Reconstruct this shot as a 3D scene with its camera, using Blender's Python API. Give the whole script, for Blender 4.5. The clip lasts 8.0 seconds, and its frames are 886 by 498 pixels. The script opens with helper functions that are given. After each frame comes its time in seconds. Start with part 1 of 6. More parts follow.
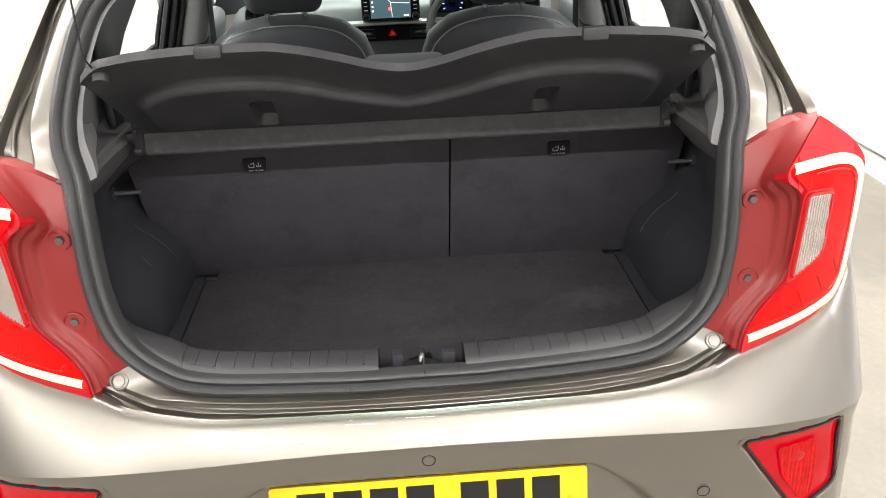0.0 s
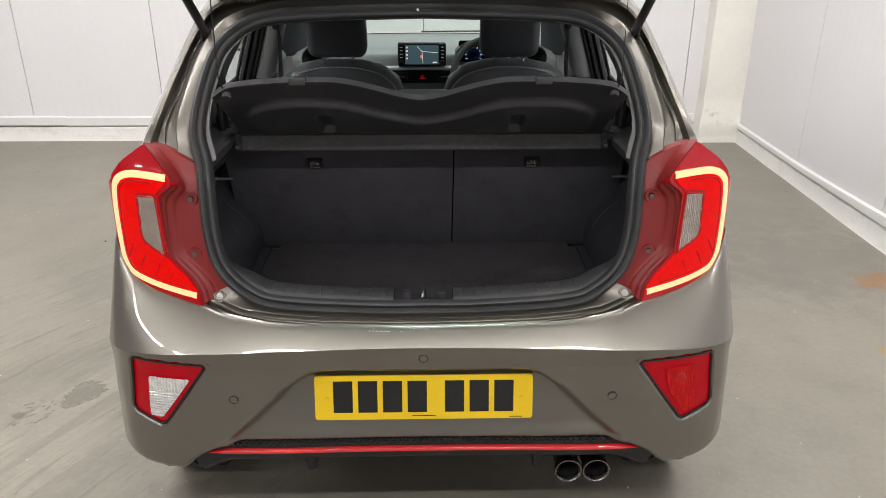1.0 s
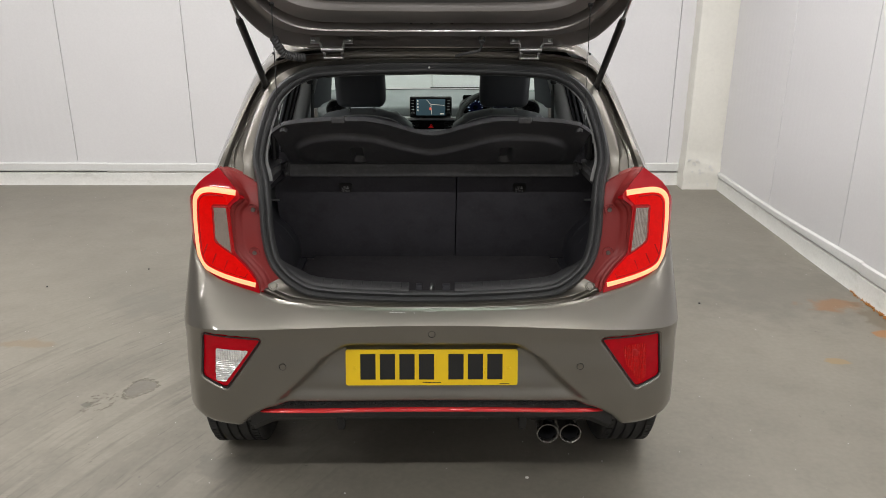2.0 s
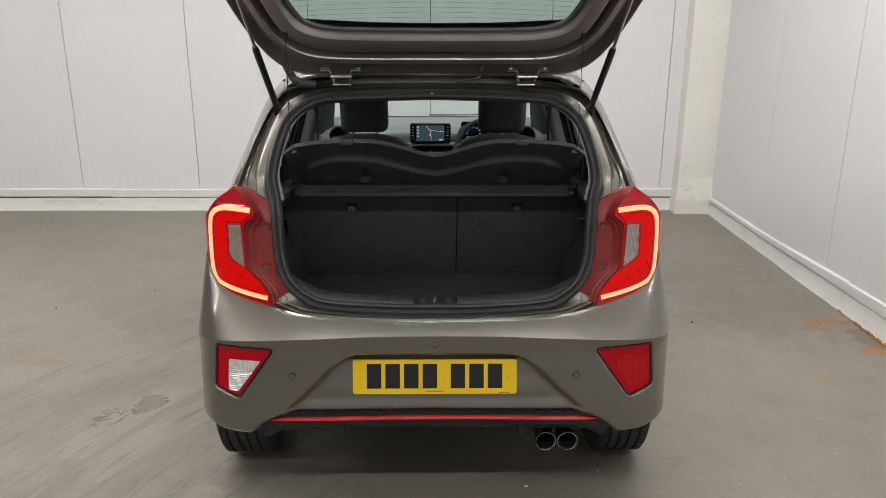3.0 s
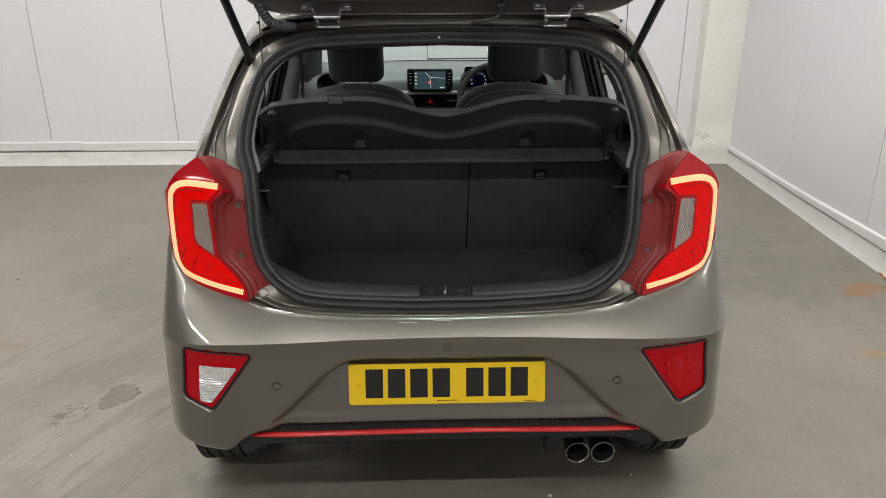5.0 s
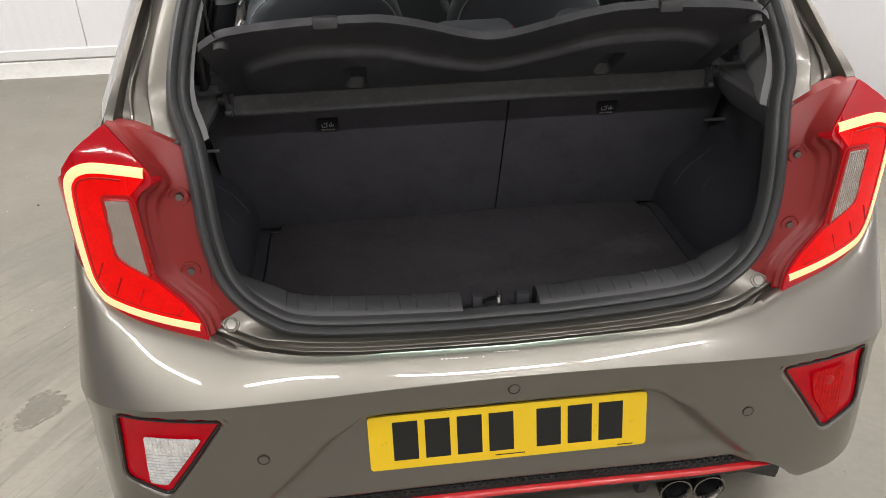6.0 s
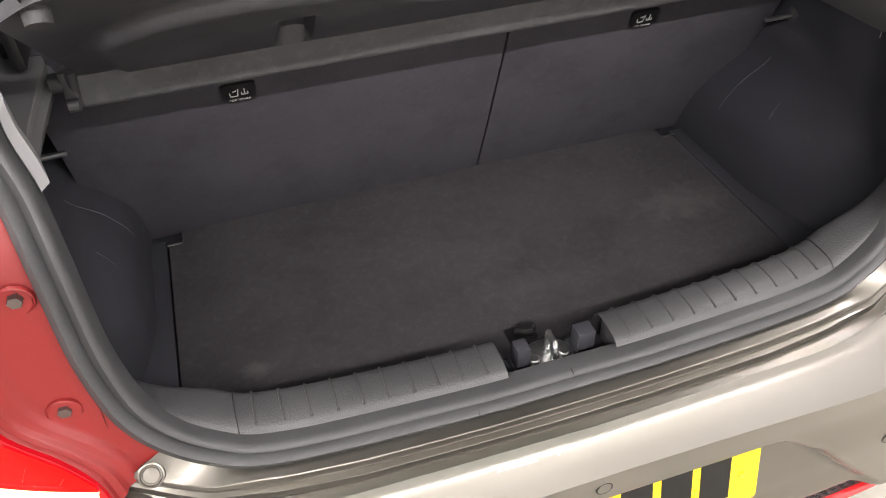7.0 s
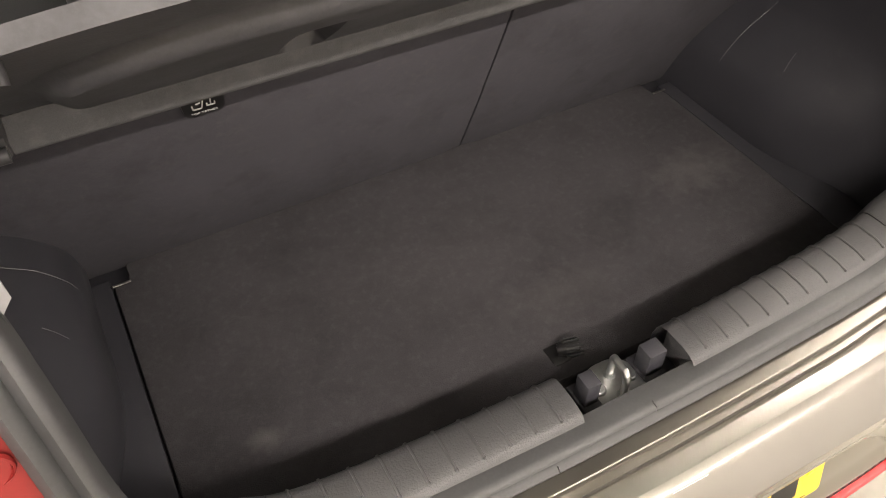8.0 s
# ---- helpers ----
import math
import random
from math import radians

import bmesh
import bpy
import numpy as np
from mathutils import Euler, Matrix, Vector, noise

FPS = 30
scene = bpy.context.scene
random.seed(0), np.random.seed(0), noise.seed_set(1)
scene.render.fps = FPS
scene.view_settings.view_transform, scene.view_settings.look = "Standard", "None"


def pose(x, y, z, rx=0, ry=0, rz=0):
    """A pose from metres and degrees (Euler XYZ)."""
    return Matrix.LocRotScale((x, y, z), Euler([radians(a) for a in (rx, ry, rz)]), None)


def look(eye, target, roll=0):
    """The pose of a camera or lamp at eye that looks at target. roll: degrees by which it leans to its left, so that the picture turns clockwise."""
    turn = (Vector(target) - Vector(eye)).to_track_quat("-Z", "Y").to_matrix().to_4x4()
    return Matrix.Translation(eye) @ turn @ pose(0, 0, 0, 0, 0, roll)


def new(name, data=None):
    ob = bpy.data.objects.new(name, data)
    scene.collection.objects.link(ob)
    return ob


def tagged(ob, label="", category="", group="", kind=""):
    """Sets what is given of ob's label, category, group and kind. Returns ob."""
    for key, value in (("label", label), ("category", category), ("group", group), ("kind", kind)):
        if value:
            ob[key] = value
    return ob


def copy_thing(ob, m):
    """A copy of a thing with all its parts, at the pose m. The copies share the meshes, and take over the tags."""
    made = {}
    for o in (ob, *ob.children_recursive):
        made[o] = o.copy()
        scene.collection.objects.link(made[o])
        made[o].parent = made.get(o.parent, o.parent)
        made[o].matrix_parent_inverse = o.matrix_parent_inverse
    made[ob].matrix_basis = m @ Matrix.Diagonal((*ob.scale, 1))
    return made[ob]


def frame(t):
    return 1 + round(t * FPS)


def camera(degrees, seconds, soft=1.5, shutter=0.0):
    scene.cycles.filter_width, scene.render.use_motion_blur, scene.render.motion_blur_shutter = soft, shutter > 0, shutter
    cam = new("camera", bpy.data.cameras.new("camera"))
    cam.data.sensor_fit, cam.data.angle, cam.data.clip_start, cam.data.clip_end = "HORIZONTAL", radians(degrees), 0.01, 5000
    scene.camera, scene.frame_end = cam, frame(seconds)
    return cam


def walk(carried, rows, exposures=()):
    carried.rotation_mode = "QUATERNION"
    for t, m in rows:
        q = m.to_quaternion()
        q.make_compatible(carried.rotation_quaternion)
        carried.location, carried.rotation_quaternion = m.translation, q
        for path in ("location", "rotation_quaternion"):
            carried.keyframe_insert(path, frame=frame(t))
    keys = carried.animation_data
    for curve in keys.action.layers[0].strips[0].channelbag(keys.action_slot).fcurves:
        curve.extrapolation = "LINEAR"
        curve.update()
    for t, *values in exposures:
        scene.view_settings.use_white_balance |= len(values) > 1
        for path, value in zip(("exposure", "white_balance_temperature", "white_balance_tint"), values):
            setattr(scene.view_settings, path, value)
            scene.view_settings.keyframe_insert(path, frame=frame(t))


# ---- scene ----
cam = camera(59.7, 8.0, 0.8)
PATH = [
    (0, (-0.017, -0.959, 1.51), (0.082, 0.822, 0.606), -2.1),
    (0.2, (-0.021, -1.064, 1.543), (0.069, 0.720, 0.649), -1.4),
    (0.5, (-0.011, -1.239, 1.587), (0.057, 0.56, 0.714), -0.7),
    (1, (0.015, -1.568, 1.621), (0.051, 0.265, 0.821), 0.0),
    (1.2, (0.021, -1.691, 1.636), (0.048, 0.152, 0.861), 0.0),
    (2.3, (-0.004, -2.183, 1.675), (0.018, -0.285, 1.045), 0.2),
    (2.5, (-0.012, -2.206, 1.674), (0.017, -0.303, 1.06), 0.25),
    (3, (-0.013, -2.239, 1.673), (0.019, -0.329, 1.08), 0.2),
    (3.5, (-0.02, -2.247, 1.67), (0.016, -0.337, 1.078), 0.2),
    (4, (-0.017, -2.226, 1.667), (0.017, -0.321, 1.061), 0.1),
    (4.2, (-0.018, -2.195, 1.663), (0.016, -0.292, 1.046), -0.0),
    (5.3, (-0.085, -1.587, 1.626), (-0.016, 0.244, 0.824), -0.4),
    (5.5, (-0.112, -1.452, 1.612), (-0.021, 0.356, 0.762), -0.6),
    (5.8, (-0.186, -1.212, 1.586), (-0.043, 0.550, 0.653), -1.0),
    (6, (-0.229, -1.060, 1.573), (-0.044, 0.654, 0.564), -1.3),
    (6.3, (-0.280, -0.850, 1.536), (-0.013, 0.805, 0.443), -1.6),
    (6.5, (-0.291, -0.719, 1.519), (0.014, 0.887, 0.366), -2.0),
    (6.7, (-0.298, -0.597, 1.507), (0.057, 0.958, 0.297), -2.2),
    (7, (-0.311, -0.465, 1.490), (0.122, 0.982, 0.180), -2.4),
    (7.5, (-0.362, -0.294, 1.462), (0.204, 1.017, 0.062), -1.2),
    (8, (-0.393, -0.214, 1.459), (0.257, 1.003, 0.011), -0.5),
]
EXPOSURES = [(0, 1.15, 6600, 10), (0.5, 0.6, 6600, 10), (1, 0.02, 6500, 10), (1.2, -0.05, 6500, 10), (2.3, -0.35, 6500, 9), (3, -0.4, 6500, 9), (4.2, -0.4, 6500, 9), (5.3, -0.22, 6500, 9), (5.5, -0.13, 6500, 9), (6, 0.12, 6500, 10), (6.5, 0.7, 6500, 12), (7, 1.42, 6600, 13), (7.5, 1.5, 7000, 13), (8, 1.55, 7400, 13)]
walk(cam, [(t, look(eye, target, roll)) for t, eye, target, roll in PATH], EXPOSURES)

# ---- light: a closed bay under a white ceiling with rows of strip lights ----
world = bpy.data.worlds.new("world")
scene.world = world
world.use_nodes = True
world.node_tree.nodes["Background"].inputs[0].default_value = (0.9, 0.95, 1.0, 1)
world.node_tree.nodes["Background"].inputs[1].default_value = 0.01
CEILING, LAMP_POWER = 3.6, 33.0


def strip_lamp(x, y, z, length, turn):
    data = bpy.data.lights.new("strip_lamp", "AREA")
    data.shape, data.size, data.size_y = "RECTANGLE", length, 0.07
    data.energy, data.color = LAMP_POWER, (1.0, 0.976, 0.955)
    ob = new("strip_lamp", data)
    ob.matrix_world = pose(x, y, z, 0, 0, turn)
    return ob
# ---- materials ----
def material(name, rgb, rough=0.5, metal=0.0, var=0.12, scale=6.0, fine=120.0, bump=0.05, dist=0.002, coat=0.0, coat_rough=0.03,
             emit=None, strength=0.0, spec=0.5, rough_var=0.1, stretch=(1, 1, 1), island=0.0):
    """A procedural surface: base colour with broad and fine variation, uneven gloss and a fine relief."""
    m = bpy.data.materials.new(name)
    m.use_nodes = True
    nt = m.node_tree
    n, l = nt.nodes, nt.links
    b = n["Principled BSDF"]
    b.inputs["Metallic"].default_value = metal
    b.inputs["Specular IOR Level"].default_value = spec
    b.inputs["Coat Weight"].default_value = coat
    b.inputs["Coat Roughness"].default_value = coat_rough
    tc, mp = n.new("ShaderNodeTexCoord"), n.new("ShaderNodeMapping")
    mp.inputs["Scale"].default_value = stretch
    l.new(tc.outputs["Object"], mp.inputs["Vector"])
    big, small = n.new("ShaderNodeTexNoise"), n.new("ShaderNodeTexNoise")
    big.inputs["Scale"].default_value, big.inputs["Detail"].default_value = scale, 4
    small.inputs["Scale"].default_value, small.inputs["Detail"].default_value = fine, 3
    for t in (big, small):
        l.new(mp.outputs[0], t.inputs["Vector"])
    mix = n.new("ShaderNodeMath")
    mix.operation = "ADD"
    l.new(big.outputs["Fac"], mix.inputs[0])
    l.new(small.outputs["Fac"], mix.inputs[1])
    ramp = n.new("ShaderNodeMapRange")
    ramp.inputs["From Min"].default_value, ramp.inputs["From Max"].default_value = 0.6, 1.4
    ramp.inputs["To Min"].default_value, ramp.inputs["To Max"].default_value = 1 - var, 1 + var
    l.new(mix.outputs[0], ramp.inputs["Value"])
    tint = n.new("ShaderNodeVectorMath")
    tint.operation = "SCALE"
    tint.inputs[0].default_value = rgb
    l.new(ramp.outputs[0], tint.inputs["Scale"])
    last = tint.outputs[0]
    if island:
        info, r2, t2 = n.new("ShaderNodeObjectInfo"), n.new("ShaderNodeMapRange"), n.new("ShaderNodeVectorMath")
        r2.inputs["To Min"].default_value, r2.inputs["To Max"].default_value = 1 - island, 1 + island
        l.new(info.outputs["Random"], r2.inputs["Value"])
        t2.operation = "SCALE"
        l.new(last, t2.inputs[0])
        l.new(r2.outputs[0], t2.inputs["Scale"])
        last = t2.outputs[0]
    l.new(last, b.inputs["Base Color"])
    rr = n.new("ShaderNodeMapRange")
    rr.inputs["From Min"].default_value, rr.inputs["From Max"].default_value = 0.3, 0.7
    rr.inputs["To Min"].default_value, rr.inputs["To Max"].default_value = max(0.0, rough - rough_var * rough), min(1.0, rough + rough_var * rough)
    l.new(big.outputs["Fac"], rr.inputs["Value"])
    l.new(rr.outputs[0], b.inputs["Roughness"])
    if bump:
        bp = n.new("ShaderNodeBump")
        bp.inputs["Strength"].default_value, bp.inputs["Distance"].default_value = bump, dist
        l.new(small.outputs["Fac"], bp.inputs["Height"])
        l.new(bp.outputs[0], b.inputs["Normal"])
    if emit:
        b.inputs["Emission Color"].default_value = (*emit, 1)
        b.inputs["Emission Strength"].default_value = strength
    return m


def glass(name, rgb, rough=0.0, clear=0.9):
    """A thin pane: mostly clear, with the gloss of glass."""
    m = bpy.data.materials.new(name)
    m.use_nodes = True
    n, l = m.node_tree.nodes, m.node_tree.links
    n.remove(n["Principled BSDF"])
    tr, gl, mx, lw = n.new("ShaderNodeBsdfTransparent"), n.new("ShaderNodeBsdfGlossy"), n.new("ShaderNodeMixShader"), n.new("ShaderNodeLayerWeight")
    pw, fr = n.new("ShaderNodeMath"), n.new("ShaderNodeMapRange")
    lw.inputs["Blend"].default_value = 0.5
    pw.operation, pw.inputs[1].default_value = "POWER", 5.0
    l.new(lw.outputs["Facing"], pw.inputs[0])
    l.new(pw.outputs[0], fr.inputs["Value"])
    fr.inputs["To Min"].default_value = 0.045
    tr.inputs[0].default_value = (*[c * clear for c in rgb], 1)
    gl.inputs["Roughness"].default_value = rough
    l.new(fr.outputs[0], mx.inputs[0])
    l.new(tr.outputs[0], mx.inputs[1])
    l.new(gl.outputs[0], mx.inputs[2])
    l.new(mx.outputs[0], n["Material Output"].inputs["Surface"])
    return m


PAINT = material("grey_metallic_paint", (0.218, 0.205, 0.181), 0.36, 0.88, 0.02, 3, 1400, 0.012, 0.0003, coat=1.0, coat_rough=0.015, rough_var=0.03)
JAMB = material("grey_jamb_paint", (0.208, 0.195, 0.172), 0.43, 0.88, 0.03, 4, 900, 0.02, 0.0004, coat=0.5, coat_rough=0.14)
GATE_INNER = material("grey_gate_paint", (0.330, 0.310, 0.300), 0.36, 0.75, 0.05, 4, 900, 0.02, 0.0004, coat=1.0, coat_rough=0.06)
RUBBER = material("black_rubber", (0.055, 0.056, 0.058), 0.5, 0, 0.15, 12, 300, 0.08, 0.0006)
TYRE = material("tyre_rubber", (0.028, 0.028, 0.028), 0.75, 0, 0.2, 20, 300, 0.2, 0.001)
PLASTIC = material("black_grained_plastic", (0.042, 0.042, 0.045), 0.48, 0, 0.12, 8, 900, 0.35, 0.0005)
BOOT_PLASTIC = material("dark_trim_plastic", (0.037, 0.037, 0.044), 0.50, 0, 0.2, 5, 700, 0.25, 0.0004, spec=0.38)
SILL_GRAIN = material("grained_sill_plastic", (0.060, 0.060, 0.063), 0.46, 0, 0.10, 8, 420, 0.55, 0.0010)
GREY_TRIM = material("grey_trim_plastic", (0.33, 0.33, 0.335), 0.55, 0, 0.06, 6, 700, 0.2, 0.0004)
SEAT_CLOTH = material("seat_back_carpet", (0.062, 0.060, 0.069), 0.95, 0, 0.2, 9, 900, 0.5, 0.001, spec=0.15)
LEATHER = material("black_leatherette", (0.092, 0.095, 0.108), 0.5, 0, 0.15, 10, 500, 0.25, 0.0006)
SHELF_FELT = material("shelf_felt", (0.088, 0.088, 0.092), 0.9, 0, 0.2, 10, 800, 0.5, 0.001, spec=0.2)
SHELF_UNDER = material("shelf_underside_plastic", (0.036, 0.0363, 0.041), 0.5, 0, 0.25, 12, 300, 0.25, 0.0008)
BLACK = material("satin_black", (0.012, 0.012, 0.013), 0.4, 0, 0.1, 10, 200, 0.02)
GLOSS_BLACK = material("gloss_black", (0.01, 0.01, 0.011), 0.12, 0, 0.1, 10, 200, 0.0)
HEADLINER = material("headliner_fabric", (0.42, 0.42, 0.40), 0.95, 0, 0.05, 8, 900, 0.3, 0.0006)
RED_POD = material("red_moulded_plastic", (0.235, 0.018, 0.017), 0.42, 0, 0.06, 8, 500, 0.06, 0.0005)
RED_TRIM = material("gloss_red_trim", (0.55, 0.015, 0.02), 0.2, 0, 0.05, 8, 200, 0.0, coat=1.0)
LENS_DARK = material("red_lens", (0.26, 0.004, 0.010), 0.08, 0, 0.05, 20, 200, 0.0, emit=(1.0, 0.004, 0.012), strength=0.14)
LENS_LIT = material("lit_red_lens", (0.26, 0.002, 0.002), 0.06, 0, 0.35, 45, 160, 0.2, 0.002, emit=(1.0, 0.002, 0.001), strength=0.60, spec=0.14)
LENS_RIB = material("lens_rib", (0.16, 0.002, 0.004), 0.25, 0, 0.1, 60, 300, 0.0, emit=(1.0, 0.004, 0.006), strength=0.20)
LED = material("light_guide", (0.55, 0.30, 0.12), 0.3, 0, 0.02, 20, 200, 0.0, emit=(1.0, 0.43, 0.23), strength=1.35)
# bumper lamps are off: emission here stands in for room light on the red
FOG_RED_GLOW = material("red_fog_lens_added_glow", (0.30, 0.002, 0.008), 0.05, 0, 0.25, 40, 300, 0.05, 0.0006, emit=(1.0, 0.001, 0.010), strength=0.12, spec=0.22)
FOG_DEEP_GLOW = material("fog_reflector_added_glow", (0.32, 0.004, 0.005), 0.18, 0, 0.5, 90, 260, 0.5, 0.002, emit=(1.0, 0.004, 0.006), strength=0.12, spec=0.25)
CLEAR_LENS = material("clear_ribbed_lens", (0.80, 0.80, 0.79), 0.16, 0.45, 0.35, 60, 220, 0.15, 0.002, coat=1.0)
LAMP_CLEAR = material("clear_fluted_lens", (0.56, 0.49, 0.46), 0.09, 0.80, 0.10, 26, 90, 0.08, 0.002, coat=1.0)
CHROME = material("chrome", (0.75, 0.75, 0.74), 0.14, 1.0, 0.05, 20, 200, 0.0)
BOLT = material("dull_bolt", (0.24, 0.22, 0.21), 0.45, 1.0, 0.12, 30, 200, 0.05)
STEEL = material("zinc_steel", (0.56, 0.57, 0.57), 0.32, 1.0, 0.12, 30, 200, 0.05)
PIPE = material("dulled_pipe_steel", (0.26, 0.25, 0.24), 0.28, 1.0, 0.2, 25, 200, 0.05)
ALLOY = material("alloy_wheel", (0.35, 0.35, 0.36), 0.3, 0.9, 0.06, 10, 200, 0.0)
PLATE_YELLOW = material("reflective_yellow", (0.86, 0.58, 0.01), 0.3, 0, 0.02, 20, 600, 0.03, 0.0003, coat=0.5)
PLATE_BLACK = material("plate_black", (0.008, 0.008, 0.008), 0.55, 0, 0.05, 20, 200, 0.0)
LABEL_WHITE = material("label_print", (0.62, 0.62, 0.62), 0.5, 0, 0.03, 20, 200, 0.0)
LABEL_ORANGE = material("label_orange", (0.75, 0.22, 0.03), 0.5, 0, 0.03, 20, 200, 0.0)
STITCH = material("red_stitching", (0.30, 0.05, 0.04), 0.7, 0, 0.1, 60, 300, 0.0)
LEDGE_GREY = material("grey_ledge_plastic", (0.115, 0.114, 0.118), 0.5, 0, 0.1, 8, 600, 0.25, 0.0004)
DOOR_GREY = material("door_card_vinyl", (0.19, 0.192, 0.205), 0.5, 0, 0.08, 6, 600, 0.25, 0.0005)
FRAME_DARK = material("door_frame_black", (0.045, 0.045, 0.052), 0.45, 0, 0.1, 10, 300, 0.05)
C_TRIM = material("quarter_trim_grey", (0.24, 0.241, 0.248), 0.6, 0, 0.06, 6, 700, 0.2, 0.0004)
DASH = material("dash_plastic", (0.18, 0.188, 0.194), 0.45, 0, 0.06, 6, 700, 0.2, 0.0004)
SILVER = material("silver_trim", (0.62, 0.62, 0.62), 0.35, 0.3, 0.04, 10, 200, 0.0)
SCREEN = material("lit_screen", (0.02, 0.03, 0.04), 0.15, 0, 0.02, 20, 200, 0.0, emit=(0.085, 0.15, 0.18), strength=0.45)
SCREEN_ROAD = material("lit_map_road", (0.1, 0.1, 0.1), 0.3, 0, 0.02, 20, 200, 0.0, emit=(0.75, 0.72, 0.62), strength=0.8)
SCREEN_RED = material("lit_map_marker", (0.1, 0.02, 0.02), 0.3, 0, 0.02, 20, 200, 0.0, emit=(1.0, 0.16, 0.10), strength=0.8)
DIAL_BLUE = material("lit_dial", (0.01, 0.01, 0.015), 0.2, 0, 0.02, 20, 200, 0.0, emit=(0.01, 0.02, 0.16), strength=0.04)
DIAL_WHITE = material("lit_dial_marks", (0.1, 0.1, 0.1), 0.3, 0, 0.02, 20, 200, 0.0, emit=(0.6, 0.75, 1.0), strength=1.2)
HAZARD_RED = material("hazard_red", (0.65, 0.02, 0.02), 0.3, 0, 0.02, 20, 200, 0.0, emit=(1, 0.02, 0.02), strength=0.3)
CABIN_GLASS = glass("tinted_glass", (0.90, 0.96, 0.94), clear=1.0)
SCREEN_GLASS = glass("windscreen_glass", (0.82, 0.95, 0.89), clear=1.0)
PRIVACY = glass("green_tinted_glass", (0.47, 0.60, 0.55))


def dusted(m, colour, scale, a, c, amount, stretch=(1, 1, 1)):
    """Lay ragged dust or wear over a surface."""
    n, l = m.node_tree.nodes, m.node_tree.links
    b = n["Principled BSDF"]
    src = b.inputs["Base Color"].links[0].from_socket
    tc, mp, no, r, mx = (n.new(k) for k in ("ShaderNodeTexCoord", "ShaderNodeMapping", "ShaderNodeTexNoise", "ShaderNodeMapRange", "ShaderNodeMix"))
    mp.inputs["Scale"].default_value = stretch
    l.new(tc.outputs["Object"], mp.inputs["Vector"])
    l.new(mp.outputs[0], no.inputs["Vector"])
    no.inputs["Scale"].default_value, no.inputs["Detail"].default_value, no.inputs["Roughness"].default_value = scale, 8, .68
    for k, v in (("From Min", a), ("From Max", c), ("To Min", 0), ("To Max", amount)):
        r.inputs[k].default_value = v
    l.new(no.outputs["Fac"], r.inputs["Value"])
    mx.data_type = "RGBA"
    l.new(r.outputs[0], mx.inputs["Factor"])
    l.new(src, mx.inputs[6])
    mx.inputs[7].default_value = (*colour, 1)
    l.new(mx.outputs[2], b.inputs["Base Color"])


dusted(SHELF_UNDER, (.135, .135, .148), 9, .50, .78, .45)
dusted(SHELF_FELT, (.15, .15, .152), 60, .48, .72, .5)
dusted(SEAT_CLOTH, (.10, .096, .092), 90, .52, .75, .35)
dusted(SEAT_CLOTH, (.020, .019, .020), 14, .50, .75, .35)
dusted(BOOT_PLASTIC, (.075, .073, .072), 30, .58, .80, .35)
dusted(PLASTIC, (.10, .098, .095), 40, .55, .80, .30)
dusted(RUBBER, (.10, .098, .095), 16, .55, .80, .25)
from mathutils.geometry import delaunay_2d_cdt

# ---- building helpers ----
BASE = {}


def thing(name, origin, label, category, group=""):
    """An Empty at a thing's base; its parts are built in world places."""
    ob = new(name)
    ob.location = origin
    ob.empty_display_size = 0.05
    BASE[name] = origin
    return tagged(ob, label, category, group)


def part(name, bm, mat, parent=None, label="", smooth=True, angle=35):
    """Links a bmesh as ONE mesh object under a thing or a part."""
    bmesh.ops.remove_doubles(bm, verts=bm.verts, dist=1e-6)
    bmesh.ops.recalc_face_normals(bm, faces=bm.faces)
    me = bpy.data.meshes.new(name)
    bm.to_mesh(me)
    bm.free()
    for m in (mat if isinstance(mat, (list, tuple)) else [mat]):
        me.materials.append(m)
    ob = new(name, me)
    if smooth:
        me.shade_smooth()
        me.set_sharp_from_angle(angle=radians(angle))
    if parent:
        ob.parent = parent
        if parent.type == "EMPTY":
            ob.matrix_parent_inverse = Matrix.Translation(-Vector(parent.location))
    if label:
        ob["label"] = label
    return ob


def part_pair(name, bm, mat, parent, label="", angle=35):
    """The part on the car's right, and its twin on the left."""
    me_ = bpy.data.meshes.new("tmp")
    bm.to_mesh(me_)
    twin = bmesh.new()
    twin.from_mesh(me_)
    bpy.data.meshes.remove(me_)
    for v in twin.verts:
        v.co.x = -v.co.x
    bmesh.ops.reverse_faces(twin, faces=twin.faces[:])
    return [part(name, b, mat, parent, label, angle=angle) for b in (bm, twin)]


def loft(bm, rows, closed=False, caps=False):
    """Quads between rows of points; closed joins each row's ends."""
    vs = [[bm.verts.new(p) for p in r] for r in rows]
    for a, b in zip(vs, vs[1:]):
        n = len(a)
        for i in range(n if closed else n - 1):
            j = (i + 1) % n
            bm.faces.new((a[i], a[j], b[j], b[i]))
    if caps:
        bm.faces.new(vs[0])
        bm.faces.new(vs[-1])
    return vs


def mirrored(bm):
    """Adds the mirror image across the car's middle."""
    geo = bm.verts[:] + bm.edges[:] + bm.faces[:]
    d = bmesh.ops.duplicate(bm, geom=geo)["geom"]
    vs = [v for v in d if isinstance(v, bmesh.types.BMVert)]
    for v in vs:
        v.co.x = -v.co.x
    bmesh.ops.reverse_faces(bm, faces=[f for f in d if isinstance(f, bmesh.types.BMFace)])
    return bm


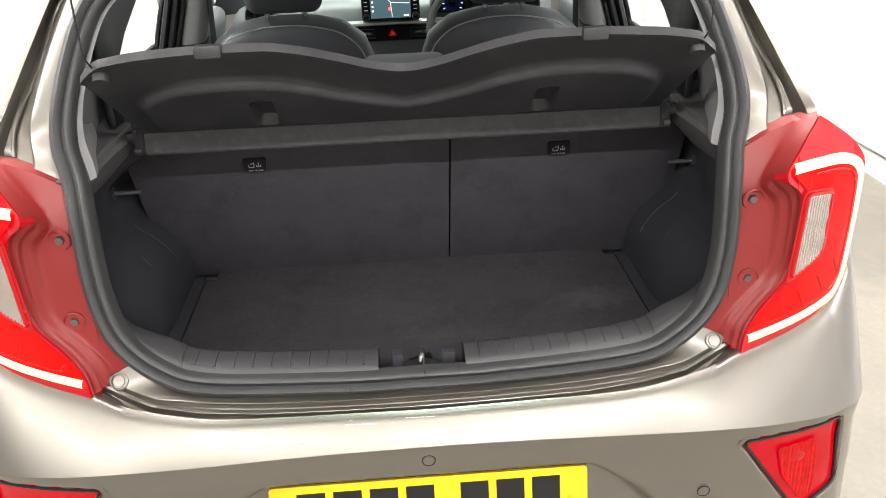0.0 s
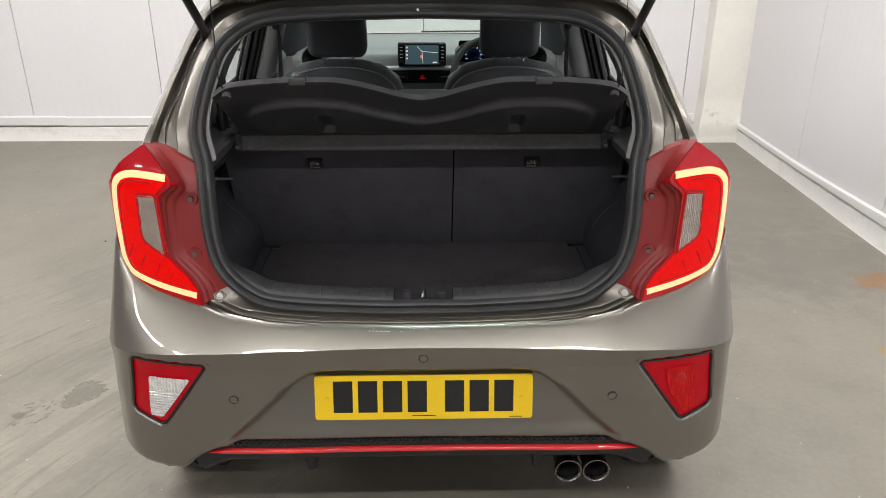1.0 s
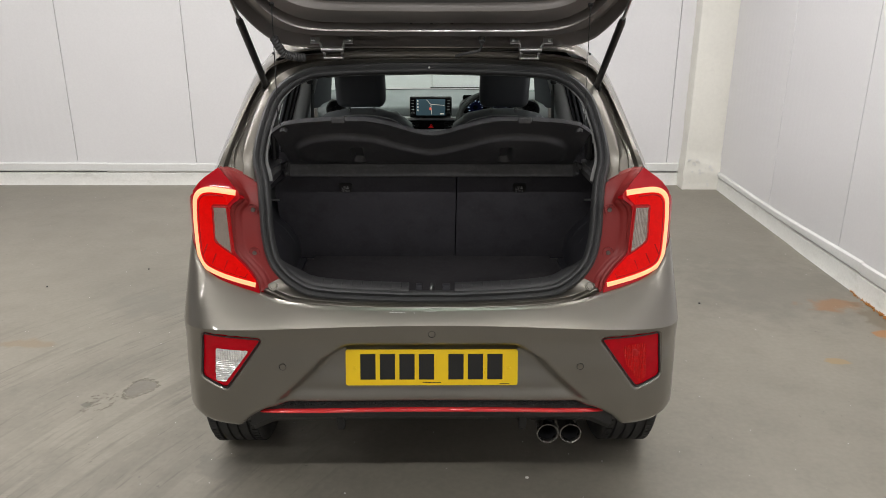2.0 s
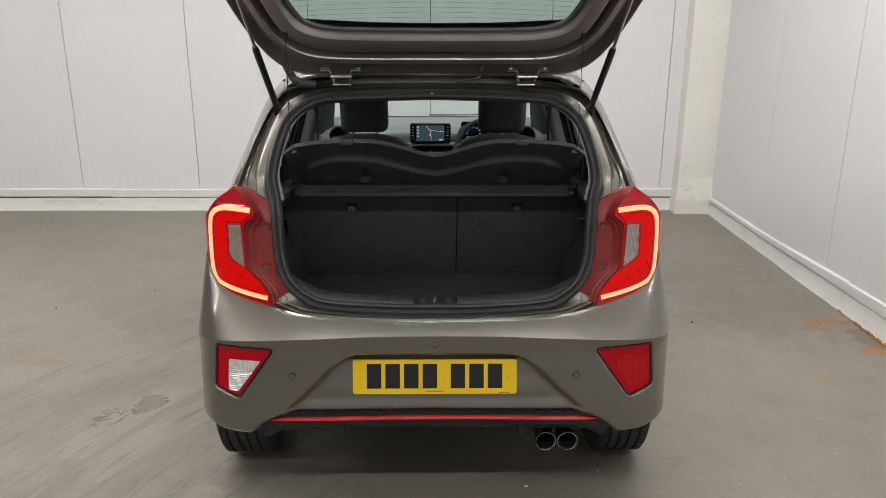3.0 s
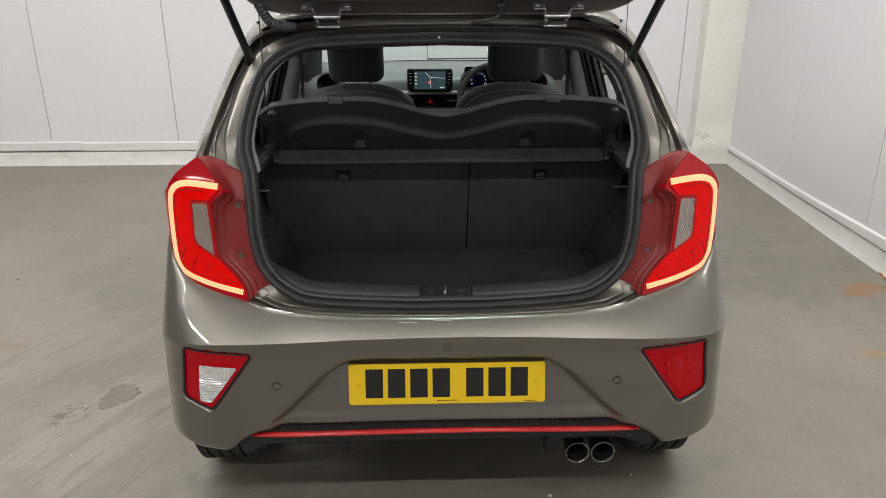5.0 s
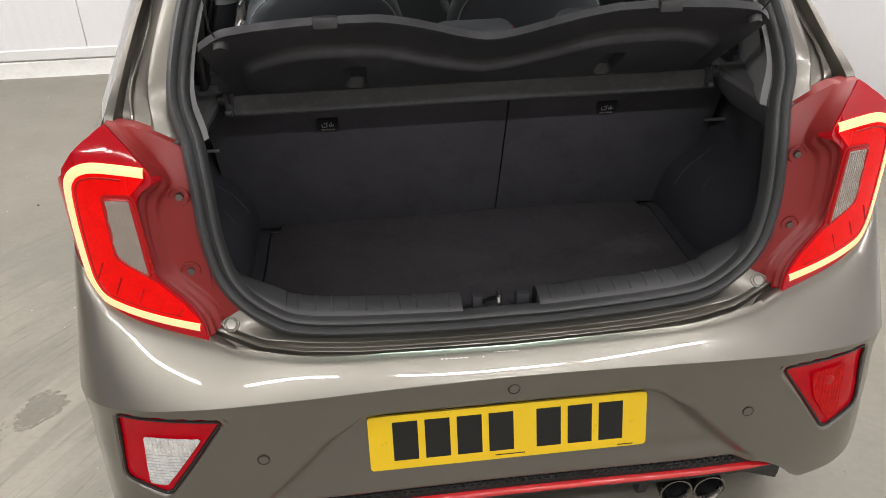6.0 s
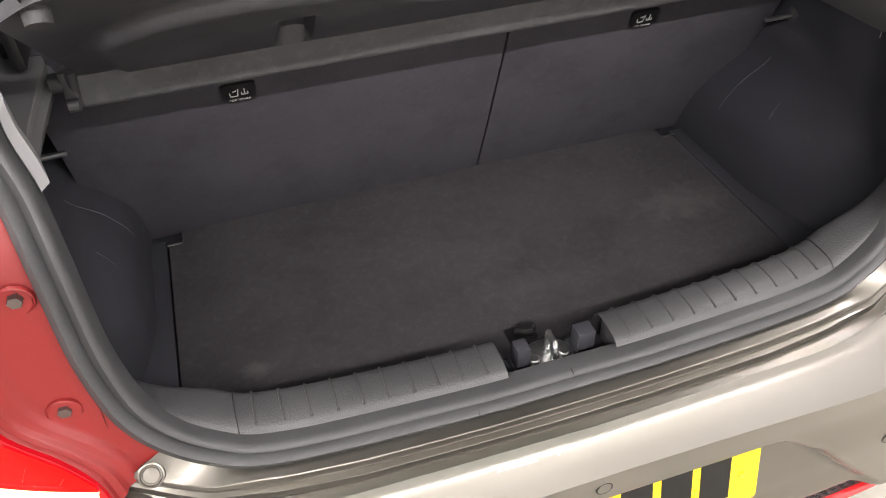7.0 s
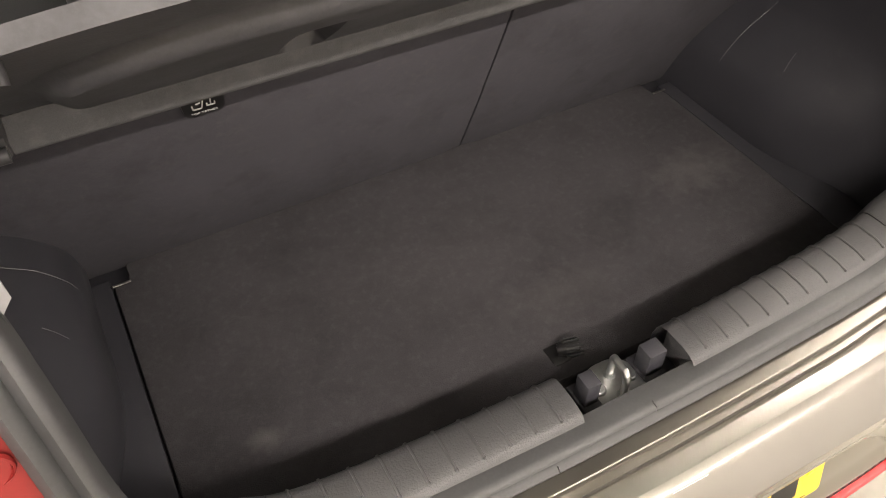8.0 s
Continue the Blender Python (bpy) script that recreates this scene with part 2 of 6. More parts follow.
def spline(pts, n=6, closed=False):
    """A smooth curve through points, n steps a span."""
    P = [Vector(p) for p in pts]
    k, out = len(P), []
    for i in range(k if closed else k - 1):
        p0 = P[(i - 1) % k] if closed or i else P[0] * 2 - P[1]
        p1, p2 = P[i], P[(i + 1) % k]
        p3 = P[(i + 2) % k] if closed or i + 2 < k else P[-1] * 2 - P[-2]
        for j in range(n):
            t = j / n
            out.append(0.5 * (2 * p1 + (p2 - p0) * t + (2 * p0 - 5 * p1 + 4 * p2 - p3) * t * t + (3 * p1 - p0 - 3 * p2 + p3) * t ** 3))
    if not closed:
        out.append(P[-1])
    return out


def box(bm, lo, hi, bevel=0.0, seg=2, m=None):
    """A box between two corners with rounded edges."""
    tmp = bmesh.new()
    bmesh.ops.create_cube(tmp, size=1)
    lo, hi = Vector(lo), Vector(hi)
    for v in tmp.verts:
        v.co = Vector([(lo[i] + hi[i]) / 2 + v.co[i] * (hi[i] - lo[i]) for i in range(3)])
    if bevel:
        bmesh.ops.bevel(tmp, geom=tmp.edges[:], offset=bevel, segments=seg, profile=0.5, affect="EDGES")
    join(bm, tmp, m)
    return bm


def join(bm, tmp, m=None):
    if m is not None:
        tmp.transform(m)
    me = bpy.data.meshes.new("tmp")
    tmp.to_mesh(me)
    tmp.free()
    bm.from_mesh(me)
    bpy.data.meshes.remove(me)


def rod(bm, a, b, r, r2=None, n=12, caps=True):
    """A round bar from a to b."""
    a, b = Vector(a), Vector(b)
    q = (b - a).to_track_quat("Z", "Y")
    r2 = r if r2 is None else r2
    rows = [[c + q @ Vector((math.cos(2 * math.pi * i / n) * rr, math.sin(2 * math.pi * i / n) * rr, 0)) for i in range(n)] for c, rr in ((a, r), (b, r2))]
    loft(bm, rows, True, caps)
    return bm


def pipe(bm, path, r, n=8, closed=False):
    """A round bar along a curve."""
    P = [Vector(p) for p in path]
    rows, k = [], len(P)
    up = Vector((0, 0, 1))
    for i in range(k):
        a, b = (P[(i - 1) % k], P[(i + 1) % k]) if closed else (P[max(i - 1, 0)], P[min(i + 1, k - 1)])
        t = (b - a).normalized()
        side = t.cross(up)
        side = side.normalized() if side.length > 1e-3 else t.cross(Vector((1, 0, 0))).normalized()
        top = side.cross(t)
        rows.append([P[i] + side * math.cos(2 * math.pi * j / n) * r + top * math.sin(2 * math.pi * j / n) * r for j in range(n)])
    if closed:
        rows.append(rows[0])
    loft(bm, rows, True, not closed)
    return bm


def turned(bm, profile, centre, axis="X", n=48):
    """A ring turned round an axis: profile of (along, radius)."""
    c = Vector(centre)
    rows = []
    for i in range(n + 1):
        a = 2 * math.pi * i / n
        ring = []
        for h, r in profile:
            d = {"X": (h, math.cos(a) * r, math.sin(a) * r), "Y": (math.cos(a) * r, h, math.sin(a) * r), "Z": (math.cos(a) * r, math.sin(a) * r, h)}[axis]
            ring.append(c + Vector(d))
        rows.append(ring)
    loft(bm, rows)
    return bm


def inside(p, poly):
    x, y, r = p[0], p[1], False
    for (x1, y1), (x2, y2) in zip(poly, poly[1:] + poly[:1]):
        if (y1 > y) != (y2 > y) and x < (x2 - x1) * (y - y1) / (y2 - y1) + x1:
            r = not r
    return r


def patch(bm, poly, place, step=0.01, depth=0.0, push=None):
    """A sheet inside an outline of (u, v), laid onto a surface by place(u, v); depth: a rim turned in by push(u, v, depth)."""
    n = len(poly)
    us, vs = [p[0] for p in poly], [p[1] for p in poly]
    pts = [Vector(p) for p in poly]
    nu, nv = int((max(us) - min(us)) / step) + 1, int((max(vs) - min(vs)) / step) + 1
    for i in range(nu):
        for j in range(nv):
            q = (min(us) + (i + 0.5) * step, min(vs) + (j + 0.5) * step)
            if inside(q, poly):
                d = min(abs((Vector(q) - a).length) for a in pts[:n])
                if d > step * 0.5:
                    pts.append(Vector(q))
    out = delaunay_2d_cdt(pts, [(i, (i + 1) % n) for i in range(n)], [], 1, 1e-6)
    co, faces = out[0], out[2]
    verts = [bm.verts.new(place(v.x, v.y)) for v in co]
    for f in faces:
        try:
            bm.faces.new([verts[i] for i in f])
        except ValueError:
            pass
    if depth:
        a = [Vector(place(*p)) for p in poly]
        b = [Vector(push(*p, depth)) for p in poly]
        loft(bm, [a + a[:1], b + b[:1]])
    return bm


def rounded(poly, r, n=4):
    """An outline of (u, v) with its corners rounded."""
    out, k = [], len(poly)
    for i in range(k):
        p, a, b = Vector(poly[i]), Vector(poly[i - 1]), Vector(poly[(i + 1) % k])
        da, db = (a - p), (b - p)
        q = min(r, da.length * 0.45, db.length * 0.45)
        s, e = p + da.normalized() * q, p + db.normalized() * q
        for j in range(n + 1):
            t = j / n
            w = (1 - t) ** 2 * s + 2 * t * (1 - t) * p + t * t * e
            out.append((w.x, w.y))
    return out


def dense(poly, step):
    out = []
    for a, b in zip(poly, poly[1:] + poly[:1]):
        k = max(1, int(math.dist(a, b) / step))
        out += [tuple(a[i] + (b[i] - a[i]) * j / k for i in range(len(a))) for j in range(k)]
    return out


def step01(x, a, b):
    t = min(max((x - a) / (b - a), 0.0), 1.0)
    return t * t * (3 - 2 * t)
def curve1(xs, ys):
    """Smooth monotone-ish function through the given knots."""
    xs, ys = np.array(xs, float), np.array(ys, float)
    h, d = np.diff(xs), np.diff(ys) / np.diff(xs)
    m = np.zeros(len(xs))
    m[0], m[-1] = d[0], d[-1]
    for i in range(1, len(xs) - 1):
        if d[i - 1] * d[i] > 0:
            m[i] = (h[i - 1] + h[i]) / (h[i - 1] / d[i - 1] + h[i] / d[i])

    def f(x):
        i = int(min(max(np.searchsorted(xs, x) - 1, 0), len(xs) - 2))
        t = min(max((x - xs[i]) / h[i], 0.0), 1.0)
        a, b = (1 + 2 * t) * (1 - t) ** 2, t * (1 - t) ** 2
        c, e = t * t * (3 - 2 * t), t * t * (t - 1)
        return float(a * ys[i] + b * h[i] * m[i] + c * ys[i + 1] + e * h[i] * m[i + 1])
    return f


# ---- the tail of the car: its skin ----
# plan: half width x and depth y, by a running number s
S_KNOTS = list(range(11))
low_x = curve1(S_KNOTS, (0, .30, .48, .58, .663, .729, .771, .787, .793, .795, .796))
low_y = curve1(S_KNOTS, (-.045, -.045, -.038, -.025, -.003, .035, .10, .19, .32, .60, .95))
top_x = curve1(S_KNOTS, (0, .30, .48, .58, .66, .70, .73, .75, .762, .768, .77))
top_y = curve1(S_KNOTS, (.03, .036, .058, .082, .108, .127, .158, .215, .30, .60, .95))
rise = curve1((.2, .69, .698, .72, .747, .78, .85, 1.05, 1.15), (0, 0, .05, .24, .50, .85, .95, 1.0, 1.06))


def skin(s, z):
    """A point of the tail's outer skin, on the car's right."""
    k = rise(z)
    return ((1 - k) * low_x(s) + k * top_x(s), (1 - k) * low_y(s) + k * top_y(s) + 2.2 * max(z - 1.06, 0) ** 1.5, z)


def skin_s(x, z):
    """The running number at which the skin has that half width."""
    a, b = 0.0, 10.0
    for _ in range(24):
        c = (a + b) / 2
        a, b = (c, b) if skin(c, z)[0] < x else (a, c)
    return a


def skin_y(x, z):
    return skin(skin_s(abs(x), z), z)[1]


# the seal round the tailgate opening: half outline of (x, z), and its depth
SEAL = [(0, 1.400), (.185, 1.396), (.31, 1.391), (.378, 1.384), (.424, 1.368), (.459, 1.345), (.488, 1.310), (.508, 1.250), (.521, 1.185), (.521, 1.14), (.507, 1.092),
        (.499, 1.03), (.492, .93), (.470, .852), (.415, .796), (.338, .768), (.125, .755), (0, .754)]
seal_y = curve1((.70, .74, .88, 1.01, 1.12, 1.25, 1.40, 1.5), (.06, .07, .10, .13, .185, .275, .40, .47))
# ---- the bay: floor, panelled walls, kerbs, ceiling ----
def floor_material():
    m = material("worn_concrete", (0.218, 0.200, 0.167), 0.5, 0, 0.10, 1.1, 45, 0.12, 0.002)
    n, l = m.node_tree.nodes, m.node_tree.links
    b = n["Principled BSDF"]
    src = b.inputs["Base Color"].links[0].from_socket
    tc = n.new("ShaderNodeTexCoord")

    def scaled(sock, node_from, fac_sock):
        v = n.new("ShaderNodeVectorMath")
        v.operation = "SCALE"
        l.new(sock, v.inputs[0])
        l.new(fac_sock, v.inputs["Scale"])
        return v.outputs[0]

    def rng(sock, a, c, lo, hi):
        r = n.new("ShaderNodeMapRange")
        for k, val in (("From Min", a), ("From Max", c), ("To Min", lo), ("To Max", hi)):
            r.inputs[k].default_value = val
        l.new(sock, r.inputs["Value"])
        return r.outputs[0]
    def mth(op, a, c):
        """One arithmetic step on sockets or numbers."""
        v = n.new("ShaderNodeMath")
        v.operation = op
        for k, o in enumerate((a, c)):
            if isinstance(o, (int, float)):
                v.inputs[k].default_value = o
            else:
                l.new(o, v.inputs[k])
        return v.outputs[0]

    sep = n.new("ShaderNodeSeparateXYZ")
    l.new(tc.outputs["Object"], sep.inputs[0])
    px, py = sep.outputs[0], sep.outputs[1]

    def polar(cx, cy):
        """Distance from a turning centre and the arc's angle."""
        dx, dy = mth("SUBTRACT", px, cx), mth("SUBTRACT", py, cy)
        return mth("SQRT", mth("ADD", mth("MULTIPLY", dx, dx), mth("MULTIPLY", dy, dy)), 0.0), mth("ARCTAN2", dy, mth("MULTIPLY", dx, -1.0))

    def noise(vec, scale, detail=5):
        no = n.new("ShaderNodeTexNoise")
        no.inputs["Scale"].default_value, no.inputs["Detail"].default_value = scale, detail
        l.new(vec, no.inputs["Vector"])
        return no.outputs["Fac"]
    # broad patches, pale and dark specks
    for scale, a, c, lo, hi in ((0.7, .35, .65, .93, 1.06), (3.1, .40, .66, 1.03, .93), (9, .5, .72, 1.0, .93), (55, .70, .76, 1.0, 1.22), (34, .25, .29, .66, 1.0)):
        src = scaled(src, None, rng(noise(tc.outputs["Object"], scale), a, c, lo, hi))
    # scuffs that follow the driving line, on the side where cars turn in
    rad, ang = polar(1.6, -.95)
    drive = mth("MULTIPLY", rng(px, .1, -.9, 0, 1), rng(rad, 4.9, 3.9, 0, 1))
    for kr, ka, scale, a, c, lo, hi in ((1.0, .9, 3.0, .46, .68, 0, -.16), (1.0, .5, 11, .5, .72, 0, -.13), (1.0, .30, 26, .58, .70, 0, -.20), (1.0, .22, 60, .60, .68, 0, -.20), (1.0, .35, 80, .64, .70, 0, .16), (1.0, .6, 7, .56, .7, 0, .09)):
        cb = n.new("ShaderNodeCombineXYZ")
        l.new(mth("MULTIPLY", rad, kr), cb.inputs[0])
        l.new(mth("MULTIPLY", ang, ka), cb.inputs[1])
        cb.inputs[2].default_value = scale * .37
        src = scaled(src, None, mth("ADD", 1.0, mth("MULTIPLY", rng(noise(cb.outputs[0], scale), a, c, lo, hi), drive)))
    # tyre marks: pale dusty prints with grooves and shoulder blocks, broken up by wear
    wear = rng(noise(tc.outputs["Object"], 7, 6), .36, .52, 0, 1)
    for cx, cy, r, reach in ((1.351, -.601, 2.97, 1.0), (1.987, -1.355, 3.68, 1.0), (1.75, -1.05, 2.83, .6)):
        rad, ang = polar(cx, cy)
        d = mth("SUBTRACT", rad, r)
        ad = mth("ABSOLUTE", d, 0.0)
        band = rng(ad, .076, .084, 1, 0)
        groove = rng(mth("PINGPONG", mth("ADD", d, .0175), .0175), .0022, .0055, .10, 1)
        blocks = rng(mth("PINGPONG", mth("ADD", mth("MULTIPLY", ang, r), mth("MULTIPLY", d, .5)), .019), .0015, .004, .15, 1)
        shoulder = rng(ad, .050, .055, 0, 1)
        body = mth("ADD", mth("MULTIPLY", blocks, shoulder), mth("MULTIPLY", groove, mth("SUBTRACT", 1.0, shoulder)))
        near = mth("MULTIPLY", rng(px, -.45, -.95, 0, 1), rng(py, 1.35, .95, 0, 1))
        k = mth("MULTIPLY", mth("MULTIPLY", band, body), mth("MULTIPLY", wear, near))
        src = scaled(src, None, rng(k, 0, 1, 1.0, 1.0 + .09 * reach))
        src = scaled(src, None, rng(mth("MULTIPLY", mth("MULTIPLY", rng(ad, .10, .20, 1, 0), rng(ad, .080, .086, 0, 1)), near), 0, 1, 1.0, .92))

    def blot(cx, cy, rx, ry, colour, strength, edge=.5):
        """A stain with a ragged edge."""
        nonlocal src
        mp, le, no, su = n.new("ShaderNodeMapping"), n.new("ShaderNodeVectorMath"), n.new("ShaderNodeTexNoise"), n.new("ShaderNodeMath")
        mp.inputs["Location"].default_value = (-cx / rx, -cy / ry, 0)
        mp.inputs["Scale"].default_value = (1 / rx, 1 / ry, 0)
        l.new(tc.outputs["Object"], mp.inputs["Vector"])
        le.operation = "LENGTH"
        l.new(mp.outputs[0], le.inputs[0])
        no.inputs["Scale"].default_value, no.inputs["Detail"].default_value = 11, 7
        l.new(tc.outputs["Object"], no.inputs["Vector"])
        su.operation = "MULTIPLY_ADD"
        l.new(no.outputs["Fac"], su.inputs[0])
        su.inputs[1].default_value = 2.2
        l.new(le.outputs["Value"], su.inputs[2])
        fac = rng(su.outputs[0], 2.1 - edge, 2.1, strength, 0)
        mx = n.new("ShaderNodeMix")
        mx.data_type = "RGBA"
        l.new(fac, mx.inputs["Factor"])
        l.new(src, mx.inputs[6])
        mx.inputs[7].default_value = (*colour, 1)
        src = mx.outputs[2]
    blot(1.95, 1.95, .75, .55, (.13, .122, .105), .42, .6)
    blot(2.20, 1.72, .20, .10, (.27, .12, .035), .6, .5)
    blot(2.33, 1.55, .09, .25, (.13, .10, .06), .6, .4)
    blot(2.27, 1.36, .07, .06, (.32, .14, .04), .85, .25)
    blot(1.87, 1.08, .06, .035, (.29, .19, .08), .7, .3)
    blot(1.75, 2.6, .5, .35, (.16, .152, .13), .35, .5)
    blot(-1.95, 1.28, .16, .05, (.21, .15, .09), .55, .4)
    blot(1.2, 2.3, .3, .2, (.15, .142, .12), .28, .5)
    blot(-.75, .27, .12, .10, (.14, .13, .112), .5, .3)
    blot(-1.43, .71, .030, .020, (.09, .085, .07), .7, .3)
    blot(-1.45, 1.75, .35, .16, (.16, .15, .13), .4, .4)
    l.new(src, b.inputs["Base Color"])
    return m


def panel_material():
    """White coated sheet with fine upright ribs and faint dirt."""
    m = material("white_sheet_panel", (0.71, 0.702, 0.716), 0.42, 0, 0.03, 1.2, 60, 0.0, rough_var=0.15, island=0.015)
    n, l = m.node_tree.nodes, m.node_tree.links
    b = n["Principled BSDF"]
    tc, mp, wv, bp = n.new("ShaderNodeTexCoord"), n.new("ShaderNodeMapping"), n.new("ShaderNodeTexWave"), n.new("ShaderNodeBump")
    mp.inputs["Scale"].default_value = (1, 1, 0.0)
    l.new(tc.outputs["Object"], mp.inputs["Vector"])
    wv.wave_type, wv.bands_direction = "BANDS", "DIAGONAL"
    wv.inputs["Scale"].default_value = 9.0
    l.new(mp.outputs[0], wv.inputs["Vector"])
    bp.inputs["Strength"].default_value, bp.inputs["Distance"].default_value = 0.3, 0.0016
    l.new(wv.outputs["Fac"], bp.inputs["Height"])
    l.new(bp.outputs[0], b.inputs["Normal"])
    return m


FLOOR_MAT, PANEL_MAT = floor_material(), panel_material()
WALL_BACK = material("dark_joint", (0.20, 0.20, 0.205), 0.8, 0, 0.1, 5, 50, 0.05)
KERB_PAINT = material("painted_concrete_kerb", (0.74, 0.735, 0.71), 0.6, 0, 0.08, 5, 70, 0.15, 0.003)
DOOR_SHEET = material("grey_painted_wall", (0.27, 0.27, 0.275), 0.6, 0, 0.06, 3, 60, 0.05, 0.001)
FLASHING = material("white_flashing", (0.68, 0.68, 0.67), 0.45, 0, 0.05, 3, 60, 0.05, 0.001)
PILLAR_PAINT = material("flaking_white_paint", (0.76, 0.745, 0.69), 0.55, 0, 0.04, 3, 40, 0.25, 0.003)
CEIL_PAINT = material("white_ceiling_sheet", (0.72, 0.72, 0.71), 0.5, 0, 0.04, 2, 40, 0.02)
DIFFUSER = material("lit_diffuser", (0.9, 0.9, 0.88), 0.4, 0, 0.01, 5, 50, 0.0, emit=(1.0, 0.976, 0.955), strength=6.0)
HOUSING = material("lamp_housing", (0.7, 0.7, 0.7), 0.4, 0, 0.03, 5, 50, 0.0)
dusted(KERB_PAINT, (.40, .38, .33), 5, .52, .74, .45, (1, 1, 2))
dusted(PILLAR_PAINT, (.52, .50, .45), 9, .60, .76, .22)
RUST = material("rust_flakes", (0.36, 0.15, 0.035), 0.9, 0, 0.4, 30, 150, 0.6, 0.004)

XL, XR, YN, YF = -10.0, 2.37, -11.0, 4.29
bm = bmesh.new()
box(bm, (XL - .4, YN - .4, -.2), (XR + .4, YF + .4, 0))
floor = tagged(part("floor", bm, FLOOR_MAT), "worn grey concrete floor with tyre marks and rust stains", "floor", kind="structure")
bm = bmesh.new()
box(bm, (XL - .4, YN - .4, CEILING), (XR + .4, YF + .4, CEILING + .2))
ceiling = tagged(part("ceiling", bm, CEIL_PAINT), "plain white sheeted ceiling", "ceiling", kind="structure")


def wall(name, a, b, inward, label, panels=0, first=0.0, width=0.994, gap=.0022, foot=lambda u: (.110, .188)):
    """A wall along the line a-b of (x, y) with a painted kerb at its foot and upright sheet panels; foot gives the kerb's and the flashing's height along it."""
    ax, ay, bx, by = *a, *b
    along = Vector((bx - ax, by - ay, 0))
    length = along.length
    along.normalize()
    nin = Vector((*inward, 0))
    m = Matrix((( along.x, nin.x, 0, ax), (along.y, nin.y, 0, ay), (0, 0, 1, 0), (0, 0, 0, 1)))
    bm = bmesh.new()
    box(bm, (0, -.35, 0), (length, -.03, CEILING), m=m)
    w = tagged(part(name, bm, WALL_BACK if panels else DOOR_SHEET), label, "wall", kind="structure")
    bm = bmesh.new()
    pts = [(0, -.2, 0), (0, .004, 0), (0, 0, .008), (0, -.002, 1), (0, -.010, 1.06), (0, -.2, 1.06)]
    n = max(2, int(length / .25))
    rnd = random.Random(4)
    rows = []
    for i in range(n + 1):
        dz, dy = rnd.uniform(-.002, .002), rnd.uniform(-.003, .003)
        rows.append([m @ Vector((length * i / n, p[1] + (dy if p[1] > -.1 else 0), p[2] if p[2] < .5 else foot(length * i / n)[0] - .008 + (p[2] - 1) * .1 + dz)) for p in pts])
    loft(bm, rows)
    part("kerb", bm, KERB_PAINT, w, "white painted concrete kerb", angle=50)
    if panels:
        x = -first
        k = 0
        while x < length:
            lo, hi = max(x + gap, 0), min(x + width - gap, length)
            if hi - lo > .05:
                bm = bmesh.new()
                box(bm, (lo, -.034, .13), (hi, -.014, CEILING), .002, 1, m)
                part("wall_panel", bm, PANEL_MAT, w)
            x += width
        x = 0
        while x < length:
            bm = bmesh.new()
            e = min(x + 2.42, length)
            k += 1
            d = .003 * (k % 2)
            rows = []
            for u in [x + (e - x) * j / 8 for j in range(9)]:
                lo, hi = foot(u)
                rows.append([m @ Vector((u, p[0] + d, p[1] + d * 2)) for p in ((-.03, hi), (-.006, hi - .003), (.002, hi - .009), (.004, lo + .012), (-.004, lo + .004), (-.03, lo + .004))])
            loft(bm, rows, False)
            part("flashing_strip", bm, FLASHING, w, angle=30)
            x += 2.415
    return w


wall("wall_north", (XL, YF), (XR, YF), (0, -1), "white insulated panel wall with upright joints", 1, first=(-XL - 2.994) % .994 and .994 - ((-XL - 2.994) % .994) - 0.0)
wall("wall_east", (XR, YF), (XR, YN), (-1, 0), "white insulated panel wall with upright joints", 1, first=.994 - ((YF - 3.156) % .994), gap=.0032, foot=lambda u: (.124 - .024 * step01(YF - u, 1.2, 3.4), .204 - .060 * step01(YF - u, 1.2, 3.4)))
wall("wall_south", (XR, YN), (XL, YN), (0, 1), "plain dark grey workshop wall")
wall("wall_west", (XL, YN), (XL, YF), (1, 0), "white insulated panel wall", 1)

# corner pillar, with flaking paint at its foot
bm = bmesh.new()
prof = rounded([(2.092, 4.40), (2.092, 4.162), (2.420, 4.162), (2.420, 4.40)], .012, 3)
rows = []
rnd = random.Random(7)
for i in range(41):
    z = CEILING * (i / 40) ** 1.8
    k = .016 * (1 - step01(z, .10, .32))
    rows.append([(x + (-(k + rnd.uniform(-.004, .004) * (z < .45)) if x < 2.2 else 0), y - (k + rnd.uniform(-.004, .004) * (z < .45)) * (y < 4.3), z) for x, y in prof])
loft(bm, rows, True)
pillar = tagged(part("corner_pillar", bm, PILLAR_PAINT, angle=40), "white painted corner pillar with flaking foot", "pillar", kind="structure")
bm = bmesh.new()
for k in range(26):
    c = Vector((2.10 + rnd.uniform(0, .22), 4.1475, rnd.uniform(.03, .30)))
    s = rnd.uniform(.004, .014)
    vs = [bm.verts.new(c + Vector((math.cos(a) * s * rnd.uniform(.6, 1.3), rnd.uniform(-.006, 0), math.sin(a) * s * rnd.uniform(.6, 1.5)))) for a in (0, 1, 2.1, 3.1, 4.2, 5.2)]
    bm.faces.new(vs)
part("paint_flakes", bm, KERB_PAINT, pillar)
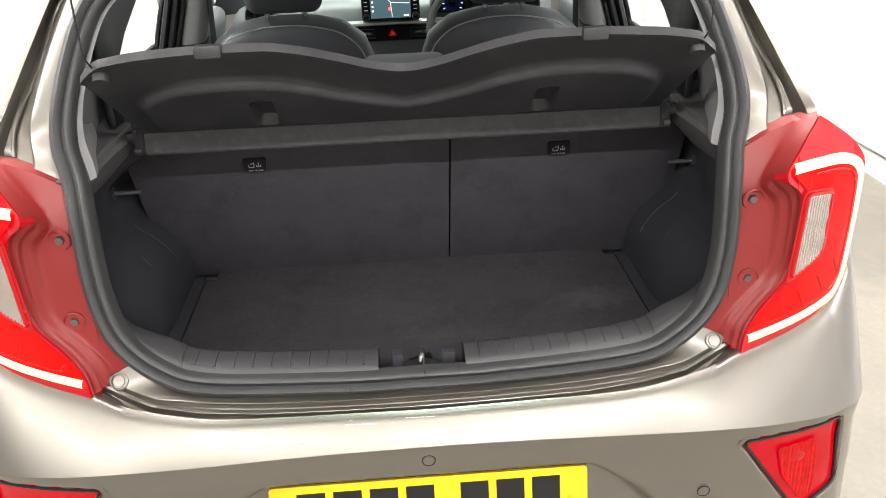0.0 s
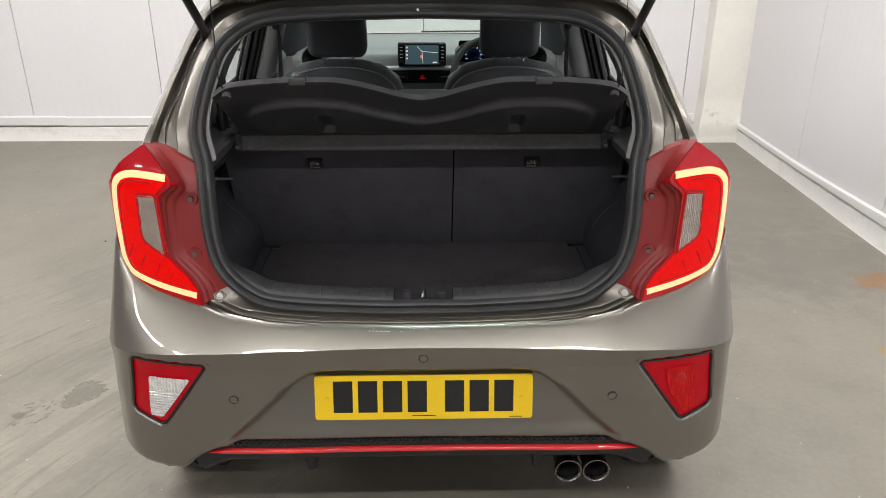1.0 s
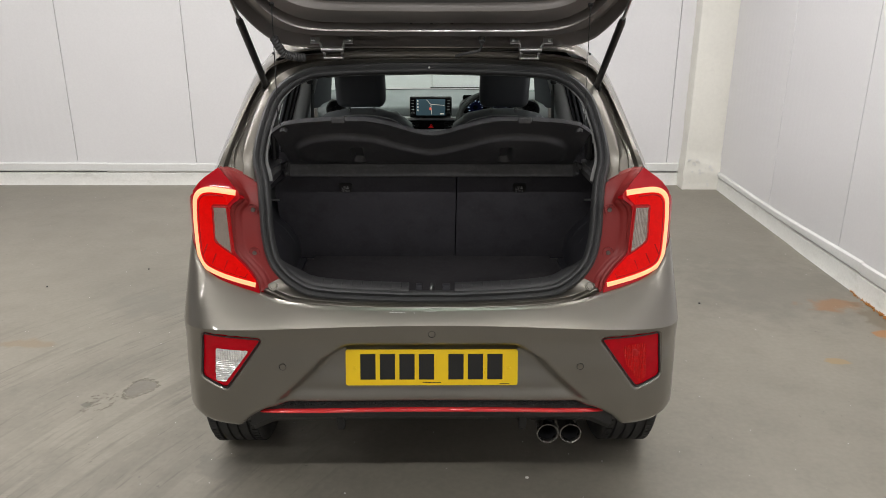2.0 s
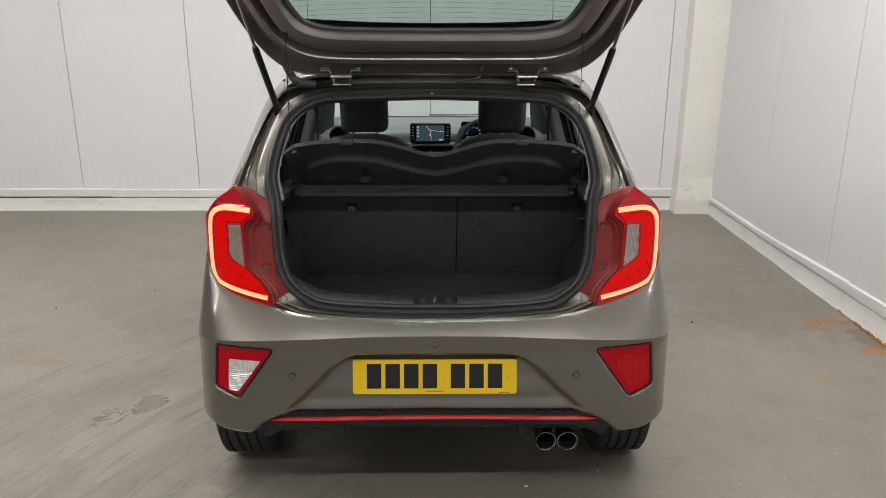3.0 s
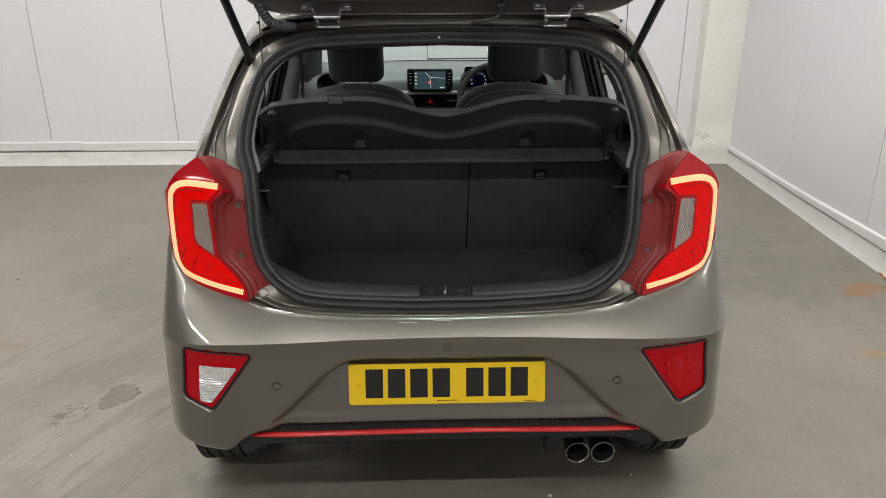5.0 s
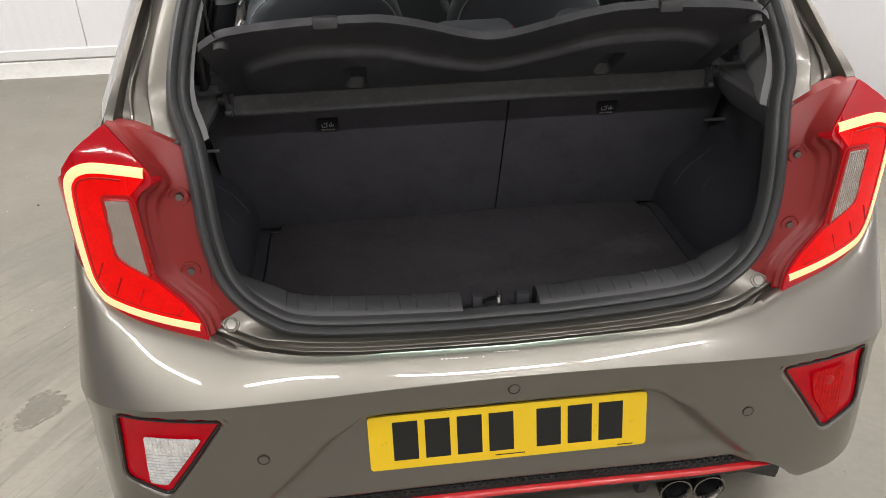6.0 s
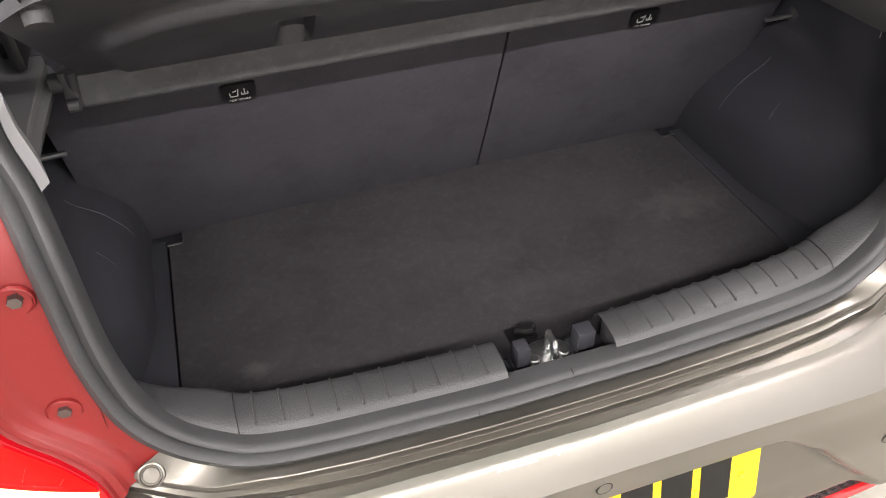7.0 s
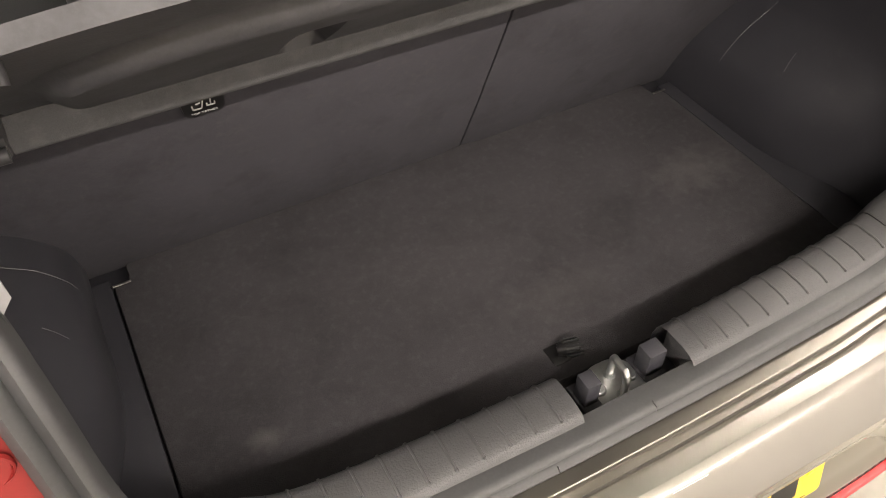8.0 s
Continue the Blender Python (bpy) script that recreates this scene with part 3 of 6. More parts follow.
# rusted edge under the right kerb
bm = bmesh.new()
for k in range(150):
    y = rnd.triangular(.9, 2.0, 1.3)
    c = Vector((XR - rnd.uniform(.002, .02), y, .001))
    s = rnd.uniform(.002, .009)
    vs = [c + Vector((math.cos(a) * s * rnd.uniform(.5, 1.2), math.sin(a) * s * rnd.uniform(.6, 1.5), 0)) for a in (0, 1.2, 2.4, 3.6, 4.8)]
    loft(bm, [vs, [v + Vector((0, 0, rnd.uniform(.002, .012))) for v in vs]], True, True)
tagged(part("rust_flakes", bm, RUST), "loose orange rust flakes along the kerb", "rust", kind="stuff")
# specks of grit on the floor
bm = bmesh.new()
for k in range(330):
    c = Vector((rnd.uniform(-3.6, 2.3), rnd.uniform(-.2, 4.2), 0))
    s = rnd.uniform(.0006, .0018)
    vs = [c + Vector((math.cos(a) * s, math.sin(a) * s, 0)) for a in (0, 1.3, 2.5, 3.8, 5.0)]
    loft(bm, [vs, [v + Vector((0, 0, s * .8)) for v in vs]], True, True)
for cx, cy, s in ((.335, .205, .0065), (.62, .30, .003), (-.30, .12, .0028)):
    vs = [Vector((cx + math.cos(a) * s, cy + math.sin(a) * s * .8, 0)) for a in (0, 1.1, 2.4, 3.7, 5.0)]
    loft(bm, [vs, [v + Vector((0, 0, .004)) for v in vs]], True, True)
tagged(part("floor_grit", bm, KERB_PAINT), "scattered pale grit and dust specks on the floor", "grit", kind="stuff")
bm = bmesh.new()
for cx, cy, s in ((-1.72, 2.28, .004), (-2.2, 2.0, .005), (-.95, 2.2, .004), (1.45, 1.75, .006)):
    vs = [Vector((cx + math.cos(a) * s, cy + math.sin(a) * s * .7, 0)) for a in (0, 1.1, 2.5, 3.8, 5.0)]
    loft(bm, [vs, [v + Vector((0, 0, .006)) for v in vs]], True, True)
tagged(part("floor_crumbs", bm, BLACK), "a few dark crumbs of dirt on the floor", "dirt", kind="stuff")

# small puddle of water with a beaded rim beside the car
WATER = material("wet_concrete", (0.172, 0.158, 0.132), 0.03, 0, 0.12, 8, 60, 0.02, 0.001)
BEAD = material("water_bead", (0.24, 0.222, 0.188), 0.03, 0, 0.1, 60, 300, 0.0)
puddle = thing("puddle", (-1.25, .85, 0), "small clear puddle of water on the concrete floor", "puddle")
rim = []
for k in range(72):
    a = 2 * math.pi * k / 72
    r = .062 + .026 * max(math.cos(a - 3.95), 0) ** 3 + .006 * math.sin(3 * a + 1) + .004 * math.sin(11 * a) + rnd.uniform(-.0025, .0025)
    rim.append(Vector((-1.25 + r * math.cos(a) * .85, .853 + r * math.sin(a), 0)))
mid = sum(rim, Vector()) / len(rim)
bm = bmesh.new()
loft(bm, [[mid + (p - mid) * g + Vector((0, 0, h)) for p in rim] for g, h in ((1, .0005), (.985, .0016), (.95, .0023), (.88, .0025), (.4, .0025), (.02, .0025))], True, True)
part("water", bm, WATER, puddle, "still water with a rounded edge")
bm = bmesh.new()
for k in range(190):
    a = rnd.uniform(0, 2 * math.pi)
    if k < 150:
        base = mid + (rim[int(a / (2 * math.pi) * 72) % 72] - mid) * rnd.uniform(1.0, 1.22 if 1.2 < a < 4.4 else 1.08)
    else:
        base = Vector((-1.38 + rnd.uniform(-.07, .06), .745 + rnd.uniform(-.09, .06), 0))
    tmp = bmesh.new()
    bmesh.ops.create_uvsphere(tmp, u_segments=7, v_segments=5, radius=rnd.uniform(.0018, .0042))
    join(bm, tmp, pose(base.x, base.y, .0004, 0, 0, rnd.uniform(15, 60)) @ Matrix.Diagonal((rnd.uniform(1.4, 3.2), .8, .75, 1)))
tagged(part("water_beads", bm, BEAD, puddle, "beads of water round the puddle"), kind="stuff")

# strip lights in rows under the ceiling
first_lamp = None
for y in (-7.6, -2.6, .6, 2.1):
    for x in (-4.7, -3.0, -1.3, .4, 1.85):
        if first_lamp is None:
            first_lamp = thing("ceiling_light", (x, y, CEILING), "white linear ceiling light, switched on", "ceiling light", "strip lights")
            bm = bmesh.new()
            box(bm, (x - .66, y - .06, CEILING - .05), (x + .66, y + .06, CEILING), .006)
            part("housing", bm, HOUSING, first_lamp)
            bm = bmesh.new()
            box(bm, (x - .64, y - .05, CEILING - .075), (x + .64, y + .05, CEILING - .051), .01)
            part("diffuser", bm, DIFFUSER, first_lamp)
        else:
            copy_thing(first_lamp, pose(x, y, CEILING))
        strip_lamp(x, y, CEILING - .085, 1.25, 0)
# ---- the car: outer body of the tail ----
car = thing("hatchback_car", (0, 1.75, 0), "grey metallic hatchback with raised tailgate and lit tail lamps", "car")


REAR_AXLE = .535


def crease_z(x):
    return .710 - .036 * min(abs(x) / .72, 1.1) ** 2


bumper_top = curve1((0, .30, .45, .515, .60, .70, .74, .80), (.747, .750, .762, .777, .795, .826, .86, .93))
bumper_low = curve1((0, .40, .46, .49, .52, .55, .60, .66, .795, .80), (.448, .444, .441, .435, .421, .401, .363, .363, .392, .399))
FOG = [(.508, .657), (.688, .660), (.700, .519), (.624, .495)]


def fog_edge(x, z, grow):
    """How far a place is inside the fog lamp's outline, grown."""
    d = 1.0
    for (x1, z1), (x2, z2) in zip(FOG, FOG[1:] + FOG[:1]):
        ex, ez = x2 - x1, z2 - z1
        d = min(d, ((x - x1) * ez - (z - z1) * ex) / math.hypot(ex, ez) + grow)
    return d


def bumper_point(s, t, pocket=True):
    """t: 0 at the upper edge, 0.3 at the crease, 1 at the lower edge."""
    x0 = skin(s, .69)[0]
    zt, zl, zc = bumper_top(x0), bumper_low(x0), crease_z(x0)
    y0 = skin(s, .5)[1]
    if y0 > .13:
        zl = max(zl, .29 + math.sqrt(max(.335 ** 2 - (y0 - REAR_AXLE) ** 2, 0))) if abs(y0 - REAR_AXLE) < .335 else zl
    if t < .3:
        k = t / .3
        z = zt + (zc - zt) * k
        top_p, low_p = skin(s, min(zt, .80)), skin(s, .5)
        g = (1 - k) * (1 - .14 * k)
        x, y = (low_p[i] + (top_p[i] - low_p[i]) * g for i in (0, 1))
        if k < .12:
            y += .006 * (1 - k / .12) ** 2
        return x, y, z
    k = (t - .3) / .7
    z = zc + (zl - zc) * k
    x, y, _ = skin(s, .5)
    front = 1 - step01(s, 5.5, 7.2)
    d = zc - z
    y += front * (.004 * min(d / .045, 1) - .010 * step01(d, .05, .14) - .010 * step01(d, .13, .26))
    # sunk field behind the number plate
    half = .296 + .030 * step01(.640 - z, 0, .05) + .150 * min(max((.615 - z) / .150, 0), 1) ** 1.15
    fx, fz = (half - x) * .86, .652 - z
    inside = .05 - math.hypot(max(.05 - fx, 0), max(.05 - fz, 0)) if fx < .05 and fz < .05 else min(fx, fz)
    depth = .022 + .009 * step01(z, .455, .50) + .016 * step01(z, .50, .60)
    y += depth * step01(inside, -.002, .036)
    # pocket of the fog lamp
    f = fog_edge(x, z, .004)
    if pocket:
        y += .050 * step01(f, -.003, .007)
    # lower lip turns under
    if k > .93:
        y += .016 * ((k - .93) / .07) ** 2
    return x, y, z


bm = bmesh.new()
SS = [i * .1 for i in range(0, 8)] + [.8 + i * .04 for i in range(0, 156)] + [7.02 + i * .12 for i in range(0, 11)]
TT = [.3 * i / 14 for i in range(14)] + [.288, .293, .2965, .2988, .3] + [.3 + .02 * i / 4 for i in range(1, 5)] + [.32 + .68 * i / 56 for i in range(1, 57)]
half = [[bumper_point(s, t) for s in SS] for t in TT]
rows = [[(-x, y, z) for x, y, z in reversed(r[1:])] + r for r in half]
loft(bm, rows)
# turned-in upper and lower edges
loft(bm, [rows[0], [(x * .985, y + .006 + .030 * step01(abs(x), .42, .54), z - .034 + .018 * step01(abs(x), .42, .54)) for x, y, z in rows[0]]])
loft(bm, [rows[-1], [(x, y + .03, z + .004) for x, y, z in rows[-1]]])
bumper = part("rear_bumper", bm, PAINT, car, "grey metallic moulded bumper", angle=75)

# pale scratches on the shoulder of the bumper
SCRATCH = material("bare_scratch", (0.60, 0.585, 0.56), 0.6, 0, 0.2, 200, 900, 0.0)


def shoulder(x, y):
    """Place on the bumper's shoulder at a width and a depth, just off the paint."""
    s = skin_s(abs(x), .72)
    p = min((bumper_point(s, .3 * k / 240) for k in range(20, 240)), key=lambda q: abs(q[1] - y))
    return Vector((x, p[1] - .0002, p[2] + .0004))


for x1, y1, x2, y2, wide in ((-.0319, -.0127, .0132, -.0135, .0007), (-.1245, -.0155, -.0756, -.0168, .0011), (-.0520, -.0174, -.0490, -.0176, .0012), (-.1050, -.0058, -.0975, -.0064, .0006), (-.0830, -.0088, -.0770, -.0092, .0006), (-.1180, -.0105, -.1120, -.0108, .0005)):
    n = max(int((x2 - x1) / .003), 2)
    line = [(x1 + (x2 - x1) * k / n, y1 + (y2 - y1) * k / n) for k in range(n + 1)]
    bm = bmesh.new()
    loft(bm, [[shoulder(x, y - wide * (.5 + .3 * math.sin(k * 2.3)) * e) for k, (x, y) in enumerate(line)] for e in (-1, 1)])
    part("scratch", bm, SCRATCH, bumper)

# ---- flanges round the opening ----
seal_half = spline([(x, seal_y(z), z) for x, z in SEAL], 8)


def outward(pts):
    """Outward directions of the seal, square to it in its sheet."""
    out = []
    for i in range(len(pts)):
        a, b = pts[max(i - 1, 0)], pts[min(i + 1, len(pts) - 1)]
        t = (b - a).normalized()
        if i in (0, len(pts) - 1):
            t = Vector((1, 0, 0)) * (1 if i == 0 else -1)
        rear = Vector((0, -.92, .38)) if pts[i].z > 1.05 else Vector((0, -.97, .25))
        n = t.cross(rear).normalized()
        if n.dot(Vector((pts[i].x, 0, pts[i].z - 1.08))) < 0:
            n = -n
        out.append((n, rear))
    return out


seal_dirs = outward(seal_half)


def seal_offset(dn, db):
    return [p + n * dn + r * db for p, (n, r) in zip(seal_half, seal_dirs)]


def both(half_pts):
    """A whole loop from its right half, running from the top middle round to the bottom middle and back."""
    return list(half_pts) + [Vector((-p.x, p.y, p.z)) for p in list(half_pts)[-2:0:-1]]


prof = [(.021, -.016), (.021, 0), (.018, .010), (.011, .014), (.005, .010), (.002, .004), (-.002, .008), (-.007, .015), (-.011, .014), (-.0145, .007), (-.0155, -.016)]
bm = bmesh.new()
cols = [both(seal_offset(a, b)) for a, b in prof]
loft(bm, [c + c[:1] for c in cols])
seal = part("tailgate_seal", bm, RUBBER, car, "black rubber weather seal", angle=60)
bm = bmesh.new()
turned(bm, [(-.0015, 0), (-.001, .003), (.002, .0036)], (-.008, .372, 1.405), "Y", 14)
part("seal_mark", bm, LABEL_WHITE, seal, "small white dot")

# moulded joints across the seal
for x, form in ((.003, prof[5:10]), (-.118, prof[1:5])):
    i = min(range(len(seal_half)), key=lambda k: abs(seal_half[k].x - abs(x)) + (seal_half[k].z > 1))
    p, (nd, rd) = seal_half[i], seal_dirs[i]
    bm = bmesh.new()
    pipe(bm, [Vector((x, (p + nd * a + rd * b).y, (p + nd * a + rd * b).z)) for a, b in form], .0008, 6)
    part("seal_joint", bm, BLACK, seal)

# painted pillar flange and roof end outside the seal, down to the lamp
OUTER = [(0, .345, 1.462), (.20, .347, 1.460), (.34, .352, 1.452), (.44, .372, 1.436), (.515, .41, 1.405), (.562, .40, 1.345), (.598, .345, 1.27), (.622, .265, 1.20), (.638, .172, 1.138), (.650, .185, 1.090)]
outer = spline(OUTER, 8)
N_UP = next(i for i, p in enumerate(seal_half) if p.z < 1.085)


def even(pts, n):
    """n points evenly spaced along a line."""
    pts = [Vector(p) for p in pts]
    d = [0.0]
    for a, b in zip(pts, pts[1:]):
        d.append(d[-1] + (b - a).length)
    out = []
    for i in range(n):
        r = d[-1] * i / (n - 1)
        j = min(max(int(np.searchsorted(d, r)) - 1, 0), len(pts) - 2)
        out.append(pts[j].lerp(pts[j + 1], min(max((r - d[j]) / max(d[j + 1] - d[j], 1e-9), 0), 1)))
    return out


def strip_between(a, b, steps, n=70, lift=Vector((0, -1, 0))):
    """Rows between two lines: steps of (share of the way, height)."""
    A, B = even(a, n), even(b, n)
    return [[p.lerp(q, t) + lift * h for p, q in zip(A, B)] for t, h in steps]


bm = bmesh.new()
flange = strip_between(seal_offset(.016, -.004)[:N_UP + 7], outer, ((0, 0), (.06, .005), (.30, .009), (.40, .010), (.43, .007), (.455, -.010), (.48, -.016), (.60, -.026), (.80, -.038), (.85, -.038), (.87, -.028), (.885, -.006), (.90, .001), (.95, .003), (1, .004)))
for r in flange:
    for p in r:
        p.y += .017 * step01(1.170 - p.z, 0, .065) * (1 - step01(p.x, .575, .61)) + .030 * step01(1.084 + .41 * max(p.x - .52, 0) - p.z, 0, .035)
loft(bm, flange)
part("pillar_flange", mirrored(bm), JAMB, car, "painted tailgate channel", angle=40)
# wavy bead of sealant in the channel
bm = bmesh.new()
bead = strip_between(seal_offset(.016, -.004)[:N_UP + 1], outer, ((.70, -.033),), 90)[0][36:88]
bead = [p + Vector((.004 * math.sin(i * .33), 0, 0)) for i, p in enumerate(bead)]
pipe(bm, bead, .003, 6)
part_pair("sealant_bead", bm, PAINT, car)

# painted panel between the seal and the bumper
N_LOW = next(i for i, p in enumerate(seal_half) if p.z < .828)
low_seal = seal_offset(.016, -.004)[N_LOW:]
edge = [Vector((x, skin_y(x, bumper_top(x)) + .004 + .012 * step01(x, .44, .52), bumper_top(x) - .004)) for x in (.530, .515, .50, .45, .38, .28, .18, .08, 0)]
bm = bmesh.new()
rows = []
for t, h in ((0, 0), (.16, .002), (.40, .002), (.425, .001), (.44, -.004), (.455, -.010), (.48, -.012), (.60, -.012), (.615, -.013), (.63, -.018), (.645, -.026), (.67, -.028), (.90, -.030), (1, -.030)):
    r = []
    for p, q in zip(even(low_seal, 60), even(edge, 60)):
        # the flat beside the seal widens towards the plugs
        wide = .55 * step01(p.x, .34, .46)
        k = t * (1 + wide) if t < .4 else 1 - (1 - t) * (1 - .4 * (1 + wide)) / .6
        r.append(p.lerp(q, k) + Vector((0, -.35, .94)) * h * (1 - .5 * wide))
    rows.append(r)
loft(bm, rows)
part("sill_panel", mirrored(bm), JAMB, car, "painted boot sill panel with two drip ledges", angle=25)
for sx in (1, -1):
    bm = bmesh.new()
    turned(bm, [(.004, .0), (-.0015, .0), (-.002, .0085), (-.0005, .0095), (-.0005, .0108), (-.0025, .0118), (-.002, .0138), (.001, .0148), (.006, .015)], (0, 0, 0), "Y", 24)
    bmesh.ops.transform(bm, matrix=pose(sx * .481, .074, .786, -38, 0, 0), verts=bm.verts)
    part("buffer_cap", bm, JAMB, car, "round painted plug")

# ---- lamp pods and lamps ----
LENS_IN = [(.518, .775), (.527, .812), (.553, .850), (.592, .895), (.601, .965), (.594, 1.030), (.560, 1.066), (.589, 1.101), (.634, 1.137)]
lens_in = [Vector((p.x, skin_y(p.x, p.y) + .004, p.y)) for p in spline([Vector(q) for q in LENS_IN], 6)]
pod_seal = seal_offset(.016, -.002)[N_UP - 1:N_LOW + 2][::-1]
bm = bmesh.new()
A, B = even(pod_seal, 80), even(lens_in, 80)
# the inner ridges follow the lens more and more softly away from it
soft = even([Vector((.520, 0, .775)), Vector((.545, 0, .84)), Vector((.580, 0, .90)), Vector((.586, 0, 1.0)), Vector((.575, 0, 1.06)), Vector((.590, 0, 1.10)), Vector((.620, 0, 1.145))], 80)
steps = ((1, 0, 0), (.6, 0, .1), (.036, .0, .5), (.031, .03, .6), (.028, .12, .65), (.025, .30, .7), (.022, .36, .75), (.0155, .40, .85), (.0135, .46, .9), (.0115, .64, .92), (.009, .70, .95), (.004, .74, .98), (.0025, .92, 1), (0, 1, 1))
rows = []
for off, h, w in steps:
    r = []
    for p, q, sft in zip(A, B, soft):
        gap = max(math.hypot(q.x - p.x, q.z - p.z), .001)
        t = 1 - off if off > .3 or off == 0 else 1 - min(off / gap, .30 + off * 6)
        t = 0 if off == 1 else t
        tx, tz = q.x * w + sft.x * (1 - w), q.z * w + sft.z * (1 - w)
        r.append(Vector((p.x + (tx - p.x) * t, p.y + (q.y - p.y) * h, p.z + (tz - p.z) * t)))
    rows.append(r + [r[-1] + Vector((0, .030, -.001))])
loft(bm, rows)
pod_half = bm
me = bpy.data.meshes.new("lamp_pod")
pod_half.to_mesh(me)

LENS_LOOP = [(p.x, p.z) for p in lens_in]


outer_side = [(5.5, 1.060), (6.0, 1.046), (6.5, 1.022), (6.9, .985), (7.1, .94), (7.08, .892)]
lower = [(.725, .845), (.706, .826), (.66, .808), (.60, .792), (.56, .783)]
LENS = [(skin_s(x, z), z) for x, z in LENS_LOOP] + [(skin_s(x, z), z) for x, z in ((.660, 1.120), (.692, 1.096), (.713, 1.070))] + outer_side + [(skin_s(x, z), z) for x, z in lower]
LED_PATH = [(.571, 1.076), (.61, 1.0785), (.655, 1.079), (.683, 1.072), (.699, 1.058), (.708, 1.035), (.713, .975), (.713, .90), (.708, .862), (.689, .836), (.645, .820), (.59, .808), (.528, .798)]
CLEAR = [(.601, 1.033), (.647, 1.030), (.648, .926), (.596, .890)]


def on_skin(u, z, out=0.0):
    p = Vector(skin(u, z))
    a, b = Vector(skin(min(u + .05, 10), z)), Vector(skin(u, z + .01))
    n = (a - p).cross(b - p).normalized()
    return p + n * out


def lamp(side):
    flipm = Matrix.Diagonal((side, 1, 1, 1))
    w = bmesh.new()
    w.from_mesh(me)
    bmesh.ops.transform(w, matrix=flipm, verts=w.verts)
    assembly = part("tail_lamp", w, RED_POD, car, "tail lamp in red moulded housing, lit", angle=32)
    w = bmesh.new()
    poly = dense(LENS, .05)
    patch(w, poly, lambda u, z: on_skin(u, z, 0), .055, .03, lambda u, z, d: on_skin(u, z, -d))
    bmesh.ops.transform(w, matrix=flipm, verts=w.verts)
    part("lens", w, LENS_DARK, assembly, "dark red glossy lens", angle=40)
    # lit inner field
    w = bmesh.new()
    led = [(skin_s(x, z), z) for x, z in LED_PATH]
    inner = [(skin_s(x, z), z) for x, z in ((.528, .812), (.550, .842), (.592, .884), (.608, .960), (.602, 1.038), (.574, 1.066))]
    field = dense(led[::1] + inner, .05)
    patch(w, field, lambda u, z: on_skin(u, z, .0015), .05)
    bmesh.ops.transform(w, matrix=flipm, verts=w.verts)
    part("lit_field", w, LENS_LIT, assembly, "bright red lit field")
    # light guide
    w = bmesh.new()
    path = spline([Vector(q) for q in LED_PATH], 6)
    rows = []
    for i, p in enumerate(path):
        a, b = path[max(i - 1, 0)], path[min(i + 1, len(path) - 1)]
        t = (b - a).normalized()
        nn = Vector((-t.y, t.x))
        r = []
        for off, h in ((-.0075, .001), (-.0065, .003), (0, .0045), (.0065, .003), (.0075, .001)):
            q = p + nn * off
            r.append(on_skin(skin_s(q.x, q.y), q.y, h))
        rows.append(r)
    loft(w, rows)
    bmesh.ops.transform(w, matrix=flipm, verts=w.verts)
    part("light_guide", w, LED, assembly, "glowing light guide")
    # clear indicator window with upright flutes
    w = bmesh.new()
    cp = dense([(skin_s(x, z), z) for x, z in rounded(CLEAR, .008)], .03)
    patch(w, cp, lambda u, z: on_skin(u, z, .0050 + .0006 * math.sin(u * 110) + .0004 * math.sin(z * 160)), .008, .004, lambda u, z, d: on_skin(u, z, -d))
    bmesh.ops.transform(w, matrix=flipm, verts=w.verts)
    part("indicator_window", w, LAMP_CLEAR, assembly, "clear fluted indicator window", smooth=True)
    w = bmesh.new()
    loop = [on_skin(skin_s(x, z), z, .003) for x, z in rounded(CLEAR, .008)]
    pipe(w, loop, .0034, 6, True)
    bmesh.ops.transform(w, matrix=flipm, verts=w.verts)
    part("window_rim", w, LENS_RIB, assembly)
    # darker frame round the window
    w = bmesh.new()
    big = [(.629 + (x - .629) * 1.26, .972 + (z - .972) * 1.13) for x, z in rounded(CLEAR, .010)]
    patch(w, dense([(skin_s(x, z), z) for x, z in big], .03), lambda u, z: on_skin(u, z, .0022), .03)
    bmesh.ops.transform(w, matrix=flipm, verts=w.verts)
    part("window_frame", w, LENS_RIB, assembly)
    # inner step that follows the light guide
    w = bmesh.new()
    rows = []
    for i in range(6, len(path) - 3):
        p, t = path[i], (path[i + 1] - path[i - 1]).normalized()
        nn = Vector((-t.y, t.x)) * (-1 if (Vector((-t.y, t.x)).dot(Vector((.63, .95)) - p) < 0) else 1)
        rows.append([on_skin(skin_s((p + nn * off).x, (p + nn * off).y), (p + nn * off).y, h) for off, h in ((.0125, .0016), (.0135, .0030), (.0150, .0030), (.0160, .0016))])
    loft(w, rows)
    bmesh.ops.transform(w, matrix=flipm, verts=w.verts)
    part("lens_step", w, LENS_RIB, assembly)
    # ribs in the lower field and along the guide
    for x1, z1, x2, z2 in ((.553, .830, .560, .820), (.583, .848, .592, .829), (.614, .866, .627, .836), (.650, .884, .666, .850), (.677, .910, .694, .874)):
        w = bmesh.new()
        rows = [[on_skin(skin_s(x1 + (x2 - x1) * k / 5 + d, 1), z1 + (z2 - z1) * k / 5, h) for d, h in ((-.0024, .001), (0, .0035), (.0024, .001))] for k in range(6)]
        loft(w, rows)
        bmesh.ops.transform(w, matrix=flipm, verts=w.verts)
        part("lens_rib", w, LENS_RIB, assembly)
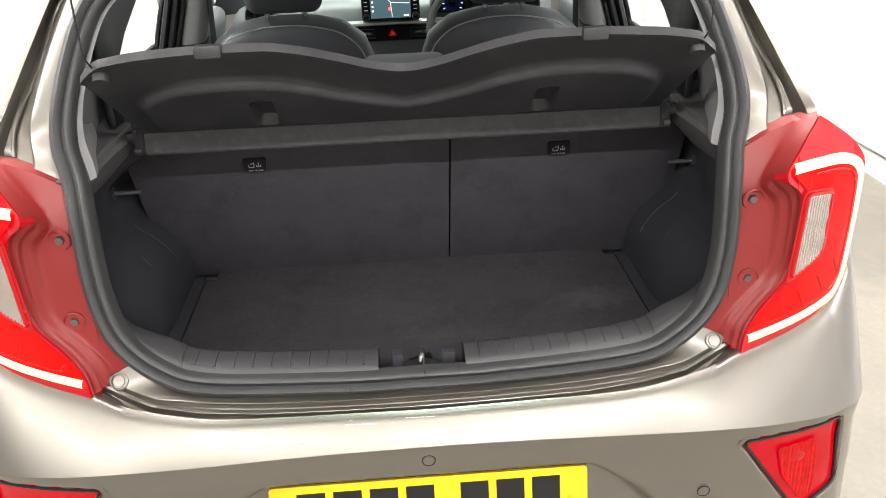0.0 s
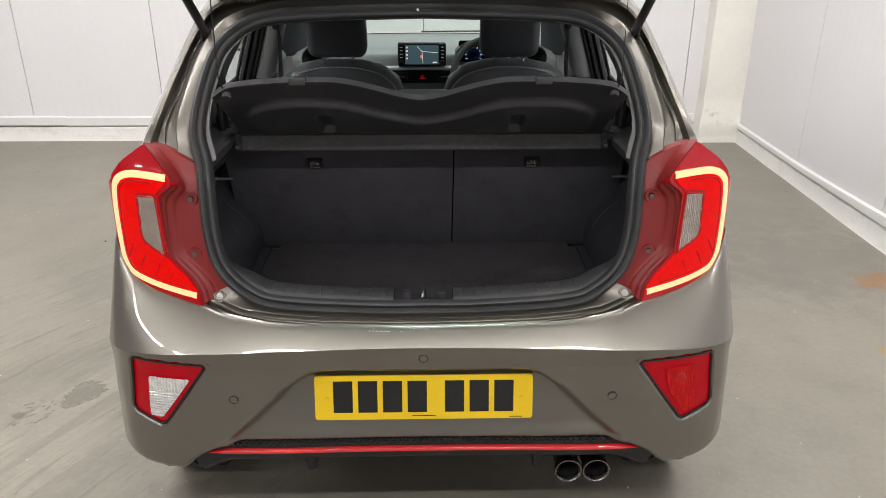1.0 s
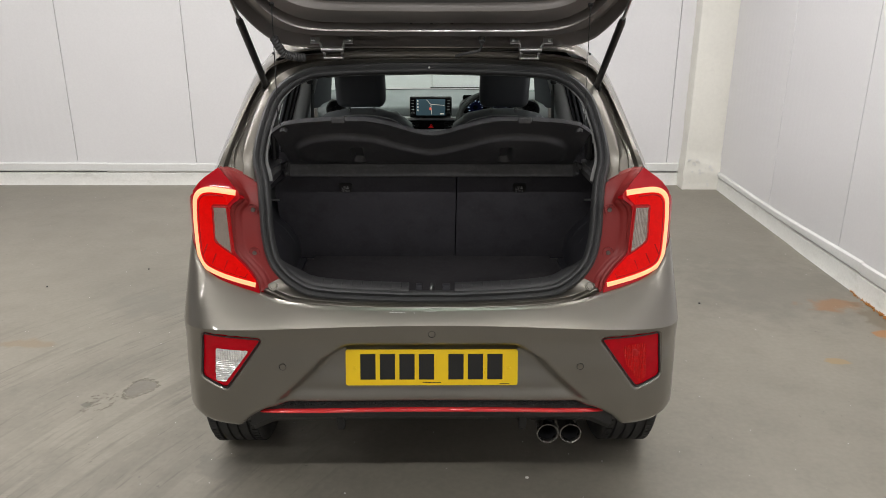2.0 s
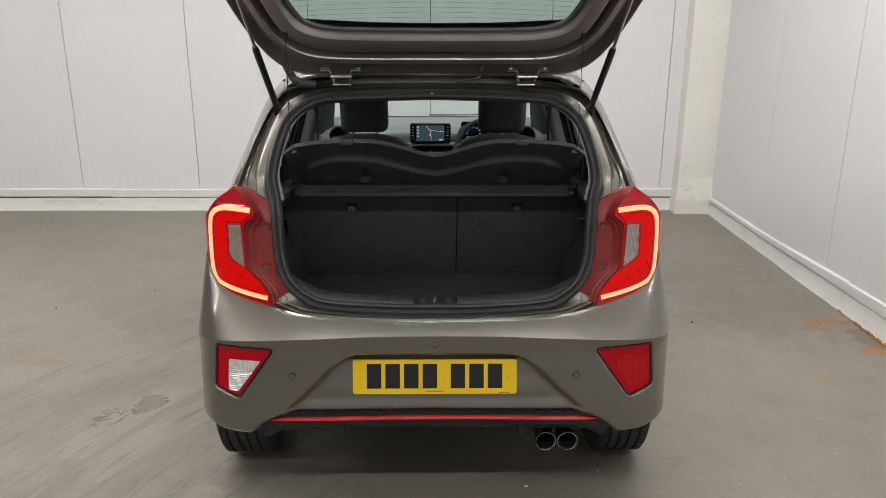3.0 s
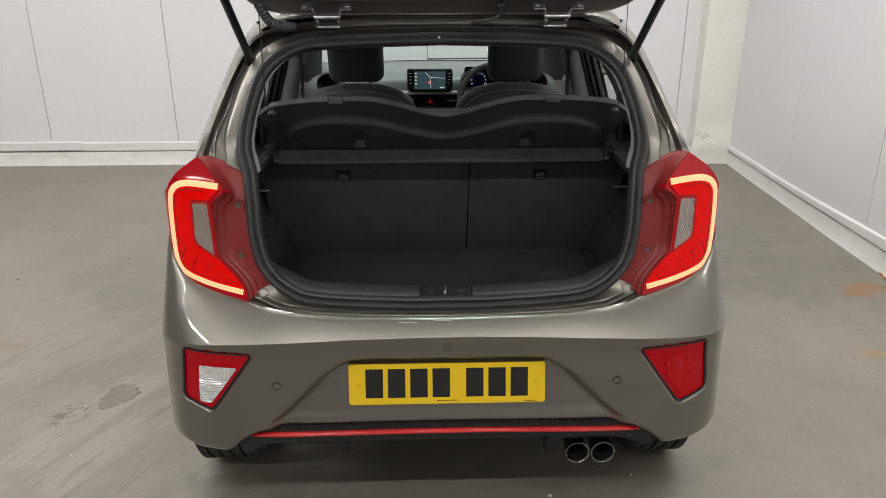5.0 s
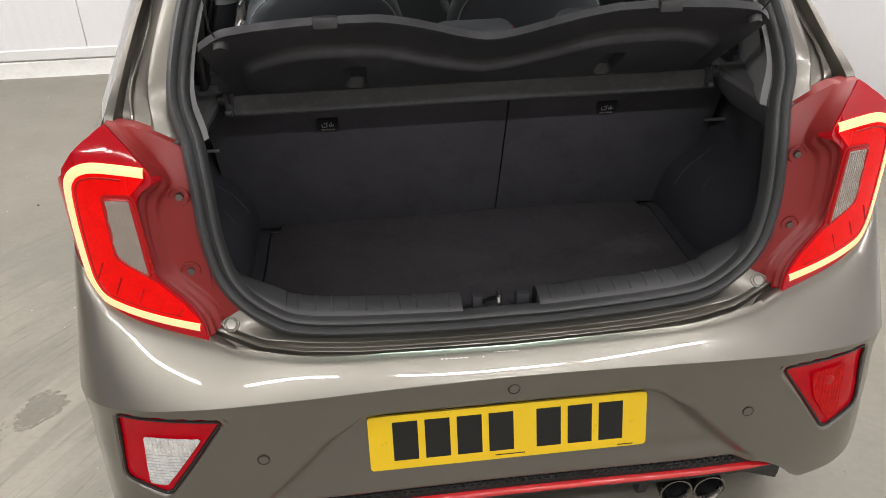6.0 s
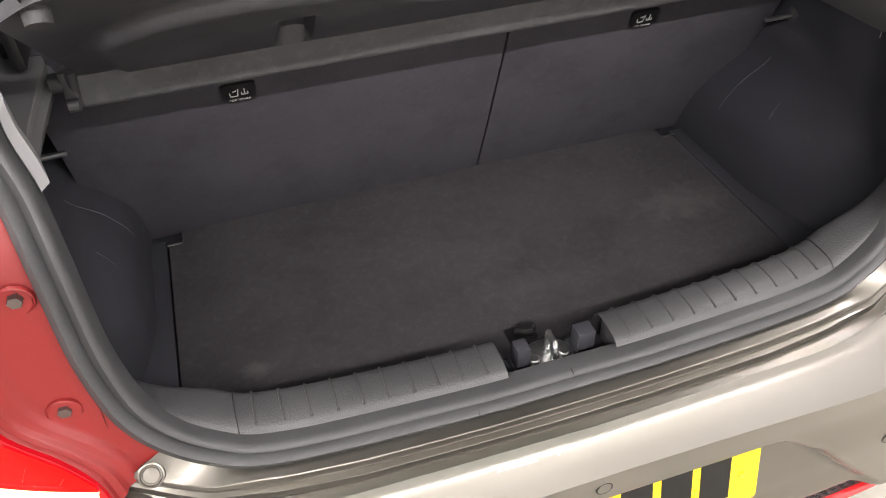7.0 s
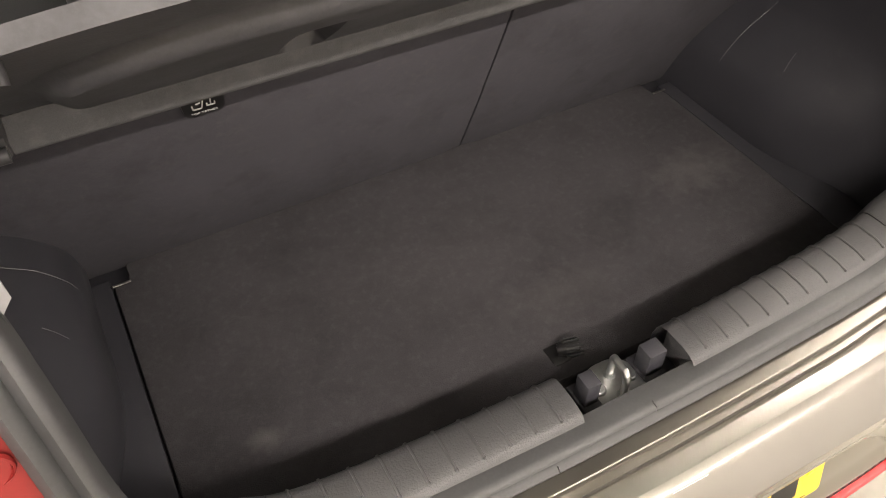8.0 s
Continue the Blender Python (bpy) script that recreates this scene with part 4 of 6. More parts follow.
    # fixing bolts
    for bx, by, bz in ((.537, .130, 1.012), (.536, .104, .884)):
        w = bmesh.new()
        turned(w, [(.0, .0145), (-.004, .0155), (-.003, .017), (.0, .0175)], (bx * side, by, bz), "Y", 20)
        turned(w, [(.004, .0), (.003, .0125), (-.001, .0142)], (bx * side, by, bz), "Y", 20)
        part("bolt_recess", w, RED_POD, assembly)
        w = bmesh.new()
        turned(w, [(-.005, 0), (-.005, .0068), (.003, .0085)], (bx * side, by, bz), "Y", 6)
        part("bolt", w, BOLT, assembly, smooth=False)


lamp(1)
lamp(-1)

# fog lamp and reversing lamp in the bumper


def grown_sign(poly):
    return sum(a[0] * b[1] - b[0] * a[1] for a, b in zip(poly, poly[1:] + poly[:1])) < 0


def bumper_face(x, z):
    """Depth of the bumper's face, its lamp pockets left out."""
    s = skin_s(x, .5)
    x0 = skin(s, .69)[0]
    zl, zc = bumper_low(x0), crease_z(x0)
    return bumper_point(s, .3 + .7 * min(max((zc - z) / (zc - zl), 0), 1), False)[1]


def corner_lamp(name, side, label, clear):
    flipm = Matrix.Diagonal((side, 1, 1, 1))
    poly = rounded(FOG, .012, 5)
    # black gasket behind
    w = bmesh.new()
    big = [(.6135 + (x - .6135) * 1.10, .565 + (z - .565) * 1.10) for x, z in poly]
    patch(w, dense(big, .02), lambda x, z: (x, bumper_face(x, z) + .034, z), .02)
    bmesh.ops.transform(w, matrix=flipm, verts=w.verts)
    top = part(name, w, BLACK, car, label)
    # painted lip round the pocket
    w = bmesh.new()

    def grown(g):
        out = []
        for i in range(len(poly)):
            a, b = Vector(poly[i - 1]), Vector(poly[(i + 1) % len(poly)])
            t = (b - a).normalized()
            out.append((poly[i][0] + t.y * -g * spin, poly[i][1] + t.x * g * spin))
        return out
    spin = 1 if grown_sign(poly) else -1
    rings = []
    for g, dy in ((.018, -.0002), (.010, -.0006), (.005, .003), (.003, .010), (.002, .030)):
        rings.append([(x, bumper_face(x, z) + dy, z) for x, z in grown(g)])
    loft(w, rings, True)
    bmesh.ops.transform(w, matrix=flipm, verts=w.verts)
    part("pocket_lip", w, PAINT, top)
    w = bmesh.new()
    pipe(w, [(x, bumper_face(x, z) + .002, z) for x, z in dense(grown(.0015), .012)], .0024, 8, True)
    bmesh.ops.transform(w, matrix=flipm, verts=w.verts)
    part("pocket_gasket", w, BLACK, top)
    w = bmesh.new()
    small = [(.6135 + (x - .6135) * .985, .565 + (z - .565) * .985) for x, z in poly]
    patch(w, dense(small, .015), lambda x, z: (x, bumper_face(x, z) + .0065, z), .008, .02, lambda x, z, d: (x, bumper_face(x, z) + .009 + d, z))
    bmesh.ops.transform(w, matrix=flipm, verts=w.verts)
    # added glow in the material lifts the red; the lamp itself is off
    part("lens", w, FOG_RED_GLOW, top, "glossy red lens with an added faint glow", angle=40)
    ins = [(.572, .630), (.648, .634), (.654, .520), (.632, .507), (.585, .575)] if not clear else [(.546, .619), (.651, .617), (.657, .513), (.626, .511)]
    w = bmesh.new()
    patch(w, dense(rounded(ins, .008), .01), lambda x, z: (x, bumper_face(x, z) + .0012 + (.0022 * abs((x * 260) % 2 - 1) if z > .585 or not clear else .0004 * abs((x * 260) % 2 - 1) + .0022 * abs((z * 300 + 12 * (x - .6)) % 2 - 1)), z), .0016)
    bmesh.ops.transform(w, matrix=flipm, verts=w.verts)
    # the red reflector also glows faintly in place of light it would catch
    part("reflector", w, CLEAR_LENS if clear else FOG_DEEP_GLOW, top, "clear faceted window" if clear else "faceted red reflector with an added faint glow")
    if not clear:
        w = bmesh.new()
        turned(w, [(-.003, 0), (-.002, .010), (0, .013)], (side * .612, bumper_face(.612, .604) + .003, .604), "Y", 18)
        # shares the tail lamp's emitting rib red, though this lamp is off
        part("bulb_shade", w, LENS_RIB, top)
    return top


corner_lamp("reversing_lamp", -1, "red and clear reversing lamp, unlit", True)
corner_lamp("fog_lamp", 1, "red rear fog lamp, unlit", False)

# parking sensors
for x, z in ((0, .681), (.444, .576), (-.444, .576)):
    y = min(bumper_point(skin_s(abs(x), .5), t)[1] for t in [.3 + .7 * k / 40 for k in range(41)] if abs(bumper_point(skin_s(abs(x), .5), t)[2] - z) < .008)
    w = bmesh.new()
    turned(w, [(.003, .0118), (-.0002, .0112), (.001, .0097), (-.0012, .0088), (-.0016, 0)], (x, y, z), "Y", 24)
    part("parking_sensor", w, PAINT, car)
    w = bmesh.new()
    turned(w, [(.002, .0094), (-.0004, .0098), (-.0004, .0108), (.002, .0112)], (x, y - .0005, z), "Y", 24)
    part("sensor_ring", w, BLACK, car)

# number plate, with plain bars for its characters


def on_plate(x, v, h=0.0):
    """A place on the plate: v metres below its upper edge, h proud of it."""
    k = .223
    return Vector((x, -.004 - v * math.sin(k) - h * math.cos(k), .613 - v * math.cos(k) + h * math.sin(k)))


def plate_slab(w, x1, x2, v1, v2, h1, h2, r=.0, n=4):
    outline = rounded([(x1, v1), (x2, v1), (x2, v2), (x1, v2)], r, n) if r else [(x1, v1), (x2, v1), (x2, v2), (x1, v2)]
    a = [on_plate(x, v, h1) for x, v in outline]
    b = [on_plate(x, v, h2) for x, v in outline]
    loft(w, [a, b], True, True)


w = bmesh.new()
plate_slab(w, -.26, .26, 0, .111, -.002, .003, .008)
number_plate = part("number_plate", w, PLATE_YELLOW, car, "yellow reflective number plate", angle=30)
xs = -.217
for k in range(7):
    if k == 4:
        xs = .049
    w = bmesh.new()
    plate_slab(w, xs + .001, xs + .047, .014, .093, .003, .0036)
    part("character_bar", w, PLATE_BLACK, number_plate, smooth=False)
    xs += .0590
w = bmesh.new()
plate_slab(w, -.028, .028, .1012, .1032, .003, .0034)
part("dealer_line_bar", w, PLATE_BLACK, number_plate, smooth=False)
w = bmesh.new()
plate_slab(w, .205, .235, .1055, .1075, .003, .0034)
part("maker_line_bar", w, PLATE_BLACK, number_plate, smooth=False)
for x in (-.232, .232):
    w = bmesh.new()
    c = on_plate(x, .058, .003)
    turned(w, [(-.003, 0), (-.0025, .005), (.001, .0062)], c, "Y", 16)
    part("screw_cap", w, PLATE_YELLOW, number_plate)

# black lower valance with honeycomb strip, red line and fins
val_y = lambda x: skin_y(min(abs(x), .56), .5) + .002
trim_z = lambda x: .425 - .009 * (x / .522) ** 2
bm = bmesh.new()
xs = [-.56 + 1.12 * i / 60 for i in range(61)]
rows = []
for dz, dy in ((.040, .060), (.036, .016), (.006, .008), (-.010, .010), (-.028, .014), (-.036, .030), (-.060, .050), (-.070, .09), (-.072, .20)):
    rows.append([(x, val_y(x) + dy, trim_z(x) + dz - (.045 * step01(abs(x), .47, .60) if dz < 0 else 0)) for x in xs])
loft(bm, rows)
valance = part("rear_valance", bm, BLACK, car, "black plastic lower valance", angle=35)
for row in range(4):
    for i in range(58):
        x = -.47 + .94 * (i + .5 * (row % 2)) / 58
        if abs(x) > .468:
            continue
        w = bmesh.new()
        z = trim_z(x) + .0135 + row * .008
        ring = [(x + .0066 * c, val_y(x) + .011, z + .0036 * s_) for c, s_ in ((1, 0), (.5, 1), (-.5, 1), (-1, 0), (-.5, -1), (.5, -1))]
        inr = [(x + .0045 * c, val_y(x) + .0085, z + .0024 * s_) for c, s_ in ((1, 0), (.5, 1), (-.5, 1), (-1, 0), (-.5, -1), (.5, -1))]
        back = [(p[0], val_y(x) + .016, p[2]) for p in inr]
        loft(w, [ring, inr, back], True)
        part("honeycomb_cell", w, BLACK, valance, smooth=False)
bm = bmesh.new()
xs = [-.525 + 1.05 * i / 50 for i in range(51)]
rows = []
for dz, dy in ((.007, .012), (.006, .002), (.002, -.002), (-.003, -.002), (-.006, .002), (-.007, .012)):
    rows.append([(x, val_y(x) + dy, trim_z(x) + dz * (1 - .7 * step01(abs(x), .47, .525))) for x in xs])
loft(bm, rows)
part("red_trim_line", bm, RED_TRIM, car, "glossy red trim line", angle=50)
for x in (-.285, .285):
    bm = bmesh.new()
    rows = [[(x - .014, val_y(x) + .03, .40), (x + .014, val_y(x) + .03, .40), (x + .012, val_y(x) + .16, .40), (x - .012, val_y(x) + .16, .40)],
            [(x - .011, val_y(x) + .05, .325), (x + .011, val_y(x) + .05, .325), (x + .009, val_y(x) + .14, .325), (x - .009, val_y(x) + .14, .325)]]
    loft(bm, rows, True, True)
    bmesh.ops.bevel(bm, geom=bm.edges[:], offset=.003, segments=2, affect="EDGES")
    part("diffuser_fin", bm, BLACK, valance)
# side pieces of the valance behind the bumper tips
bm = bmesh.new()
loft(bm, [[(.47, .0, .405), (.53, .005, .400), (.60, .035, .345), (.62, .06, .335)], [(.47, .05, .37), (.53, .06, .355), (.585, .085, .315), (.605, .11, .325)], [(.47, .25, .36), (.53, .25, .35), (.58, .25, .33), (.605, .25, .33)]])
part_pair("valance_corner", bm, PLASTIC, valance)

# twin tail pipes and silencer
for x in (.369, .441):
    bm = bmesh.new()
    turned(bm, [(.20, .030), (.03, .031), (.0, .0345), (-.008, .0355), (-.012, .0345), (-.0125, .032), (-.010, .0295), (.002, .0278)], (x, .030, .302), "Y", 32)
    part("tail_pipe", bm, PIPE, car, "round chrome tail pipe with sooty bore", angle=50)
    bm = bmesh.new()
    turned(bm, [(.0022, .0277), (.10, .027), (.12, .026), (.12, 0)], (x, .03, .302), "Y", 32)
    part("pipe_bore", bm, BLACK, car)
bm = bmesh.new()
box(bm, (.315, .06, .325), (.495, .20, .345), .006)
box(bm, (-.35, .20, .24), (.40, .42, .36), .05, 3)
part("silencer", bm, BLACK, car)
bm = bmesh.new()
box(bm, (-.62, .15, .34), (.62, 3.2, .40), .02)
box(bm, (-.56, .62, .17), (.56, 3.2, .35), .03)
box(bm, (-.58, .40, .24), (.58, .60, .35), .03)
rod(bm, (-.62, REAR_AXLE, .30), (.62, REAR_AXLE, .30), .045)
box(bm, (-.60, 1.0, .20), (.60, 2.5, .37), .03)
part("underbody", bm, BLACK, car)

# wheels
def wheel(x, y):
    s = 1 if x > 0 else -1
    top = bmesh.new()
    prof = [(-.09, .205), (-.098, .235), (-.0975, .262), (-.088, .281), (-.080, .2865)]
    for g0, g1 in ((-.058, -.048), (-.022, -.012), (.012, .022), (.048, .058)):
        prof += [(g0, .2895), (g0 + .001, .2815), (g1 - .001, .2815), (g1, .2895)]
    prof += [(.080, .2865), (.088, .281), (.0975, .262), (.098, .235), (.09, .205)]
    turned(top, prof, (x, y, .290), "X", 72)
    hub = part("wheel", bmesh_disc(x, y, s), ALLOY, car, "alloy wheel")
    part("tyre", top, TYRE, hub, "black tyre with four grooves", angle=30)
    blocks = bmesh.new()
    for i in range(72):
        a = 2 * math.pi * i / 72
        for h in (-.070, .070):
            c = Vector((x + h, y + math.cos(a) * .2888, .290 + math.sin(a) * .2888))
            q = Matrix.Rotation(a, 4, "X")
            box(blocks, (-.011, -.0012, -.0085), (.011, .0018, .0085), m=Matrix.Translation(c) @ q @ Matrix.Rotation(0, 4, "X"))
    tagged(part("tread_blocks", blocks, TYRE, hub, smooth=False), kind="stuff")


def bmesh_disc(x, y, s):
    b = bmesh.new()
    turned(b, [(-.09, .205), (-.08, .197), (.06 * 1, .19), (.08, .198), (.09, .206)], (x, y, .290), "X", 48)
    for k in range(8):
        a = 2 * math.pi * k / 8
        box(b, (-.012, .03, -.022), (.012, .195, .022), .006, 1, Matrix.Translation((x + s * .065, y, .290)) @ Matrix.Rotation(a, 4, "X"))
    turned(b, [(-.02, 0), (-.02, .055), (.02, .055), (.025, 0)], (x + s * .065, y, .290), "X", 24)
    return b


for x, y in ((.702, REAR_AXLE), (-.702, REAR_AXLE), (.702, 2.87), (-.702, 2.87)):
    wheel(x, y)
# ---- sides, roof, glass and front of the body ----
roof_line = curve1((.2, .40, 1.2, 2.05, 2.5, 2.95, 3.2, 3.52), (1.425, 1.43, 1.435, 1.425, 1.235, 1.0, .93, .80))
belt_line = curve1((.2, 1.0, 2.6, 2.95, 3.2, 3.52), (1.05, 1.02, .98, .965, .90, .76))
green_x = curve1((1.0, 1.1, 1.2, 1.30, 1.38, 1.44), (.738, .709, .674, .632, .585, .53))
nose_in = curve1((2.6, 3.0, 3.3, 3.45, 3.55), (0, .01, .07, .16, .32))
outer_y = curve1([p[2] for p in OUTER[:2:-1]], [p[1] for p in OUTER[:2:-1]])
outer_x = curve1([p[2] for p in OUTER[:2:-1]], [p[0] for p in OUTER[:2:-1]])


def side_x(y, z):
    if z <= 1.0:
        x = .797 - .018 * step01(z, .72, .9) - .041 * step01(z, .85, 1.0) - .02 * (1 - step01(z, .2, .36))
    else:
        x = green_x(z)
    return x - nose_in(y)


def rear_edge(z):
    if z >= 1.145:
        return (outer_x(z), outer_y(z))
    if z > 1.035:
        k = ((z - 1.035) / .11) ** .7
        a, b = skin(7.25, z), (.640, .165)
        return (a[0] + (b[0] - a[0]) * k - .006, a[1] + (b[1] - a[1]) * k + .01)
    if z > .80:
        k = step01(z, .80, .84)
        a, b = skin(7.25, z), skin(8.0, z)
        return (b[0] + (a[0] - b[0]) * k - .004, b[1] + (a[1] - b[1]) * k)
    a = skin(8.0, min(z, .66))
    return (a[0] - .004, a[1])


YS = [.56, .66, .76, .80, .95, 1.10, 1.25, 1.40, 1.44, 1.54, 1.58, 1.75, 1.95, 2.15, 2.35, 2.42, 2.5, 2.6, 2.7, 2.8, 2.95, 3.05, 3.15, 3.25, 3.35, 3.45, 3.52]
VS = [0, .08, .16, .24, .32, .40, .48, .56, .64, .72, .80, .88, .95, 1.0] + [1.06, 1.11, 1.16, 1.21, 1.28, 1.4, 1.55, 1.7, 1.82, 1.90, 2.0]


def side_point(y, v):
    lo = .21
    b, t = belt_line(y), roof_line(y)
    z = lo + (b - lo) * v if v <= 1 else b + (t - b) * (v - 1)
    return Vector((side_x(y, z), y, z))


def side_row(v):
    z0 = side_point(.56, v).z
    rx, ry = rear_edge(z0)
    row = []
    for k in range(5):
        f = k / 5
        y = ry + (.56 - ry) * f
        g = f ** .6
        row.append(Vector((rx + (side_x(.56, z0) - rx) * g, y, z0)))
    return row + [side_point(y, v) for y in YS]


side_rows = [side_row(v) for v in VS]


def is_glass(c):
    b, t = belt_line(c.y), roof_line(c.y)
    v = (c.z - b) / max(t - b, .01)
    return .05 < v < .82 and ((.76 < c.y < 1.44) or (1.54 < c.y < 2.42)) and not (c.y > 2.2 and v > .7)


def in_arch(c):
    return any(math.hypot(c.y - y, c.z - .29) < .325 for y in (REAR_AXLE, 2.87))


for sx, nm in ((1, "right"), (-1, "left")):
    bm, gl = bmesh.new(), bmesh.new()
    R = [[Vector((p.x * sx, p.y, p.z)) for p in r] for r in side_rows]
    for a, b in zip(R, R[1:]):
        for i in range(len(a) - 1):
            q = (a[i], a[i + 1], b[i + 1], b[i])
            c = sum(q, Vector()) / 4
            if is_glass(c):
                gl.faces.new([gl.verts.new(p) for p in q])
            elif not in_arch(c):
                bm.faces.new([bm.verts.new(p) for p in q])
    body_side = part("body_side", bm, PAINT, car, angle=30)
    part("side_glass", gl, CABIN_GLASS, body_side, "clear side window")
    for y in (REAR_AXLE, 2.87):
        bm = bmesh.new()
        pipe(bm, [(sx * (side_x(y, .5) - .018), y + math.cos(a) * .335, .29 + math.sin(a) * .335) for a in [math.pi * (.10 + .80 * k / 30) for k in range(31)]], .012, 8)
        part("wheel_arch_lip", bm, PAINT, body_side)
        bm = bmesh.new()
        turned(bm, [(-.10 - .04 * sx, .33), (.10 - .04 * sx, .33)], (sx * .66, y, .29), "X", 32)
        turned(bm, [(-.14, 0.0), (-.14, .33)], (sx * .66, y, .29), "X", 32) if sx > 0 else turned(bm, [(.14, 0.0), (.14, .33)], (sx * .66, y, .29), "X", 32)
        bmesh.ops.delete(bm, geom=[v for v in bm.verts if v.co.z < .27], context="VERTS")
        part("wheel_housing", bm, BLACK, body_side)
    # door shuts and pillars as thin dark lines
    bm = bmesh.new()
    for y in (1.49,):
        pipe(bm, [(sx * (side_x(y, z) + .001), y, z) for z in (.32, .5, .7, .9, 1.0, 1.1, 1.2, 1.3, 1.38)], .004, 6)
    part("door_gap", bm, BLACK, body_side)
    bm = bmesh.new()
    box(bm, (sx * .80 - .012, 1.60, .90), (sx * .80 + .02, 1.76, .93), .008)
    part("door_handle", bm, PAINT, body_side)
    # door mirror
    bm = bmesh.new()
    box(bm, (sx * .88 - .085, 2.36, .98), (sx * .88 + .085, 2.46, 1.13), .04, 4)
    box(bm, (sx * .79 - .05, 2.39, .985), (sx * .79 + .05, 2.43, 1.02), .01)
    mirror = part("door_mirror", bm, PAINT, car, "grey door mirror")
    bm = bmesh.new()
    box(bm, (sx * .885 - .068, 2.353, 1.0), (sx * .885 + .068, 2.3585, 1.115), .002)
    part("mirror_glass", bm, CHROME, mirror)

# roof
bm = bmesh.new()
rows = []
for i in range(21):
    y = .430 + (2.07 - .430) * i / 20
    k = min(i / 3, 1)
    edge_x = .515 + (.545 - .515) * k
    ez = 1.405 + (roof_line(y) - 1.405) * k
    crown = 1.486 + .006 * step01(y, .43, 1.0) - .020 * step01(y, 1.6, 2.07)
    rows.append([(edge_x * math.sin(math.pi / 2 * u), y + (.065 * abs(u) ** 3 if i == 0 else .0), ez + (crown - ez) * (1 - abs(u) ** 3.2)) for u in [-1 + 2 * j / 24 for j in range(25)]])
loft(bm, rows)
part("roof", bm, PAINT, car, angle=40)
# stepped channel between the roof's end and the tailgate, which carries the hinges
bm = bmesh.new()
chan = [-1 + 2 * j / 36 for j in range(37)]
loft(bm, [[(.500 * u, y + .045 * abs(u) ** 9, z - .040 * abs(u) ** 9) for u in chan] for y, z in ((.344, 1.4615), (.350, 1.4650), (.358, 1.4662), (.392, 1.4665), (.402, 1.470), (.410, 1.478), (.416, 1.487), (.440, 1.489))])
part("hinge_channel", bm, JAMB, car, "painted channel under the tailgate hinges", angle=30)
# windscreen and bonnet
bm = bmesh.new()
loft(bm, [[((.52 + .15 * k) * u, 2.07 + .85 * k - .06 * u * u * 1, 1.462 - .46 * k - .028 * abs(u) ** 3) for u in [-1 + j / 8 for j in range(17)]] for k in [i / 10 for i in range(11)]])
part("windscreen", bm, SCREEN_GLASS, car, "faintly green windscreen")
bm = bmesh.new()
loft(bm, [[((.68 - .30 * max(k - .6, 0)) * u, 2.90 + .60 * k - .04 * u * u - .10 * k * u * u, 1.0 - .10 * k - .13 * k * k - .03 * abs(u) ** 3) for u in [-1 + j / 8 for j in range(17)]] for k in [i / 12 for i in range(13)]])
part("bonnet", bm, PAINT, car)
bm = bmesh.new()
loft(bm, [[((.72 - .10 * abs(w)) * math.sin(u * math.pi / 2), 3.22 + .33 * math.cos(u * math.pi / 2) ** .8 - .05 * w * w, .50 + .28 * w) for u in [-1 + j / 12 for j in range(25)]] for w in [-1, -.8, -.4, 0, .4, .8, 1]])
part("front_bumper", bm, PAINT, car)
bm = bmesh.new()
box(bm, (-.62, 2.96, .35), (.62, 3.40, .80), .05)
part("engine_bay", bm, BLACK, car)

# ---- raised tailgate ----
ALPHA = radians(42)
HINGE = Vector((0, .352, 1.468))
G_DIR, G_IN = Vector((0, -math.cos(ALPHA), math.sin(ALPHA))), Vector((0, -math.sin(ALPHA), -math.cos(ALPHA)))


def gate(x, s, h=0.0):
    return HINGE + Vector((x, 0, 0)) + G_DIR * s + G_IN * h


GATE_OUT = [(0, .0), (.22, .0), (.40, .005), (.475, .030), (.520, .085), (.560, .18), (.592, .30), (.618, .44), (.628, .52), (.60, .64), (.57, .72), (.50, .765), (.30, .785), (0, .79)]
GATE_WIN = [(0, .198), (.20, .200), (.33, .208), (.395, .235), (.425, .29), (.445, .36), (.468, .45), (.472, .48), (.455, .515), (.41, .535), (.33, .545), (.22, .55), (.1, .552), (0, .553)]


def gate_loop(half_pts, n=96):
    h = even(spline([Vector((x, s, 0)) for x, s in half_pts], 6), n)
    return h + [Vector((-p.x, p.y, 0)) for p in h[-2:0:-1]]


GO, GW = gate_loop(GATE_OUT), gate_loop(GATE_WIN)
bm = bmesh.new()
rows = []
for t, h in ((0, -.034), (0, .0), (.025, .006), (.05, .004), (.065, -.030), (.08, -.036), (.30, -.036), (.325, -.030), (.345, .006), (.36, .013), (.47, .014), (.485, .009), (.50, -.030), (.515, -.040), (.62, -.040), (.635, .004), (.66, .013), (.69, .015), (.90, .010), (.94, .002), (.97, -.008), (1, -.012)):
    rows.append([gate(a.x + (b.x - a.x) * t, a.y + (b.y - a.y) * t, h) for a, b in zip(GO, GW)])
loft(bm, rows, True)
tailgate = part("tailgate", bm, GATE_INNER, car, "raised grey tailgate seen from inside", angle=32)
bm = bmesh.new()
rows = []
for t, h in ((0, -.034), (.10, -.052), (.5, -.060), (.90, -.045), (.985, -.022)):
    rows.append([gate(a.x + (b.x - a.x) * t, a.y + (b.y - a.y) * t, h) for a, b in zip(GO, GW)])
loft(bm, rows, True)
part("outer_skin", bm, PAINT, tailgate, angle=40)
bm = bmesh.new()
mid = gate(0, .39, -.036)
rows = [[gate(p.x * k, .39 + (p.y - .39) * k, -.014 - .012 * (1 - k)) for p in GW] for k in (1.03, .75, .5, .25, .02)]
